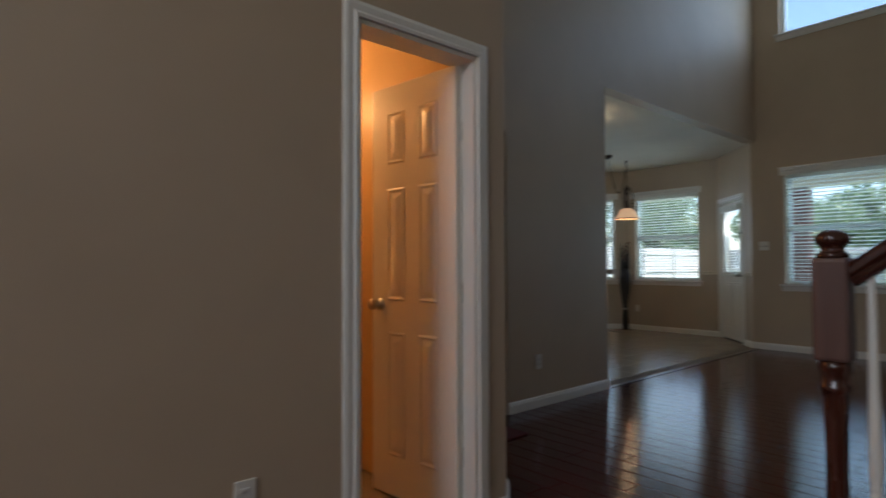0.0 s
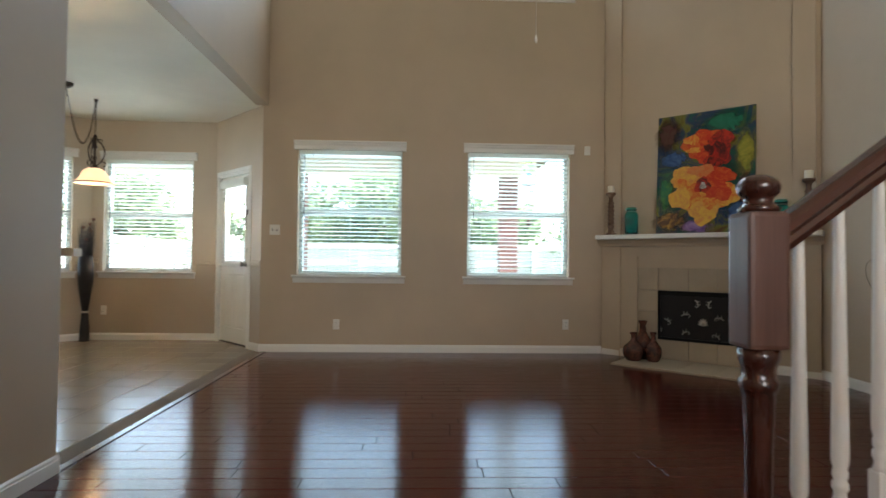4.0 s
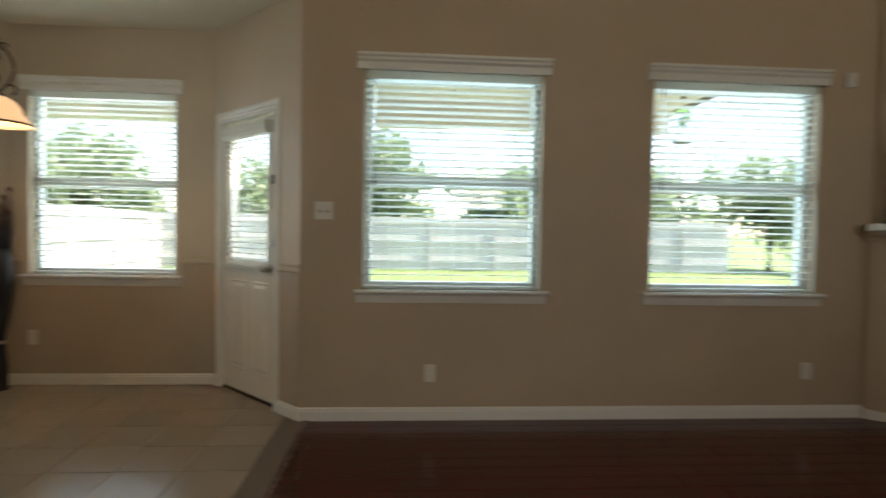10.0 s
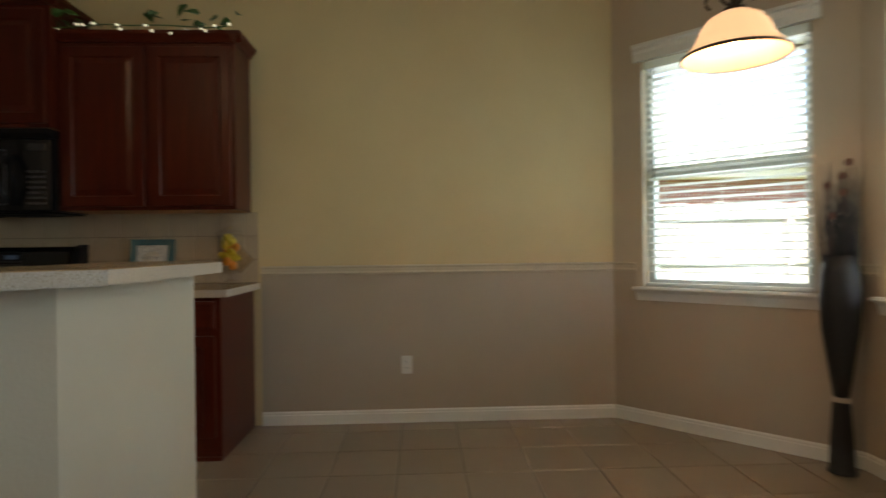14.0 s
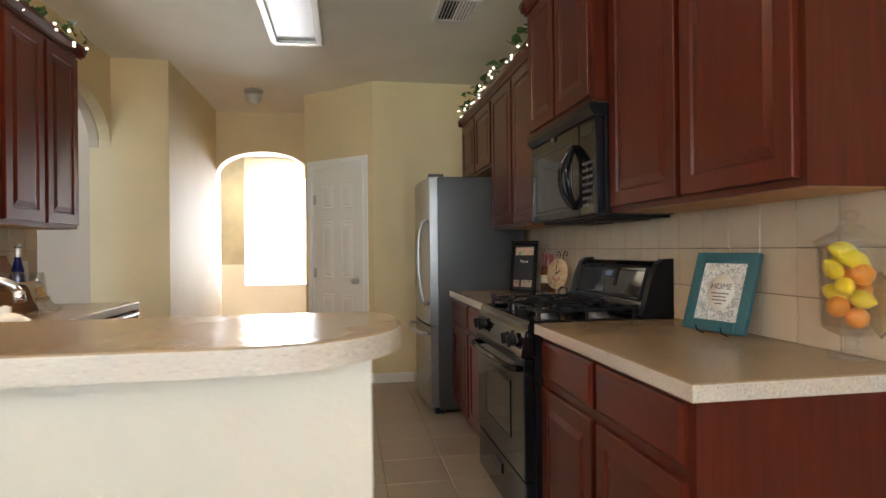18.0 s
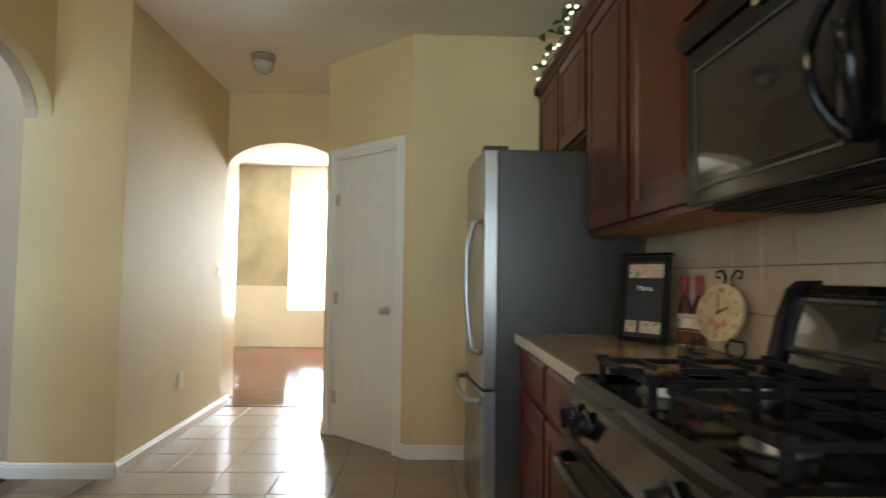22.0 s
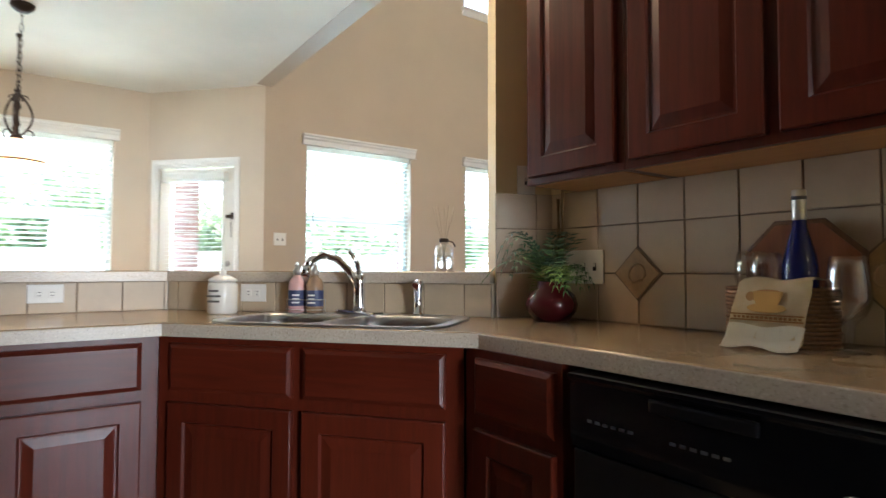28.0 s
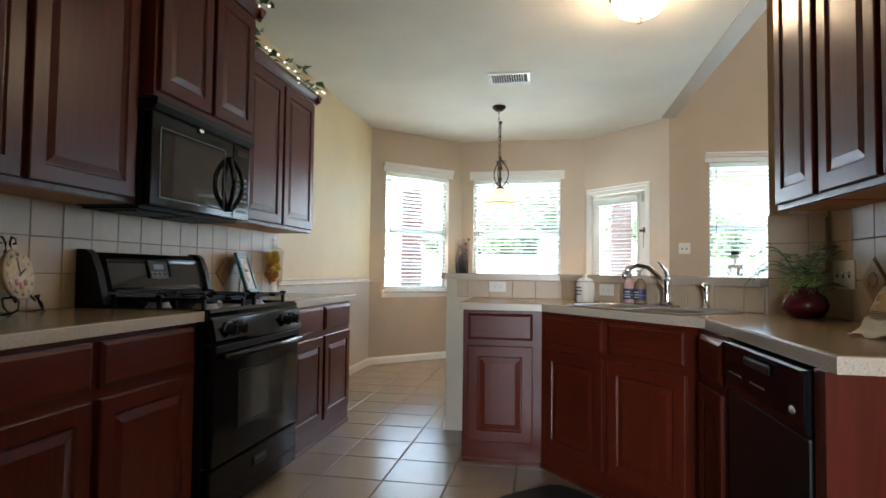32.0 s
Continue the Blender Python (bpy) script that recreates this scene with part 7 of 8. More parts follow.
def home_frame():
    m = pose(-3.375, -2.885, 0.914, 0, 0, 104) @ pose(0, 0, 0.012, -18, 0, 0)
    th = thing("picture_frame", "teal patterned picture frame with a printed oval motto", "picture frame", m)
    TEALF = material("teal_frame", (0.012, 0.085, 0.10), 0.35)
    bump(TEALF, noise_of(TEALF, coords(TEALF), 60, 2), 0.8, 0.006)
    w, h, f = 0.25, 0.28, 0.038
    for nm, a in (("frame_side", (-w / 2, -w / 2 + f, 0, h)), ("frame_side", (w / 2 - f, w / 2, 0, h)), ("frame_rail", (-w / 2 + f, w / 2 - f, 0, f)), ("frame_rail", (-w / 2 + f, w / 2 - f, h - f, h))):
        boxed(nm, th, TEALF, a[0], a[1], -0.012, 0.008, a[2], a[3], 0.004)
    PAPER = material("patterned_paper", (0.5, 0.47, 0.42), 0.6)
    base(PAPER, ramp(PAPER, noise_of(PAPER, coords(PAPER), 70, 3, 0.6, 1.5), [(0.42, (0.30, 0.28, 0.25)), (0.56, (0.62, 0.58, 0.52))]))
    boxed("print", th, PAPER, -w / 2 + f, w / 2 - f, -0.004, 0.004, f, h - f)
    bm = bmesh.new()
    lathe(bm, [(0.062, 0), (0.062, 0.001), (0, 0.001)], 32, pose(0, -0.0042, h / 2, 90, 0, 0) @ Matrix.Diagonal((0.88, 1, 1, 1)))
    part("oval", bm, material("cream_oval", (0.62, 0.56, 0.46), 0.6), th)
    lettering("HOME", 0.030, pose(0, -0.0056, h / 2 + 0.018, 90, 0, 0), TEXT_INK, th)
    for k, ww in enumerate((0.07, 0.055, 0.06, 0.03)):
        boxed("print_line", th, TEXT_INK, -ww / 2, ww / 2, -0.0058, -0.0052, h / 2 - 0.008 - k * 0.012, h / 2 - 0.004 - k * 0.012)
    bm = bmesh.new()
    for s in (-0.05, 0.05):
        tube(bm, [(s, -0.03, 0.012), (s, -0.018, -0.004), (s, 0.02, -0.008), (s, 0.08, -0.002), (s, 0.025, 0.14)], 0.0025, 6)
    tube(bm, [(-0.05, 0.05, -0.002), (0.05, 0.05, -0.002)], 0.0025, 6)
    part("easel", bm, BLACK_IRON, th, "black wire easel")


home_frame()


def menu_board():
    m = pose(-3.34, -4.89, 0.914, 0, 0, 125) @ pose(0, 0, 0, -7, 0, 0)
    th = thing("menu_board", "black framed kitchen menu chalkboard with small pictures", "chalkboard", m)
    w, h = 0.21, 0.345
    for nm, a in (("frame_side", (-w / 2, -w / 2 + 0.022, 0, h)), ("frame_side", (w / 2 - 0.022, w / 2, 0, h)), ("frame_rail", (-w / 2 + 0.022, w / 2 - 0.022, 0, 0.022)), ("frame_rail", (-w / 2 + 0.022, w / 2 - 0.022, h - 0.022, h))):
        boxed(nm, th, BLACK_SATIN, a[0], a[1], -0.014, 0.008, a[2], a[3], 0.003)
    boxed("ledge", th, BLACK_SATIN, -w / 2 - 0.006, w / 2 + 0.006, -0.022, 0.008, h, h + 0.012, 0.002)
    boxed("slate", th, material("slate", (0.02, 0.02, 0.022), 0.6), -w / 2 + 0.022, w / 2 - 0.022, -0.004, 0.004, 0.022, h - 0.022)
    FL = material("flower_print", (0.5, 0.45, 0.32), 0.5)
    base(FL, ramp(FL, noise_of(FL, coords(FL), 60, 3), [(0.38, (0.12, 0.20, 0.08)), (0.5, (0.55, 0.48, 0.34)), (0.6, (0.55, 0.16, 0.14)), (0.7, (0.6, 0.55, 0.42))]))
    for x0, x1, z0, z1 in ((-0.075, 0.078, 0.258, 0.312), (-0.078, -0.030, 0.038, 0.085), (-0.012, 0.08, 0.038, 0.085)):
        boxed("picture_tile", th, FL, x0, x1, -0.007, -0.004, z0, z1)
    lettering("Menu", 0.03, pose(0.0, -0.0048, 0.215, 90, 0, 0), PLASTIC_WHITE, th)


menu_board()


def oil_rack():
    th = thing("bottle_rack", "chrome wire rack holding two red-sealed bottles of infused oil", "bottle rack", pose(-3.48, -4.76, 0.914, 0, 0, 115))
    OIL = clear("amber_oil", (0.45, 0.13, 0.03), 0.02)
    SEAL = material("red_wax_seal", (0.22, 0.012, 0.02), 0.35)
    LABEL = material("cream_label", (0.62, 0.52, 0.36), 0.6)
    for x in (-0.032, 0.032):
        bt = part("bottle", turned([(0.0, 0.008), (0.026, 0.008), (0.027, 0.014), (0.027, 0.14), (0.018, 0.175), (0.0125, 0.195), (0.012, 0.22), (0, 0.22)], x, 0), OIL, th)
        part("seal", turned([(0.0135, 0.185), (0.0145, 0.20), (0.015, 0.262), (0.012, 0.268), (0, 0.268)], x, 0), SEAL, bt)
        part("label", turned([(0.0275, 0.07), (0.0278, 0.072), (0.0278, 0.12), (0.0275, 0.122)], x, 0), LABEL, bt)
    bm = bmesh.new()
    for z in (0.008, 0.06, 0.11):
        for x in (-0.032, 0.032):
            tube(bm, [(x + 0.031 * math.cos(a), 0.031 * math.sin(a), z) for a in [2 * math.pi * k / 16 for k in range(16)]], 0.0018, 5, True)
    tube(bm, [(0, 0, 0.005), (0, 0, 0.30)], 0.0025, 6)
    tube(bm, [(0.014 * math.cos(a), 0, 0.312 + 0.014 * math.sin(a)) for a in [2 * math.pi * k / 12 for k in range(12)]], 0.0022, 5, True)
    for x in (-0.062, 0.062):
        tube(bm, [(x, 0, 0.0), (x, 0, 0.11)], 0.002, 5)
    part("wire_frame", bm, CHROME, th)


oil_rack()


def scroll_clock():
    """Round clock on a scrolled iron stand, beside the range."""
    th = thing("easel_clock", "cream rose-painted clock on a scrolled black iron stand", "clock", pose(-3.42, -4.48, 0.914, 0, 0, 108) @ pose(0, 0, 0, -10, 0, 0))
    FACE = material("painted_clock_face", (0.50, 0.36, 0.18), 0.5)
    base(FACE, ramp(FACE, noise_of(FACE, coords(FACE), 16, 4), [(0.35, (0.42, 0.26, 0.11)), (0.5, (0.54, 0.40, 0.22)), (0.66, (0.42, 0.25, 0.12))]))
    r, cz = 0.095, 0.145
    bm = bmesh.new()
    lathe(bm, [(0, 0), (r, 0), (r, 0.010), (r - 0.004, 0.013), (0, 0.013)], 40, pose(0, 0, cz, 90, 0, 0))
    part("dial", bm, FACE, th)
    NUM = ("XII", "I", "II", "III", "IV", "V", "VI", "VII", "VIII", "IX", "X", "XI")
    for k, n in enumerate(NUM):
        a = radians(30 * k)
        lettering(n, 0.019, pose(0.074 * math.sin(a), -0.0136, cz + 0.074 * math.cos(a), 90, 0, 0) @ pose(0, 0, 0, 0, 0, -30 * k), TEXT_INK, th, "numeral")
    for nm, a, ln, wd in (("hour_hand", 62, 0.042, 0.006), ("minute_hand", -8, 0.062, 0.004)):
        bm = bmesh.new()
        box(bm, -wd / 2, wd / 2, -0.0165, -0.015, -0.008, ln)
        part(nm, bm, BLACK_SATIN, th, m=pose(0, 0, cz, 0, a, 0))
    ROSE = material("rose_paint", (0.45, 0.18, 0.14), 0.6)
    for x, z in ((-0.025, -0.03), (0.0, -0.042), (0.028, -0.032)):
        bm = bmesh.new()
        lathe(bm, [(0.013, 0), (0.013, 0.0006), (0, 0.0008)], 12, pose(x, -0.0131, cz + z, 90, 0, 0))
        part("rose", bm, ROSE, th)
    bm = bmesh.new()
    for s in (-1, 1):
        tube(bm, [(s * 0.02, 0.012, cz + r - 0.01), (s * 0.012, 0.012, cz + r + 0.025), (s * 0.028, 0.012, cz + r + 0.05), (s * 0.05, 0.012, cz + r + 0.045), (s * 0.05, 0.012, cz + r + 0.025), (s * 0.036, 0.012, cz + r + 0.025)], 0.004, 6)
        tube(bm, [(s * 0.10, 0.0, 0.06), (s * 0.118, -0.01, 0.03), (s * 0.105, -0.02, 0.0), (s * 0.075, -0.03, 0.012), (s * 0.06, -0.03, 0.04), (s * 0.075, -0.028, 0.06), (s * 0.10, 0.0, 0.06)], 0.004, 6)
        tube(bm, [(s * 0.06, -0.02, 0.04), (s * 0.05, 0.012, 0.10), (s * 0.02, 0.014, cz + r)], 0.004, 6)
        tube(bm, [(s * 0.105, -0.02, 0.004), (s * 0.06, 0.05, 0.004)], 0.004, 6)
    part("iron_stand", bm, BLACK_IRON, th)


scroll_clock()

PLACE[0] = ANGLED
# ---- things on the angled counter ----
def fern_pot():
    th = thing("potted_fern", "artificial fern in a round glossy burgundy pot", "potted plant", pose(-0.43, -3.90, 0.914))
    POT = material("burgundy_glaze", (0.075, 0.006, 0.010), 0.12)
    part("pot", turned([(0, 0), (0.045, 0.0), (0.06, 0.008), (0.082, 0.035), (0.086, 0.06), (0.075, 0.09), (0.05, 0.108), (0.046, 0.125), (0.052, 0.132), (0.044, 0.13), (0.04, 0.11), (0, 0.105)], 0, 0, 32), POT, th)
    FERN = material("fern_green", (0.05, 0.13, 0.035), 0.55)
    base(FERN, ramp(FERN, random_of(FERN), [(0, (0.025, 0.07, 0.035)), (0.6, (0.06, 0.14, 0.04)), (1, (0.20, 0.30, 0.06))]))
    rnd = random.Random(11)
    for k in range(26):
        a = rnd.uniform(0, 6.28)
        ln = rnd.uniform(0.14, 0.24)
        lift = rnd.uniform(0.04, 0.22)
        bm = bmesh.new()
        prev = None
        pts = []
        for j in range(13):
            u = j / 12
            pts.append(Vector((math.cos(a) * ln * u, math.sin(a) * ln * u, 0.12 + lift * math.sin(u * 2.2) - 0.07 * u * u)))
        tube(bm, pts, 0.0016, 4, taper=0.0007)
        side = Vector((-math.sin(a), math.cos(a), 0))
        for j in range(2, 13):
            w = 0.038 * math.sin(min(1, (13 - j) / 8) * 1.5) + 0.004
            for s in (-1, 1):
                p = pts[j]
                d = (pts[j] - pts[j - 1]).normalized()
                tip = p + side * s * w + d * 0.018 + Vector((0, 0, -0.006))
                bm.faces.new([bm.verts.new(v) for v in (p, p + d * 0.008 + side * s * w * 0.5, tip, p - d * 0.004 + side * s * w * 0.5)])
        part("frond", bm, FERN, th)


fern_pot()


def soap(x, col, lab, turn):
    th = thing("soap_bottle", lab, "soap bottle", SM @ pose(x, 0.43, 0.0065, 0, 0, turn), "soap bottles by the sink")
    PL = material("soap_" + lab.split()[0], col, 0.25)
    nodes_of(PL)[3].inputs["Transmission Weight"].default_value = 0.35
    part("bottle", turned([(0, 0), (0.03, 0), (0.033, 0.006), (0.033, 0.10), (0.026, 0.125), (0.014, 0.135), (0.014, 0.142), (0, 0.142)]), PL, th)
    part("label", turned([(0.0334, 0.025), (0.0337, 0.027), (0.0337, 0.083), (0.0334, 0.085)]), material("navy_label", (0.03, 0.04, 0.10), 0.5), th)
    for k, ww in enumerate((0.03, 0.022, 0.026)):
        boxed("print_line", th, PLASTIC_WHITE, -ww / 2, ww / 2, -0.0345, -0.030, 0.036 + k * 0.014, 0.041 + k * 0.014)
    part("collar", turned([(0.016, 0.142), (0.016, 0.162), (0.010, 0.165), (0.006, 0.185), (0, 0.185)], 0, 0, 16), NICKEL, th)
    bm = bmesh.new()
    tube(bm, [(0, 0.008, 0.186), (0, -0.028, 0.184), (0, -0.034, 0.178)], 0.005, 8)
    part("pump", bm, NICKEL, th)


soap(0.11, (0.85, 0.50, 0.47), "pink pump bottle of hand soap by the sink", 20)
soap(0.185, (0.42, 0.27, 0.17), "amber pump bottle of hand soap by the sink", 5)
bm = bmesh.new()
rk = thing("soap_rack", "thin wire caddy round the soap bottles", "soap caddy", SM @ pose(0.1475, 0.43, 0.0065))
for z in (0.012, 0.05):
    tube(bm, [(0.082 * math.cos(a), 0.04 * math.sin(a), z) for a in [2 * math.pi * k / 24 for k in range(24)]], 0.0016, 5, True)
for s in (-1, 1):
    tube(bm, [(s * 0.082, 0, 0.0), (s * 0.082, 0, 0.05)], 0.0016, 5)
part("wire", bm, NICKEL, rk)
cn = thing("canister", "white ceramic canister with a lid and printed label", "canister", SM @ pose(-0.17, 0.36, 0.0))
CER = material("white_ceramic", (0.72, 0.69, 0.62), 0.2)
part("jar", turned([(0, 0), (0.05, 0), (0.055, 0.006), (0.055, 0.11), (0.048, 0.122), (0, 0.122)]), CER, cn)
part("lid", turned([(0.052, 0.123), (0.054, 0.13), (0.03, 0.145), (0.012, 0.15), (0.014, 0.165), (0, 0.17)]), CER, cn)
for k, ww in enumerate((0.05, 0.06, 0.04)):
    boxed("print_line", cn, TEXT_INK, -ww / 2, ww / 2, -0.0555, -0.052, 0.045 + k * 0.02, 0.053 + k * 0.02)
rd = thing("reed_diffuser", "square-shouldered glass reed diffuser with pale reeds on the bar ledge", "reed diffuser", pose(-0.562, -3.468, 1.078))
part("bottle", turned([(0, 0), (0.034, 0), (0.036, 0.005), (0.036, 0.088), (0.032, 0.098), (0.017, 0.103), (0.015, 0.122), (0.012, 0.122), (0.014, 0.102), (0.030, 0.094), (0.033, 0.086), (0.033, 0.008), (0, 0.006)]), GLASSWARE, rd)
part("scent_oil", turned([(0, 0.008), (0.0322, 0.009), (0.0322, 0.058), (0, 0.058)]), clear("pale_scent_oil", (0.90, 0.93, 0.90), 0.05, 1.2), rd)
part("collar", turned([(0.018, 0.112), (0.019, 0.118), (0.018, 0.126)]), BRONZE, rd)
PALE_REED = material("pale_reed", (0.42, 0.33, 0.24), 0.7)
for k in range(7):
    a = k * 0.9
    bm = bmesh.new()
    tube(bm, [(0.0, 0.0, 0.02), (0.009 * math.cos(a), 0.009 * math.sin(a), 0.122), (0.045 * math.cos(a), 0.045 * math.sin(a), 0.25)], 0.0012, 5)
    part("reed", bm, PALE_REED, rd)
tg = bmesh.new()
tube(tg, [(0.018, 0, 0.118), (0.035, -0.01, 0.112), (0.045, -0.012, 0.095)], 0.003, 6)
part("ribbon", tg, BRONZE, rd)


def basket_set():
    th = thing("wicker_basket", "oval woven wicker basket holding glasses and a wine bottle", "basket", pose(-0.41, -4.605, 0.914))
    WICK = wood("woven_wicker", (0.12, 0.05, 0.02), (0.30, 0.15, 0.06), 0.6, "x", 14.0)
    rings = bmesh.new()
    for z in [0.004 + 0.0095 * k for k in range(14)]:
        pts = [((0.085 + 0.003 * ((k + int(z * 1000)) % 2)) * math.cos(2 * math.pi * k / 24), (0.115 + 0.003 * ((k + int(z * 1000)) % 2)) * math.sin(2 * math.pi * k / 24), z) for k in range(24)]
        tube(rings, pts, 0.0048, 5, True)
    part("weave", rings, WICK, th)
    bm = bmesh.new()
    lathe(bm, [(0, 0.003), (0.08, 0.003), (0.08, 0.008), (0, 0.008)], 16, Matrix.Diagonal((1, 1.3, 1, 1)))
    part("bottom", bm, WICK, th)
    ld = thing("wicker_tray", "octagonal wooden basket lid standing against the tiles", "tray", pose(-0.314, -4.615, 0.914, 0, 0, 0) @ pose(0, 0, 0.158, 0, 83, 0))
    bm = bmesh.new()
    prism(bm, [(0.135 * math.cos(math.pi / 8 + k * math.pi / 4), 0.135 * math.sin(math.pi / 8 + k * math.pi / 4)) for k in range(8)], -0.006, 0.006)
    part("tray_base", bm, wood("honey_wood", (0.19, 0.055, 0.02), (0.36, 0.13, 0.045), 0.4, "x", 5.0), ld)
    bm = bmesh.new()
    tube(bm, [(0.138 * math.cos(math.pi / 8 + k * math.pi / 4), 0.138 * math.sin(math.pi / 8 + k * math.pi / 4), 0.004) for k in range(8)], 0.009, 6, True)
    part("tray_rim", bm, WICK, ld)
    BLUE = material("cobalt_glass", (0.012, 0.02, 0.16), 0.06)
    nodes_of(BLUE)[3].inputs["Transmission Weight"].default_value = 0.25
    bt = thing("wine_bottle", "cobalt blue wine bottle with a silver foil top", "bottle", pose(-0.40, -4.645, 0.925) @ Matrix.Diagonal((1, 1, 1.07, 1)))
    part("bottle", turned([(0, 0), (0.034, 0), (0.037, 0.006), (0.037, 0.15), (0.033, 0.18), (0.016, 0.24), (0.0135, 0.27), (0.0135, 0.30), (0, 0.30)], 0, 0, 28), BLUE, bt)
    part("cap_ring", turned([(0.0152, 0.300), (0.0158, 0.302), (0.0158, 0.306), (0.0152, 0.308)]), PLASTIC_GREY, bt)
    part("foil", turned([(0.0145, 0.255), (0.015, 0.262), (0.015, 0.318), (0.013, 0.322), (0, 0.322)]), material("silver_foil", (0.6, 0.58, 0.52), 0.3, 0.8), bt)

    def wine_glass(x, y, z, h=0.20):
        g = thing("wine_glass", "clear stemmed wine glass", "wine glass", pose(x, y, z), "wine glasses")
        k = h / 0.2
        bm = bmesh.new()
        lathe(bm, [(0, 0.0), (0.034, 0.0), (0.034, 0.002), (0.008, 0.008), (0.004, 0.02), (0.004, 0.085 * k), (0.012, 0.094 * k), (0.030, 0.112 * k), (0.037, 0.14 * k), (0.036, 0.17 * k), (0.030, 0.2 * k), (0.0285, 0.2 * k), (0.0345, 0.17 * k), (0.0355, 0.14 * k), (0.0285, 0.114 * k), (0.008, 0.1 * k), (0, 0.099 * k)], 28, cap=False)
        part("goblet", bm, GLASSWARE, g)

    def goblet(x, y, z):
        """A tall tulip beer glass on a short thick stem."""
        g = thing("stemmed_glass", "clear tulip glass with a short thick stem beside the basket", "glass", pose(x, y, z), "wine glasses")
        bm = bmesh.new()
        lathe(bm, [(0, 0), (0.036, 0), (0.037, 0.003), (0.014, 0.010), (0.010, 0.018), (0.010, 0.050), (0.014, 0.060), (0.030, 0.076), (0.041, 0.105), (0.042, 0.135), (0.036, 0.175), (0.033, 0.20), (0.0315, 0.20), (0.0345, 0.174), (0.0402, 0.135), (0.0392, 0.106), (0.028, 0.080), (0.008, 0.068), (0, 0.067)], 30, cap=False)
        part("bowl", bm, GLASSWARE, g)

    goblet(-0.44, -4.752, 0.914)
    wine_glass(-0.40, -4.535, 0.925, 0.205)
    wine_glass(-0.43, -4.585, 0.925, 0.2)
    tw = thing("tea_towel", "cream tea towel printed with a coffee cup, draped on the basket", "towel", pose(-0.41, -4.625, 0.914) @ Matrix.Diagonal((0.9, 0.92, 1, 1)))
    CLOTH = material("cream_cloth", (0.66, 0.54, 0.34), 0.85)
    cz = coords(CLOTH)
    base(CLOTH, mix(CLOTH, 0.3, (0.66, 0.55, 0.36), ramp(CLOTH, noise_of(CLOTH, cz, 20, 4), [(0.35, (0.5, 0.33, 0.12)), (0.65, (0.72, 0.62, 0.44))])))
    bump(CLOTH, noise_of(CLOTH, cz, 300, 2), 0.4, 0.002)

    def drape(name, y0, y1, pts, mat):
        bm = bmesh.new()
        nn = 10
        grid = [[bm.verts.new((x + 0.006 * math.sin(j * 1.3 + i * 0.5), y0 + (y1 - y0) * j / nn + 0.004 * math.sin(i * 1.7), z + 0.004 * math.sin(j * 0.9 + i))) for j in range(nn + 1)] for i, (x, z) in enumerate(pts)]
        for r0, r1 in zip(grid, grid[1:]):
            for j in range(nn):
                bm.faces.new((r0[j], r0[j + 1], r1[j + 1], r1[j])).smooth = True
        bmesh.ops.solidify(bm, geom=bm.faces[:], thickness=0.004)
        return part(name, bm, mat, tw)

    path = [(0.02, 0.145), (-0.05, 0.152), (-0.09, 0.146), (-0.107, 0.12), (-0.118, 0.085), (-0.13, 0.05), (-0.148, 0.02), (-0.17, 0.008)]
    drape("cloth", -0.085, 0.085, path, CLOTH)
    WHITE = material("white_cloth_hem", (0.72, 0.68, 0.58), 0.9)
    drape("hem", -0.09, 0.085, [(-0.140, 0.050), (-0.155, 0.022), (-0.185, 0.008), (-0.20, 0.006)], WHITE)
    BRN = material("brown_print", (0.30, 0.15, 0.04), 0.8)
    INK = material("ochre_print", (0.42, 0.24, 0.06), 0.8)
    for k, z in enumerate((0.060, 0.072)):
        boxed("print_stripe", tw, BRN, -0.1345 + k * 0.003, -0.129 + k * 0.003, -0.082, 0.082, z - 0.001, z + 0.002)
    bm = bmesh.new()
    for k in range(15):
        box(bm, -0.1325, -0.1285, -0.078 + k * 0.0105, -0.072 + k * 0.0105, 0.0635, 0.0690)
    part("print_border", bm, BRN, tw)

    def inked(name, outline, z, mat, y=0.0):
        bm = bmesh.new()
        prism(bm, outline, 0.0, 0.0012)
        part(name, bm, mat, tw, m=pose(-0.1265 + (z - 0.085) * 0.36, y, z, 0, -72, 0))

    def ring(rx, ry, cx=0.0, cy=0.0, n=20):
        return [(cx + rx * math.cos(2 * math.pi * k / n), cy + ry * math.sin(2 * math.pi * k / n)) for k in range(n)]

    inked("saucer_print", ring(0.011, 0.045), 0.087, INK)
    inked("cup_print", [(-0.018, -0.022), (-0.004, -0.030), (0.016, -0.034), (0.016, 0.034), (-0.004, 0.030), (-0.018, 0.022)], 0.108, INK)
    inked("cup_print", ring(0.006, 0.029), 0.122, BRN)
    inked("cup_handle_print", ring(0.011, 0.011), 0.112, BRN, 0.040)


basket_set()
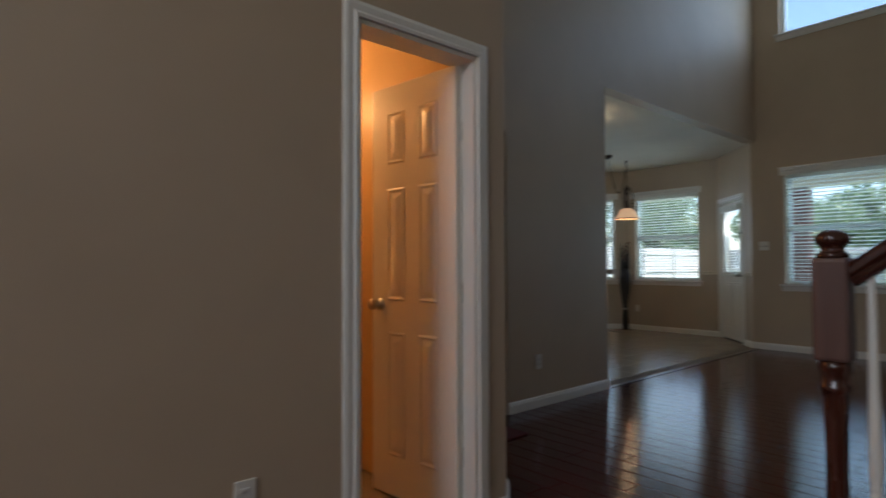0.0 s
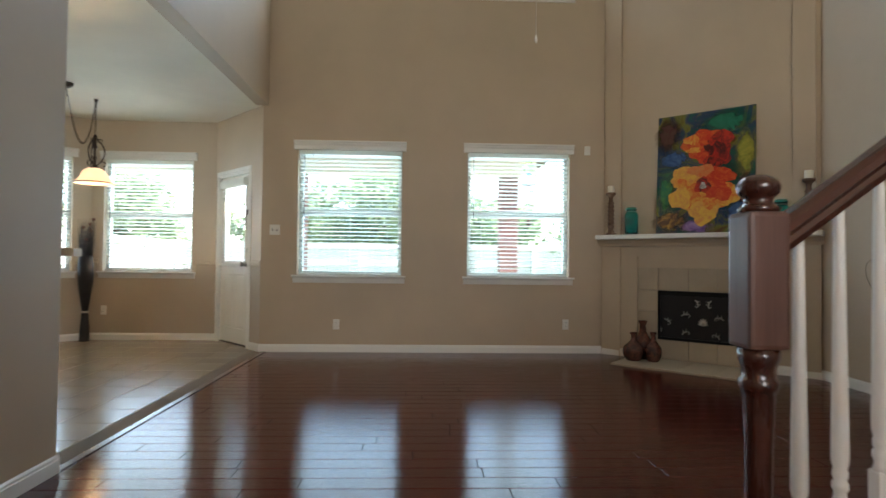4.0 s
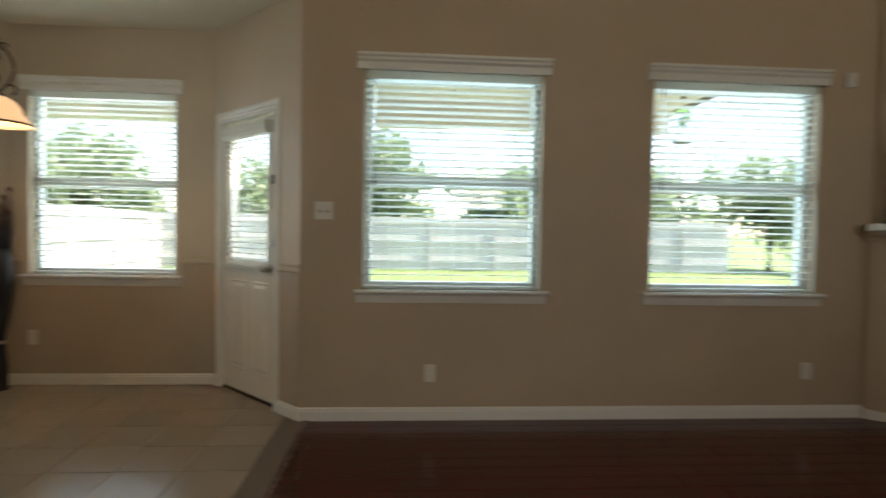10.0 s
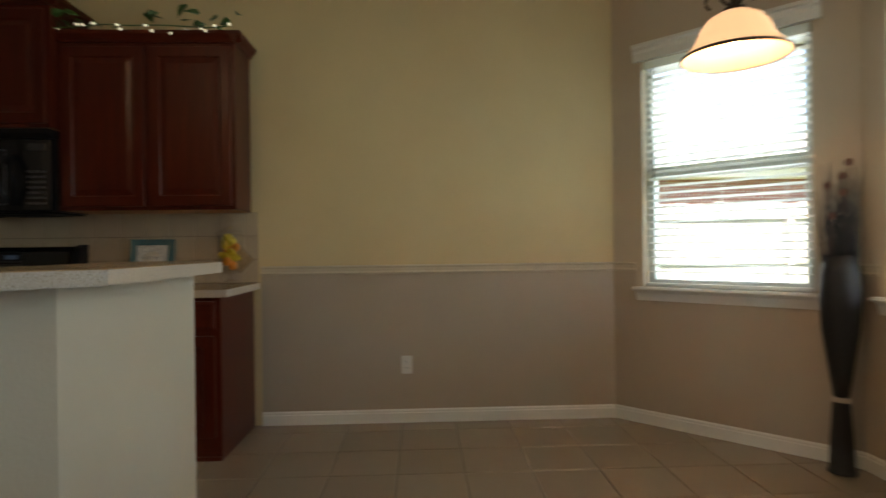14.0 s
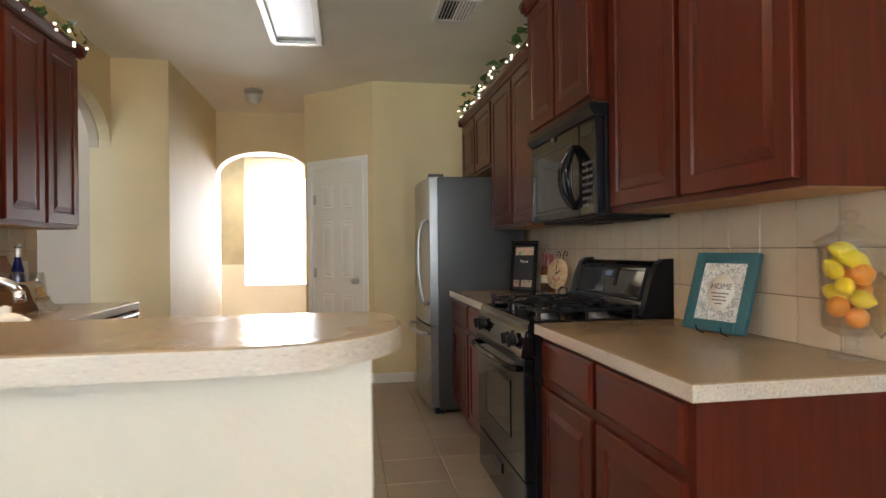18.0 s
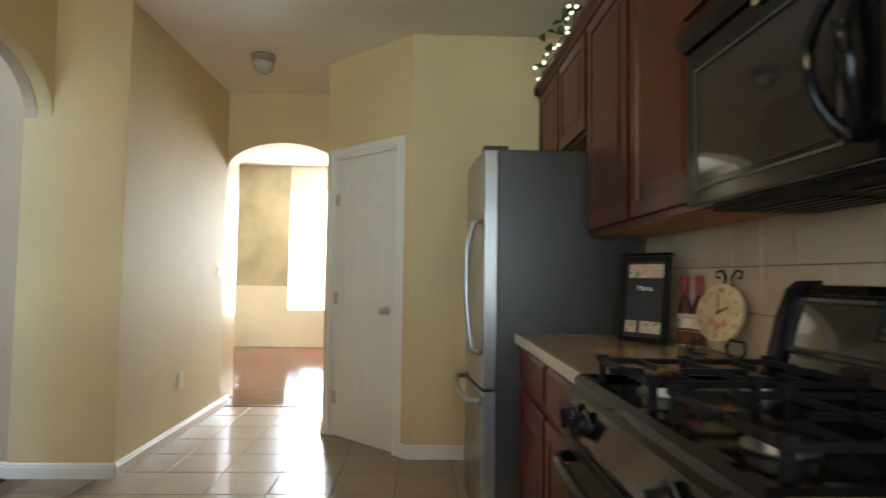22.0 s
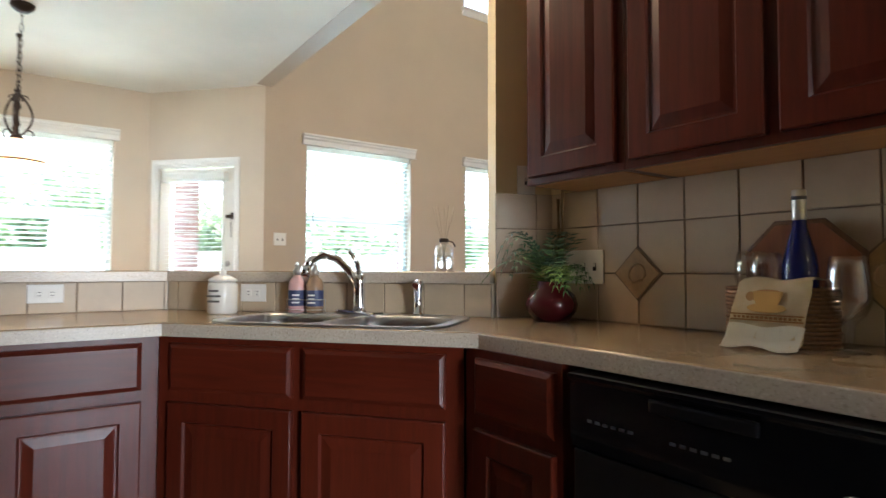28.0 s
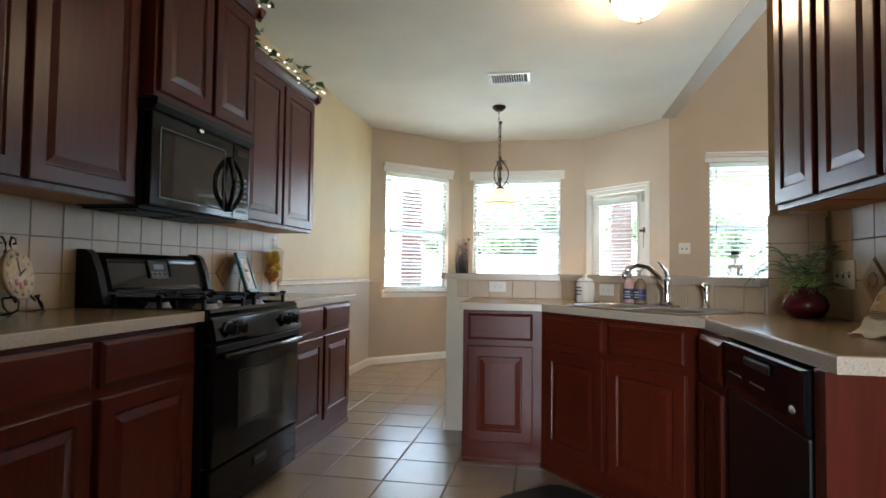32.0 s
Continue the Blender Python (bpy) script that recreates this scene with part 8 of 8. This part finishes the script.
# plates on the tiled walls
EASTM = along((-0.292, -3.85), (-0.292, -5.25))
plate(EASTM @ pose(0.075, 0, 1.095), "switch", 3, "white triple switch plate on the tiles")
plate(EASTM @ pose(1.062, 0, 1.118), "outlet", 1, "white outlet on the tiles beside the glasses")
plate(along((-0.482, -3.678), (-0.28, -3.759)) @ pose(0.10, -0.012, 1.10), "outlet", 1, "white outlet on the tiles in the corner")
plate(along((-0.482, -3.678), (-0.28, -3.759)) @ pose(0.115, -0.004, 1.408), "switch", 1, "white switch plate above the tiles")
plate(along((-2.16, PW_IN), (-1.37, PW_IN)) @ pose(0.36, -0.012, 0.99) @ pose(0, 0, 0, 0, 90, 0), "outlet", 1, "white outlet turned sideways on the low tiles")
plate(along((-1.37, PW_IN), (-0.49, -3.68)) @ pose(0.42, -0.012, 0.99) @ pose(0, 0, 0, 0, 90, 0), "outlet", 1, "white outlet turned sideways on the low tiles")
# cord hanging in the corner
cd = thing("power_cord", "pale cord running down the corner beside the cabinet", "cord")
bm = bmesh.new()
tube(bm, [(-0.305, -3.815, 1.34), (-0.31, -3.82, 1.2), (-0.305, -3.81, 1.10)], 0.006, 6)
tube(bm, [(-0.30, -3.835, 2.3), (-0.302, -3.835, 1.8), (-0.31, -3.84, 1.10)], 0.005, 6)
part("cable", bm, material("tan_cord", (0.26, 0.16, 0.08), 0.5), cd)
# floor mat by the sink
mt = thing("floor_mat", "black rounded rubber mat on the tile floor by the sink", "mat", pose(-1.30, -3.92, 0.0, 0, 0, -48))
bm = bmesh.new()
prism(bm, [(p[0], p[1]) for p in rounded(-0.42, 0.42, -0.24, 0.24, 0, 40)], 0.004, 0.016)
part("rubber", bm, material("black_rubber", (0.01, 0.01, 0.011), 0.7), mt)
PLACE[0] = Matrix.Identity(4)
# rug by the kitchen arch
rg = thing("door_rug", "small dark red woven rug on the passage floor", "rug", pose(0.22, -5.55, 0))
boxed("weave", rg, material("dark_red_weave", (0.09, 0.02, 0.02), 0.95), -0.2, 0.2, -0.33, 0.33, 0.001, 0.012, 0.004)


# ---- outside ----
GRASS = material("lawn", (0.10, 0.16, 0.04), 0.9)
v = world_coords(GRASS)
base(GRASS, ramp(GRASS, noise_of(GRASS, v, 3, 6, 0.7), [(0.3, (0.06, 0.10, 0.025)), (0.6, (0.14, 0.20, 0.06)), (0.75, (0.22, 0.20, 0.10))]))
CONCRETE = paint("patio_concrete", (0.45, 0.42, 0.38), 0.8, 0.3, 30)
BRICK_M = glazed("red_brick", (0.27, 0.135, 0.115), 0.75, 0.25, 14.0)
MORTAR = paint("mortar", (0.42, 0.38, 0.34), 0.9)
gb = bmesh.new()
vs = [gb.verts.new(c) for c in ((-900, -900, -0.22), (900, -900, -0.22), (900, 900, -0.22), (-900, 900, -0.22))]
gb.faces.new(vs)
tagged(part("ground", gb, GRASS), "green lawn round the house", "lawn", kind="structure")
pb = bmesh.new()
box(pb, -4.2, 4.2, 0.36, 3.4, -0.21, -0.04)
tagged(part("patio_slab", pb, CONCRETE), "grey concrete patio slab", "patio", kind="structure")
SOFFIT = paint("cream_soffit", (0.80, 0.78, 0.66), 0.6)
pc = thing("patio_cover", "cream boarded patio cover on brick columns", "patio cover", kind="structure")
for k in range(22):
    y0 = 0.22 + k * 0.125
    boxed("soffit_board", pc, SOFFIT, -3.85 if y0 > 1.26 else 0.16, 3.55, y0 + 0.003, y0 + 0.122, 2.62, 2.65)
boxed("beam", pc, SOFFIT, -3.85, 3.55, 2.45, 2.75, 2.40, 2.62, 0.004)
ROOFING = material("roof_shingle", (0.13, 0.115, 0.10), 0.9)
boxed("roof", pc, ROOFING, -4.05, 3.75, 1.34, 3.2, 2.65, 2.80)
boxed("roof", pc, ROOFING, 0.17, 3.75, 0.2, 1.34, 2.65, 2.80)
ch_ = thing("wind_chime", "glass globe wind chime with metal tubes hanging under the patio cover", "wind chime", pose(3.26, 1.58, 2.62))
bm = bmesh.new()
tube(bm, [(0, 0, 0), (0, 0, -0.16)], 0.004, 6)
tube(bm, [(0, 0, -0.34), (0, 0, -1.02)], 0.002, 5)
part("cord", bm, BRONZE, ch_)
part("hook", turned([(0.012, -0.04), (0.02, -0.06), (0.012, -0.08)], 0, 0, 10), BRONZE, ch_)
part("globe", turned([(0.0, -0.145), (0.04, -0.155), (0.085, -0.20), (0.090, -0.235), (0.070, -0.285), (0.0, -0.32)]), clear("green_blown_glass", (0.62, 0.92, 0.72), 0.05), ch_, "green and blue blown glass globe")
part("drop", turned([(0.0, -0.31), (0.05, -0.315), (0.0, -0.375)], 0, 0, 12), clear("blue_blown_glass", (0.25, 0.45, 0.75), 0.05), ch_)
part("ring", turned([(0.085, -0.468), (0.098, -0.470), (0.098, -0.486), (0.085, -0.484)]), BRONZE, ch_)
for k in range(6):
    a = k * math.pi / 3
    bm = bmesh.new()
    tube(bm, [(0.08 * math.cos(a), 0.08 * math.sin(a), -0.48), (0.08 * math.cos(a), 0.08 * math.sin(a), -0.86 - 0.03 * (k % 3))], 0.007, 8)
    part("chime_tube", bm, NICKEL, ch_)
bm = bmesh.new()
lathe(bm, [(0.0, -1.10), (0.045, -1.03), (0.0, -0.96)], 4, Matrix.Diagonal((1, 0.25, 1, 1)))
part("clapper", bm, BRONZE, ch_)
sl = thing("patio_light", "round flush lamp under the patio cover", "outdoor lamp", pose(1.22, 1.32, 2.62))
part("ring", turned([(0.13, 0), (0.135, -0.03), (0.12, -0.04)]), BRONZE, sl)
part("globe", turned([(0.12, -0.038), (0.11, -0.08), (0.06, -0.11), (0.0, -0.12)]), material("frosted_glass", (0.7, 0.68, 0.62), 0.3), sl)
BRICK = bmesh.new()
box(BRICK, -0.095, 0.095, -0.045, 0.045, -0.029, 0.029, 0.003)
brick_ob = part("brick", BRICK, BRICK_M)
brick_mesh = brick_ob.data
bpy.data.objects.remove(brick_ob)


def brick_column(x, y):
    th = thing("brick_column", "red brick patio column", "column", pose(x, y, -0.04), "patio columns")
    boxed("core", th, MORTAR, -0.135, 0.135, -0.135, 0.135, 0, 2.44)
    for r in range(32):
        z = 0.045 + r * 0.075
        for side in range(4):
            for s in (-0.05, ):
                off = 0.05 if r % 2 else -0.05
                ob = new("brick", brick_mesh)
                ob.parent = th
                ob.matrix_basis = pose(0, 0, z, 0, 0, 90 * side) @ pose(off, -0.10, 0)


for cx_ in (-3.50, -0.23, 3.12):
    brick_column(cx_, 2.6)

FENCE = wood("weathered_cedar", (0.38, 0.37, 0.36), (0.58, 0.57, 0.56), 0.9, "z", 3.0)
picket_bm = bmesh.new()
prism(picket_bm, [(-0.068, -0.009), (0.068, -0.009), (0.068, 0.009), (-0.068, 0.009)], 0, 1.0)
bmesh.ops.transform(picket_bm, matrix=Matrix.Identity(4), verts=picket_bm.verts)
pk = part("picket", picket_bm, FENCE)
picket_mesh = pk.data
bpy.data.objects.remove(pk)


def fence(p, q, name):
    th = thing(name, "weathered wooden privacy fence", "fence", along(p, q, -0.22), kind="structure")
    n = span(p, q)
    k = 0
    rnd = random.Random(int(n * 10))
    while k * 0.145 < n:
        ob = new("picket", picket_mesh)
        ob.parent = th
        ob.matrix_basis = pose(0.07 + k * 0.145, 0, 0.05, 0, 0, rnd.uniform(-1, 1)) @ Matrix.Diagonal((1, 1, 1.92 + rnd.uniform(-0.02, 0.02), 1))
        k += 1
    for z in (0.35, 1.05, 1.72):
        boxed("rail", th, FENCE, 0, n, -0.05, -0.012, z, z + 0.09)
    for j in range(int(n / 2.4) + 1):
        boxed("post", th, FENCE, j * 2.4 - 0.045, j * 2.4 + 0.045, -0.10, -0.012, 0, 1.9)


fence((-8.0, -3.0), (-8.0, 17.0), "fence_west")
fence((-8.0, 17.0), (13.0, 17.0), "fence_north")


def tree(x, y, h, r, seed, n=4200):
    rnd = random.Random(seed)
    th = thing("tree", "leafy green garden tree behind the fence", "tree", pose(x, y, -0.25), "garden trees")
    bm = bmesh.new()
    tube(bm, [(0, 0, 0), (0.05, 0.03, h * 0.25), (-0.04, 0.02, h * 0.5), (0.02, 0, h * 0.8)], 0.17, 9, taper=0.05)
    for k in range(9):
        a, z = rnd.uniform(0, 6.28), h * rnd.uniform(0.32, 0.7)
        tube(bm, [(0, 0, z), (r * 0.4 * math.cos(a), r * 0.4 * math.sin(a), z + h * 0.1), (r * 0.8 * math.cos(a), r * 0.8 * math.sin(a), z + h * 0.16)], 0.06, 6, taper=0.015)
    part("trunk", bm, BARK, th)
    verts, faces = [], []
    blobs = [(rnd.gauss(0, 0.45) * r, rnd.gauss(0, 0.45) * r, h * rnd.uniform(0.42, 0.98), rnd.uniform(0.22, 0.42) * r) for _ in range(34)]
    for k in range(n):
        bx, by, bz, br = rnd.choice(blobs)
        d = Vector((rnd.gauss(0, 1), rnd.gauss(0, 1), rnd.gauss(0, 0.8))).normalized() * br * rnd.uniform(0.6, 1.05)
        c = Vector((bx, by, bz)) + d
        e = Euler((rnd.uniform(0, 6.3), rnd.uniform(0, 6.3), rnd.uniform(0, 6.3))).to_matrix()
        s = rnd.uniform(0.09, 0.21)
        i = len(verts)
        verts += [tuple(c + e @ Vector(q) * s) for q in ((0, -1, 0), (0.6, 0, 0.15), (0, 1.2, 0), (-0.6, 0, 0.15))]
        faces.append((i, i + 1, i + 2, i + 3))
    me = bpy.data.meshes.new("crown")
    me.from_pydata(verts, [], faces)
    me.materials.append(LEAF)
    ob = new("crown", me)
    ob.parent = th
    tagged(ob, kind="stuff")


BARK = wood("tree_bark", (0.06, 0.045, 0.03), (0.16, 0.12, 0.09), 0.95, "z", 4.0)
LEAF = material("tree_leaf", (0.07, 0.13, 0.035), 0.6)
_t, _n, _l, _b = nodes_of(LEAF)
base(LEAF, ramp(LEAF, _n.new("ShaderNodeNewGeometry").outputs["Random Per Island"], [(0, (0.11, 0.16, 0.07)), (1, (0.28, 0.34, 0.20))]))
let_light_through(LEAF, 0.45, (0.26, 0.36, 0.20))
for x, y, h, r, sd_ in ((-4.5, 19.5, 3.6, 2.2, 1), (-0.5, 21.5, 5.2, 2.6, 2), (5.5, 20.5, 3.8, 2.5, 3), (10.5, 21.0, 4.0, 2.8, 4), (-11.5, 18.0, 4.6, 2.4, 5), (-4.5, 25.0, 4.2, 2.8, 6), (16.0, 19.0, 4.4, 2.8, 7)):
    tree(x, y, h, r, sd_)


def neighbour():
    th = thing("neighbour_house", "red brick neighbouring house with a grey shingle roof", "house", kind="structure")
    WB = material("far_brick", (0.34, 0.15, 0.11), 0.85)
    t, n, l, b = nodes_of(WB)
    bt = n.new("ShaderNodeTexBrick")
    bt.inputs["Scale"].default_value = 1.0
    bt.inputs["Color1"].default_value, bt.inputs["Color2"].default_value, bt.inputs["Mortar"].default_value = (0.34, 0.14, 0.10, 1), (0.26, 0.10, 0.08, 1), (0.45, 0.40, 0.36, 1)
    bt.inputs["Brick Width"].default_value, bt.inputs["Row Height"].default_value, bt.inputs["Mortar Size"].default_value = 0.2, 0.075, 0.008
    l.new(coords(WB, (1, 1, 1), "Object", (0, radians(90), radians(90))), bt.inputs["Vector"])
    l.new(bt.outputs["Color"], b.inputs["Base Color"])
    boxed("wall", th, WB, -22, -13.0, -4, 11, -0.22, 2.7)
    boxed("fascia", th, SOFFIT, -22.4, -12.6, -4.4, 11.4, 2.7, 2.92)
    bm = bmesh.new()
    o = [(-22.6, -4.6, 2.92), (-12.4, -4.6, 2.92), (-12.4, 11.6, 2.92), (-22.6, 11.6, 2.92)]
    lo = [bm.verts.new(p) for p in o]
    hi = [bm.verts.new(p) for p in ((-17.5, 0.4, 5.6), (-17.5, 6.6, 5.6))]
    for f in ((lo[0], lo[1], hi[0]), (lo[1], lo[2], hi[1], hi[0]), (lo[2], lo[3], hi[1]), (lo[3], lo[0], hi[0], hi[1])):
        bm.faces.new(f)
    part("roof", bm, material("grey_shingle", (0.30, 0.29, 0.28), 0.9), th)
    wn = boxed("window", th, BLACK_GLASS, -13.01, -12.97, 3.0, 4.2, 0.8, 2.2)
    boxed("frame", wn, TRIM, -12.98, -12.94, 3.57, 3.63, 0.8, 2.2)


neighbour()


# ---- floors and wall tiles, piece by piece ----
PLANK = wood("dark_red_floor_plank", (0.040, 0.0040, 0.0026), (0.098, 0.0105, 0.0062), 0.09, "x", 4.0, 0.0)
_t, _n, _l, _b = nodes_of(PLANK)
_b.inputs["Specular IOR Level"].default_value = 0.34
bump(PLANK, noise_of(PLANK, world_coords(PLANK, (1.2, 14, 1)), 5.0, 3), 0.2, 0.006)


def planks(name, x0, x1, y0, y1, split, label):
    th = thing(name, label, "wood floor", kind="structure")
    bm0 = bmesh.new()
    box(bm0, x0, x1, y0, y1, -0.011, -0.004)
    part("underlay", bm0, SLOT, th)
    rnd = random.Random(7)
    rest = bmesh.new()
    meshes = {}
    w = 0.127
    row = 0
    y = y1
    while y > y0 + 0.02:
        lo = max(y - w, y0)
        x = x0 - rnd.uniform(0, 1.0)
        while x < x1:
            ln = rnd.choice((0.9, 1.2, 1.2))
            a, c = max(x, x0), min(x + ln, x1)
            x += ln
            if c - a < 0.03:
                continue
            key = (round(c - a, 2), round(y - lo, 3))
            if y > split:
                if key not in meshes:
                    pb_ = bmesh.new()
                    hx_, hy_ = key[0] / 2 - 0.0012, key[1] / 2 - 0.0012
                    top = [pb_.verts.new(q) for q in ((-hx_ + 0.002, -hy_ + 0.002, 0), (hx_ - 0.002, -hy_ + 0.002, 0), (hx_ - 0.002, hy_ - 0.002, 0), (-hx_ + 0.002, hy_ - 0.002, 0))]
                    low = [pb_.verts.new(q) for q in ((-hx_, -hy_, -0.0025), (hx_, -hy_, -0.0025), (hx_, hy_, -0.0025), (-hx_, hy_, -0.0025))]
                    bot = [pb_.verts.new((q.co.x, q.co.y, -0.008)) for q in low]
                    pb_.faces.new(top)
                    for r0, r1 in ((low, top), (bot, low)):
                        for k in range(4):
                            pb_.faces.new((r0[k], r0[(k + 1) % 4], r1[(k + 1) % 4], r1[k]))
                    ob = part("plank", pb_, PLANK)
                    meshes[key] = ob.data
                    bpy.data.objects.remove(ob)
                ob = new("plank", meshes[key])
                ob.parent = th
                ob.matrix_basis = pose((a + c) / 2, (y + lo) / 2, 0)
            else:
                q = [rest.verts.new(p) for p in ((a + 0.001, lo + 0.001, 0), (c - 0.001, lo + 0.001, 0), (c - 0.001, y - 0.001, 0), (a + 0.001, y - 0.001, 0))]
                rest.faces.new(q)
        y = lo
        row += 1
    if rest.faces:
        tagged(part("planks_far", rest, PLANK, th), kind="stuff")
    else:
        rest.free()


planks("floor_wood", 0.0, EAST, -6.35, 0.0, -6.6, "dark red-brown hand-scraped wood plank floor")
planks("floor_hall", 1.02, EAST, -11.5, -6.35, -8.0, "dark red-brown wood plank floor of the hall")
planks("floor_dining", -4.5, 0.98, -12.0, -7.83, 9.0 - 20, "red-brown wood plank dining floor")
planks("floor_side_hall", EAST, 7.3, -5.2, -1.9, 9.0, "dark wood plank floor of the side hall")
pt = bmesh.new()
box(pt, -0.55, 1.05, -8.2, -6.4, -0.01, 0.0)
tagged(part("floor_powder", pt, FLOOR_TILE), "tan tile powder room floor", "tile floor", kind="structure")
# strip between wood and tile
st_ = bmesh.new()
box(st_, -0.03, 0.012, -3.60, 0.0, -0.002, 0.006, 0.002)
tagged(part("floor_threshold", st_, NEWEL_WOOD), "dark wood transition strip between wood and tile", "threshold", kind="structure")
st_ = bmesh.new()
box(st_, -1.59, -0.59, -7.85, -7.81, -0.002, 0.006, 0.002)
tagged(part("floor_threshold", st_, NEWEL_WOOD), "dark wood transition strip at the dining arch", "threshold", kind="structure")

tf = thing("floor_tile", "tan ceramic tile floor with dark grout lines", "tile floor", kind="structure")
P = 0.337
tb = bmesh.new()
h = P / 2 - 0.003
top = [tb.verts.new(q) for q in ((-h + 0.003, -h + 0.003, 0), (h - 0.003, -h + 0.003, 0), (h - 0.003, h - 0.003, 0), (-h + 0.003, h - 0.003, 0))]
low = [tb.verts.new(q) for q in ((-h, -h, -0.003), (h, -h, -0.003), (h, h, -0.003), (-h, h, -0.003))]
bot = [tb.verts.new((q.co.x, q.co.y, -0.011)) for q in low]
tb.faces.new(top)
for r0, r1 in ((low, top), (bot, low)):
    for k in range(4):
        tb.faces.new((r0[k], r0[(k + 1) % 4], r1[(k + 1) % 4], r1[k]))
t0 = part("tile", tb, FLOOR_TILE)
tile_mesh = t0.data
bpy.data.objects.remove(t0)
for i in range(-6, 7):
    for j in range(-6, 26):
        x, y = -1.85 + (i + 0.5) * P, -6.15 + (j - 0.5) * P
        if not (-3.75 < x < 0.0 and -7.9 < y < 1.3):
            continue
        if x > -0.02 or (x > -0.16 and y < -3.6 and y > -5.12):
            continue
        if y > 0 and (x + y > 0.22 or y - x > 4.1):
            continue
        sx = 1.0
        if x + P / 2 > -0.03:
            sx = (-0.03 - (x - P / 2)) / P
            x = (x - P / 2 + -0.03) / 2
        ob = new("tile", tile_mesh)
        ob.parent = tf
        ob.matrix_basis = pose(x, y, 0) @ Matrix.Diagonal((sx, 1, 1, 1))
fg = bmesh.new()
box(fg, -3.55, -0.03, -7.83, 1.2, -0.012, -0.0045)
tagged(part("grout", fg, FLOOR_GROUT, tf))

sb_ = bmesh.new()
hh_ = 0.5
top = [sb_.verts.new(q) for q in ((-0.478, -0.008, -0.478), (0.478, -0.008, -0.478), (0.478, -0.008, 0.478), (-0.478, -0.008, 0.478))]
low = [sb_.verts.new(q) for q in ((-0.488, -0.005, -0.488), (0.488, -0.005, -0.488), (0.488, -0.005, 0.488), (-0.488, -0.005, 0.488))]
bot = [sb_.verts.new((q.co.x, 0, q.co.z)) for q in low]
sb_.faces.new(top)
for r0, r1 in ((low, top), (bot, low)):
    for k in range(4):
        sb_.faces.new((r0[k], r0[(k + 1) % 4], r1[(k + 1) % 4], r1[k]))
t0 = part("tile", sb_, TILE)
wall_tile_mesh = t0.data
bpy.data.objects.remove(t0)


def splash(name, p, q, zs, pitch, label, start=0.0, diamonds=()):
    """Rows of wall tile on the face from p to q, room on the right."""
    th = thing(name, label, "backsplash", along(p, q), kind="structure")
    n = span(p, q)
    boxed("grout", th, GROUT, 0, n, -0.0035, 0, zs[0], zs[-1])
    edges = [0.0]
    s = start
    while s < n - 0.01:
        if s > 0.01:
            edges.append(s)
        s += pitch
    edges.append(n)
    for z0, z1 in zip(zs, zs[1:]):
        for a, c in zip(edges, edges[1:]):
            ob = new("tile", wall_tile_mesh)
            ob.parent = th
            ob.matrix_basis = pose((a + c) / 2, 0, (z0 + z1) / 2) @ Matrix.Diagonal((c - a, 1, z1 - z0, 1))
    for s, z in diamonds:
        bm = bmesh.new()
        box(bm, -0.062, 0.062, -0.0065, 0, -0.062, 0.062)
        d0 = part("accent_grout", bm, GROUT, th, m=pose(s, -0.004, z, 0, 45, 0))
        bm = bmesh.new()
        box(bm, -0.056, 0.056, -0.013, -0.0065, -0.056, 0.056, 0.002)
        tube(bm, [(0.03 * math.cos(a) * (1 - 0.3 * k / 14), -0.0135, 0.03 * math.sin(a)) for k, a in enumerate([2 * math.pi * j / 14 for j in range(14)])], 0.004, 5, True)
        part("accent_tile", bm, TILE_ACCENT, d0, "ochre relief accent tile")


ROWS3 = (0.914, 1.06, 1.21, 1.36)
PLACE[0] = ANGLED
splash("backsplash_east", (-0.284, -3.77), (-0.284, -5.059), (0.914, 1.074, 1.232, 1.36), 0.158, "beige ceramic tile backsplash under the wall cabinets", 0.052, ((0.368, 1.074), (1.01, 1.074)))
splash("backsplash_corner", (-0.492, -3.688), (-0.29, -3.769), (0.914, 1.074, 1.232, 1.36), 0.155, "beige ceramic tile on the diagonal stub wall")
splash("backsplash_sink", (-1.37, PW_IN - 0.004), (-0.50, -3.675), (0.914, 1.034), 0.155, "beige ceramic tile strip behind the sink", 0.05)
splash("backsplash_peninsula", (-2.08, PW_IN - 0.004), (-1.38, PW_IN - 0.004), (0.914, 1.034), 0.155, "beige ceramic tile strip on the peninsula", 0.07)
PLACE[0] = WEST
splash("backsplash_west", (-3.519, -5.24), (-3.519, -2.28), ROWS3, 0.155, "beige ceramic tile backsplash behind the range", 0.09, ((2.85, 1.06), (2.23, 1.06)))
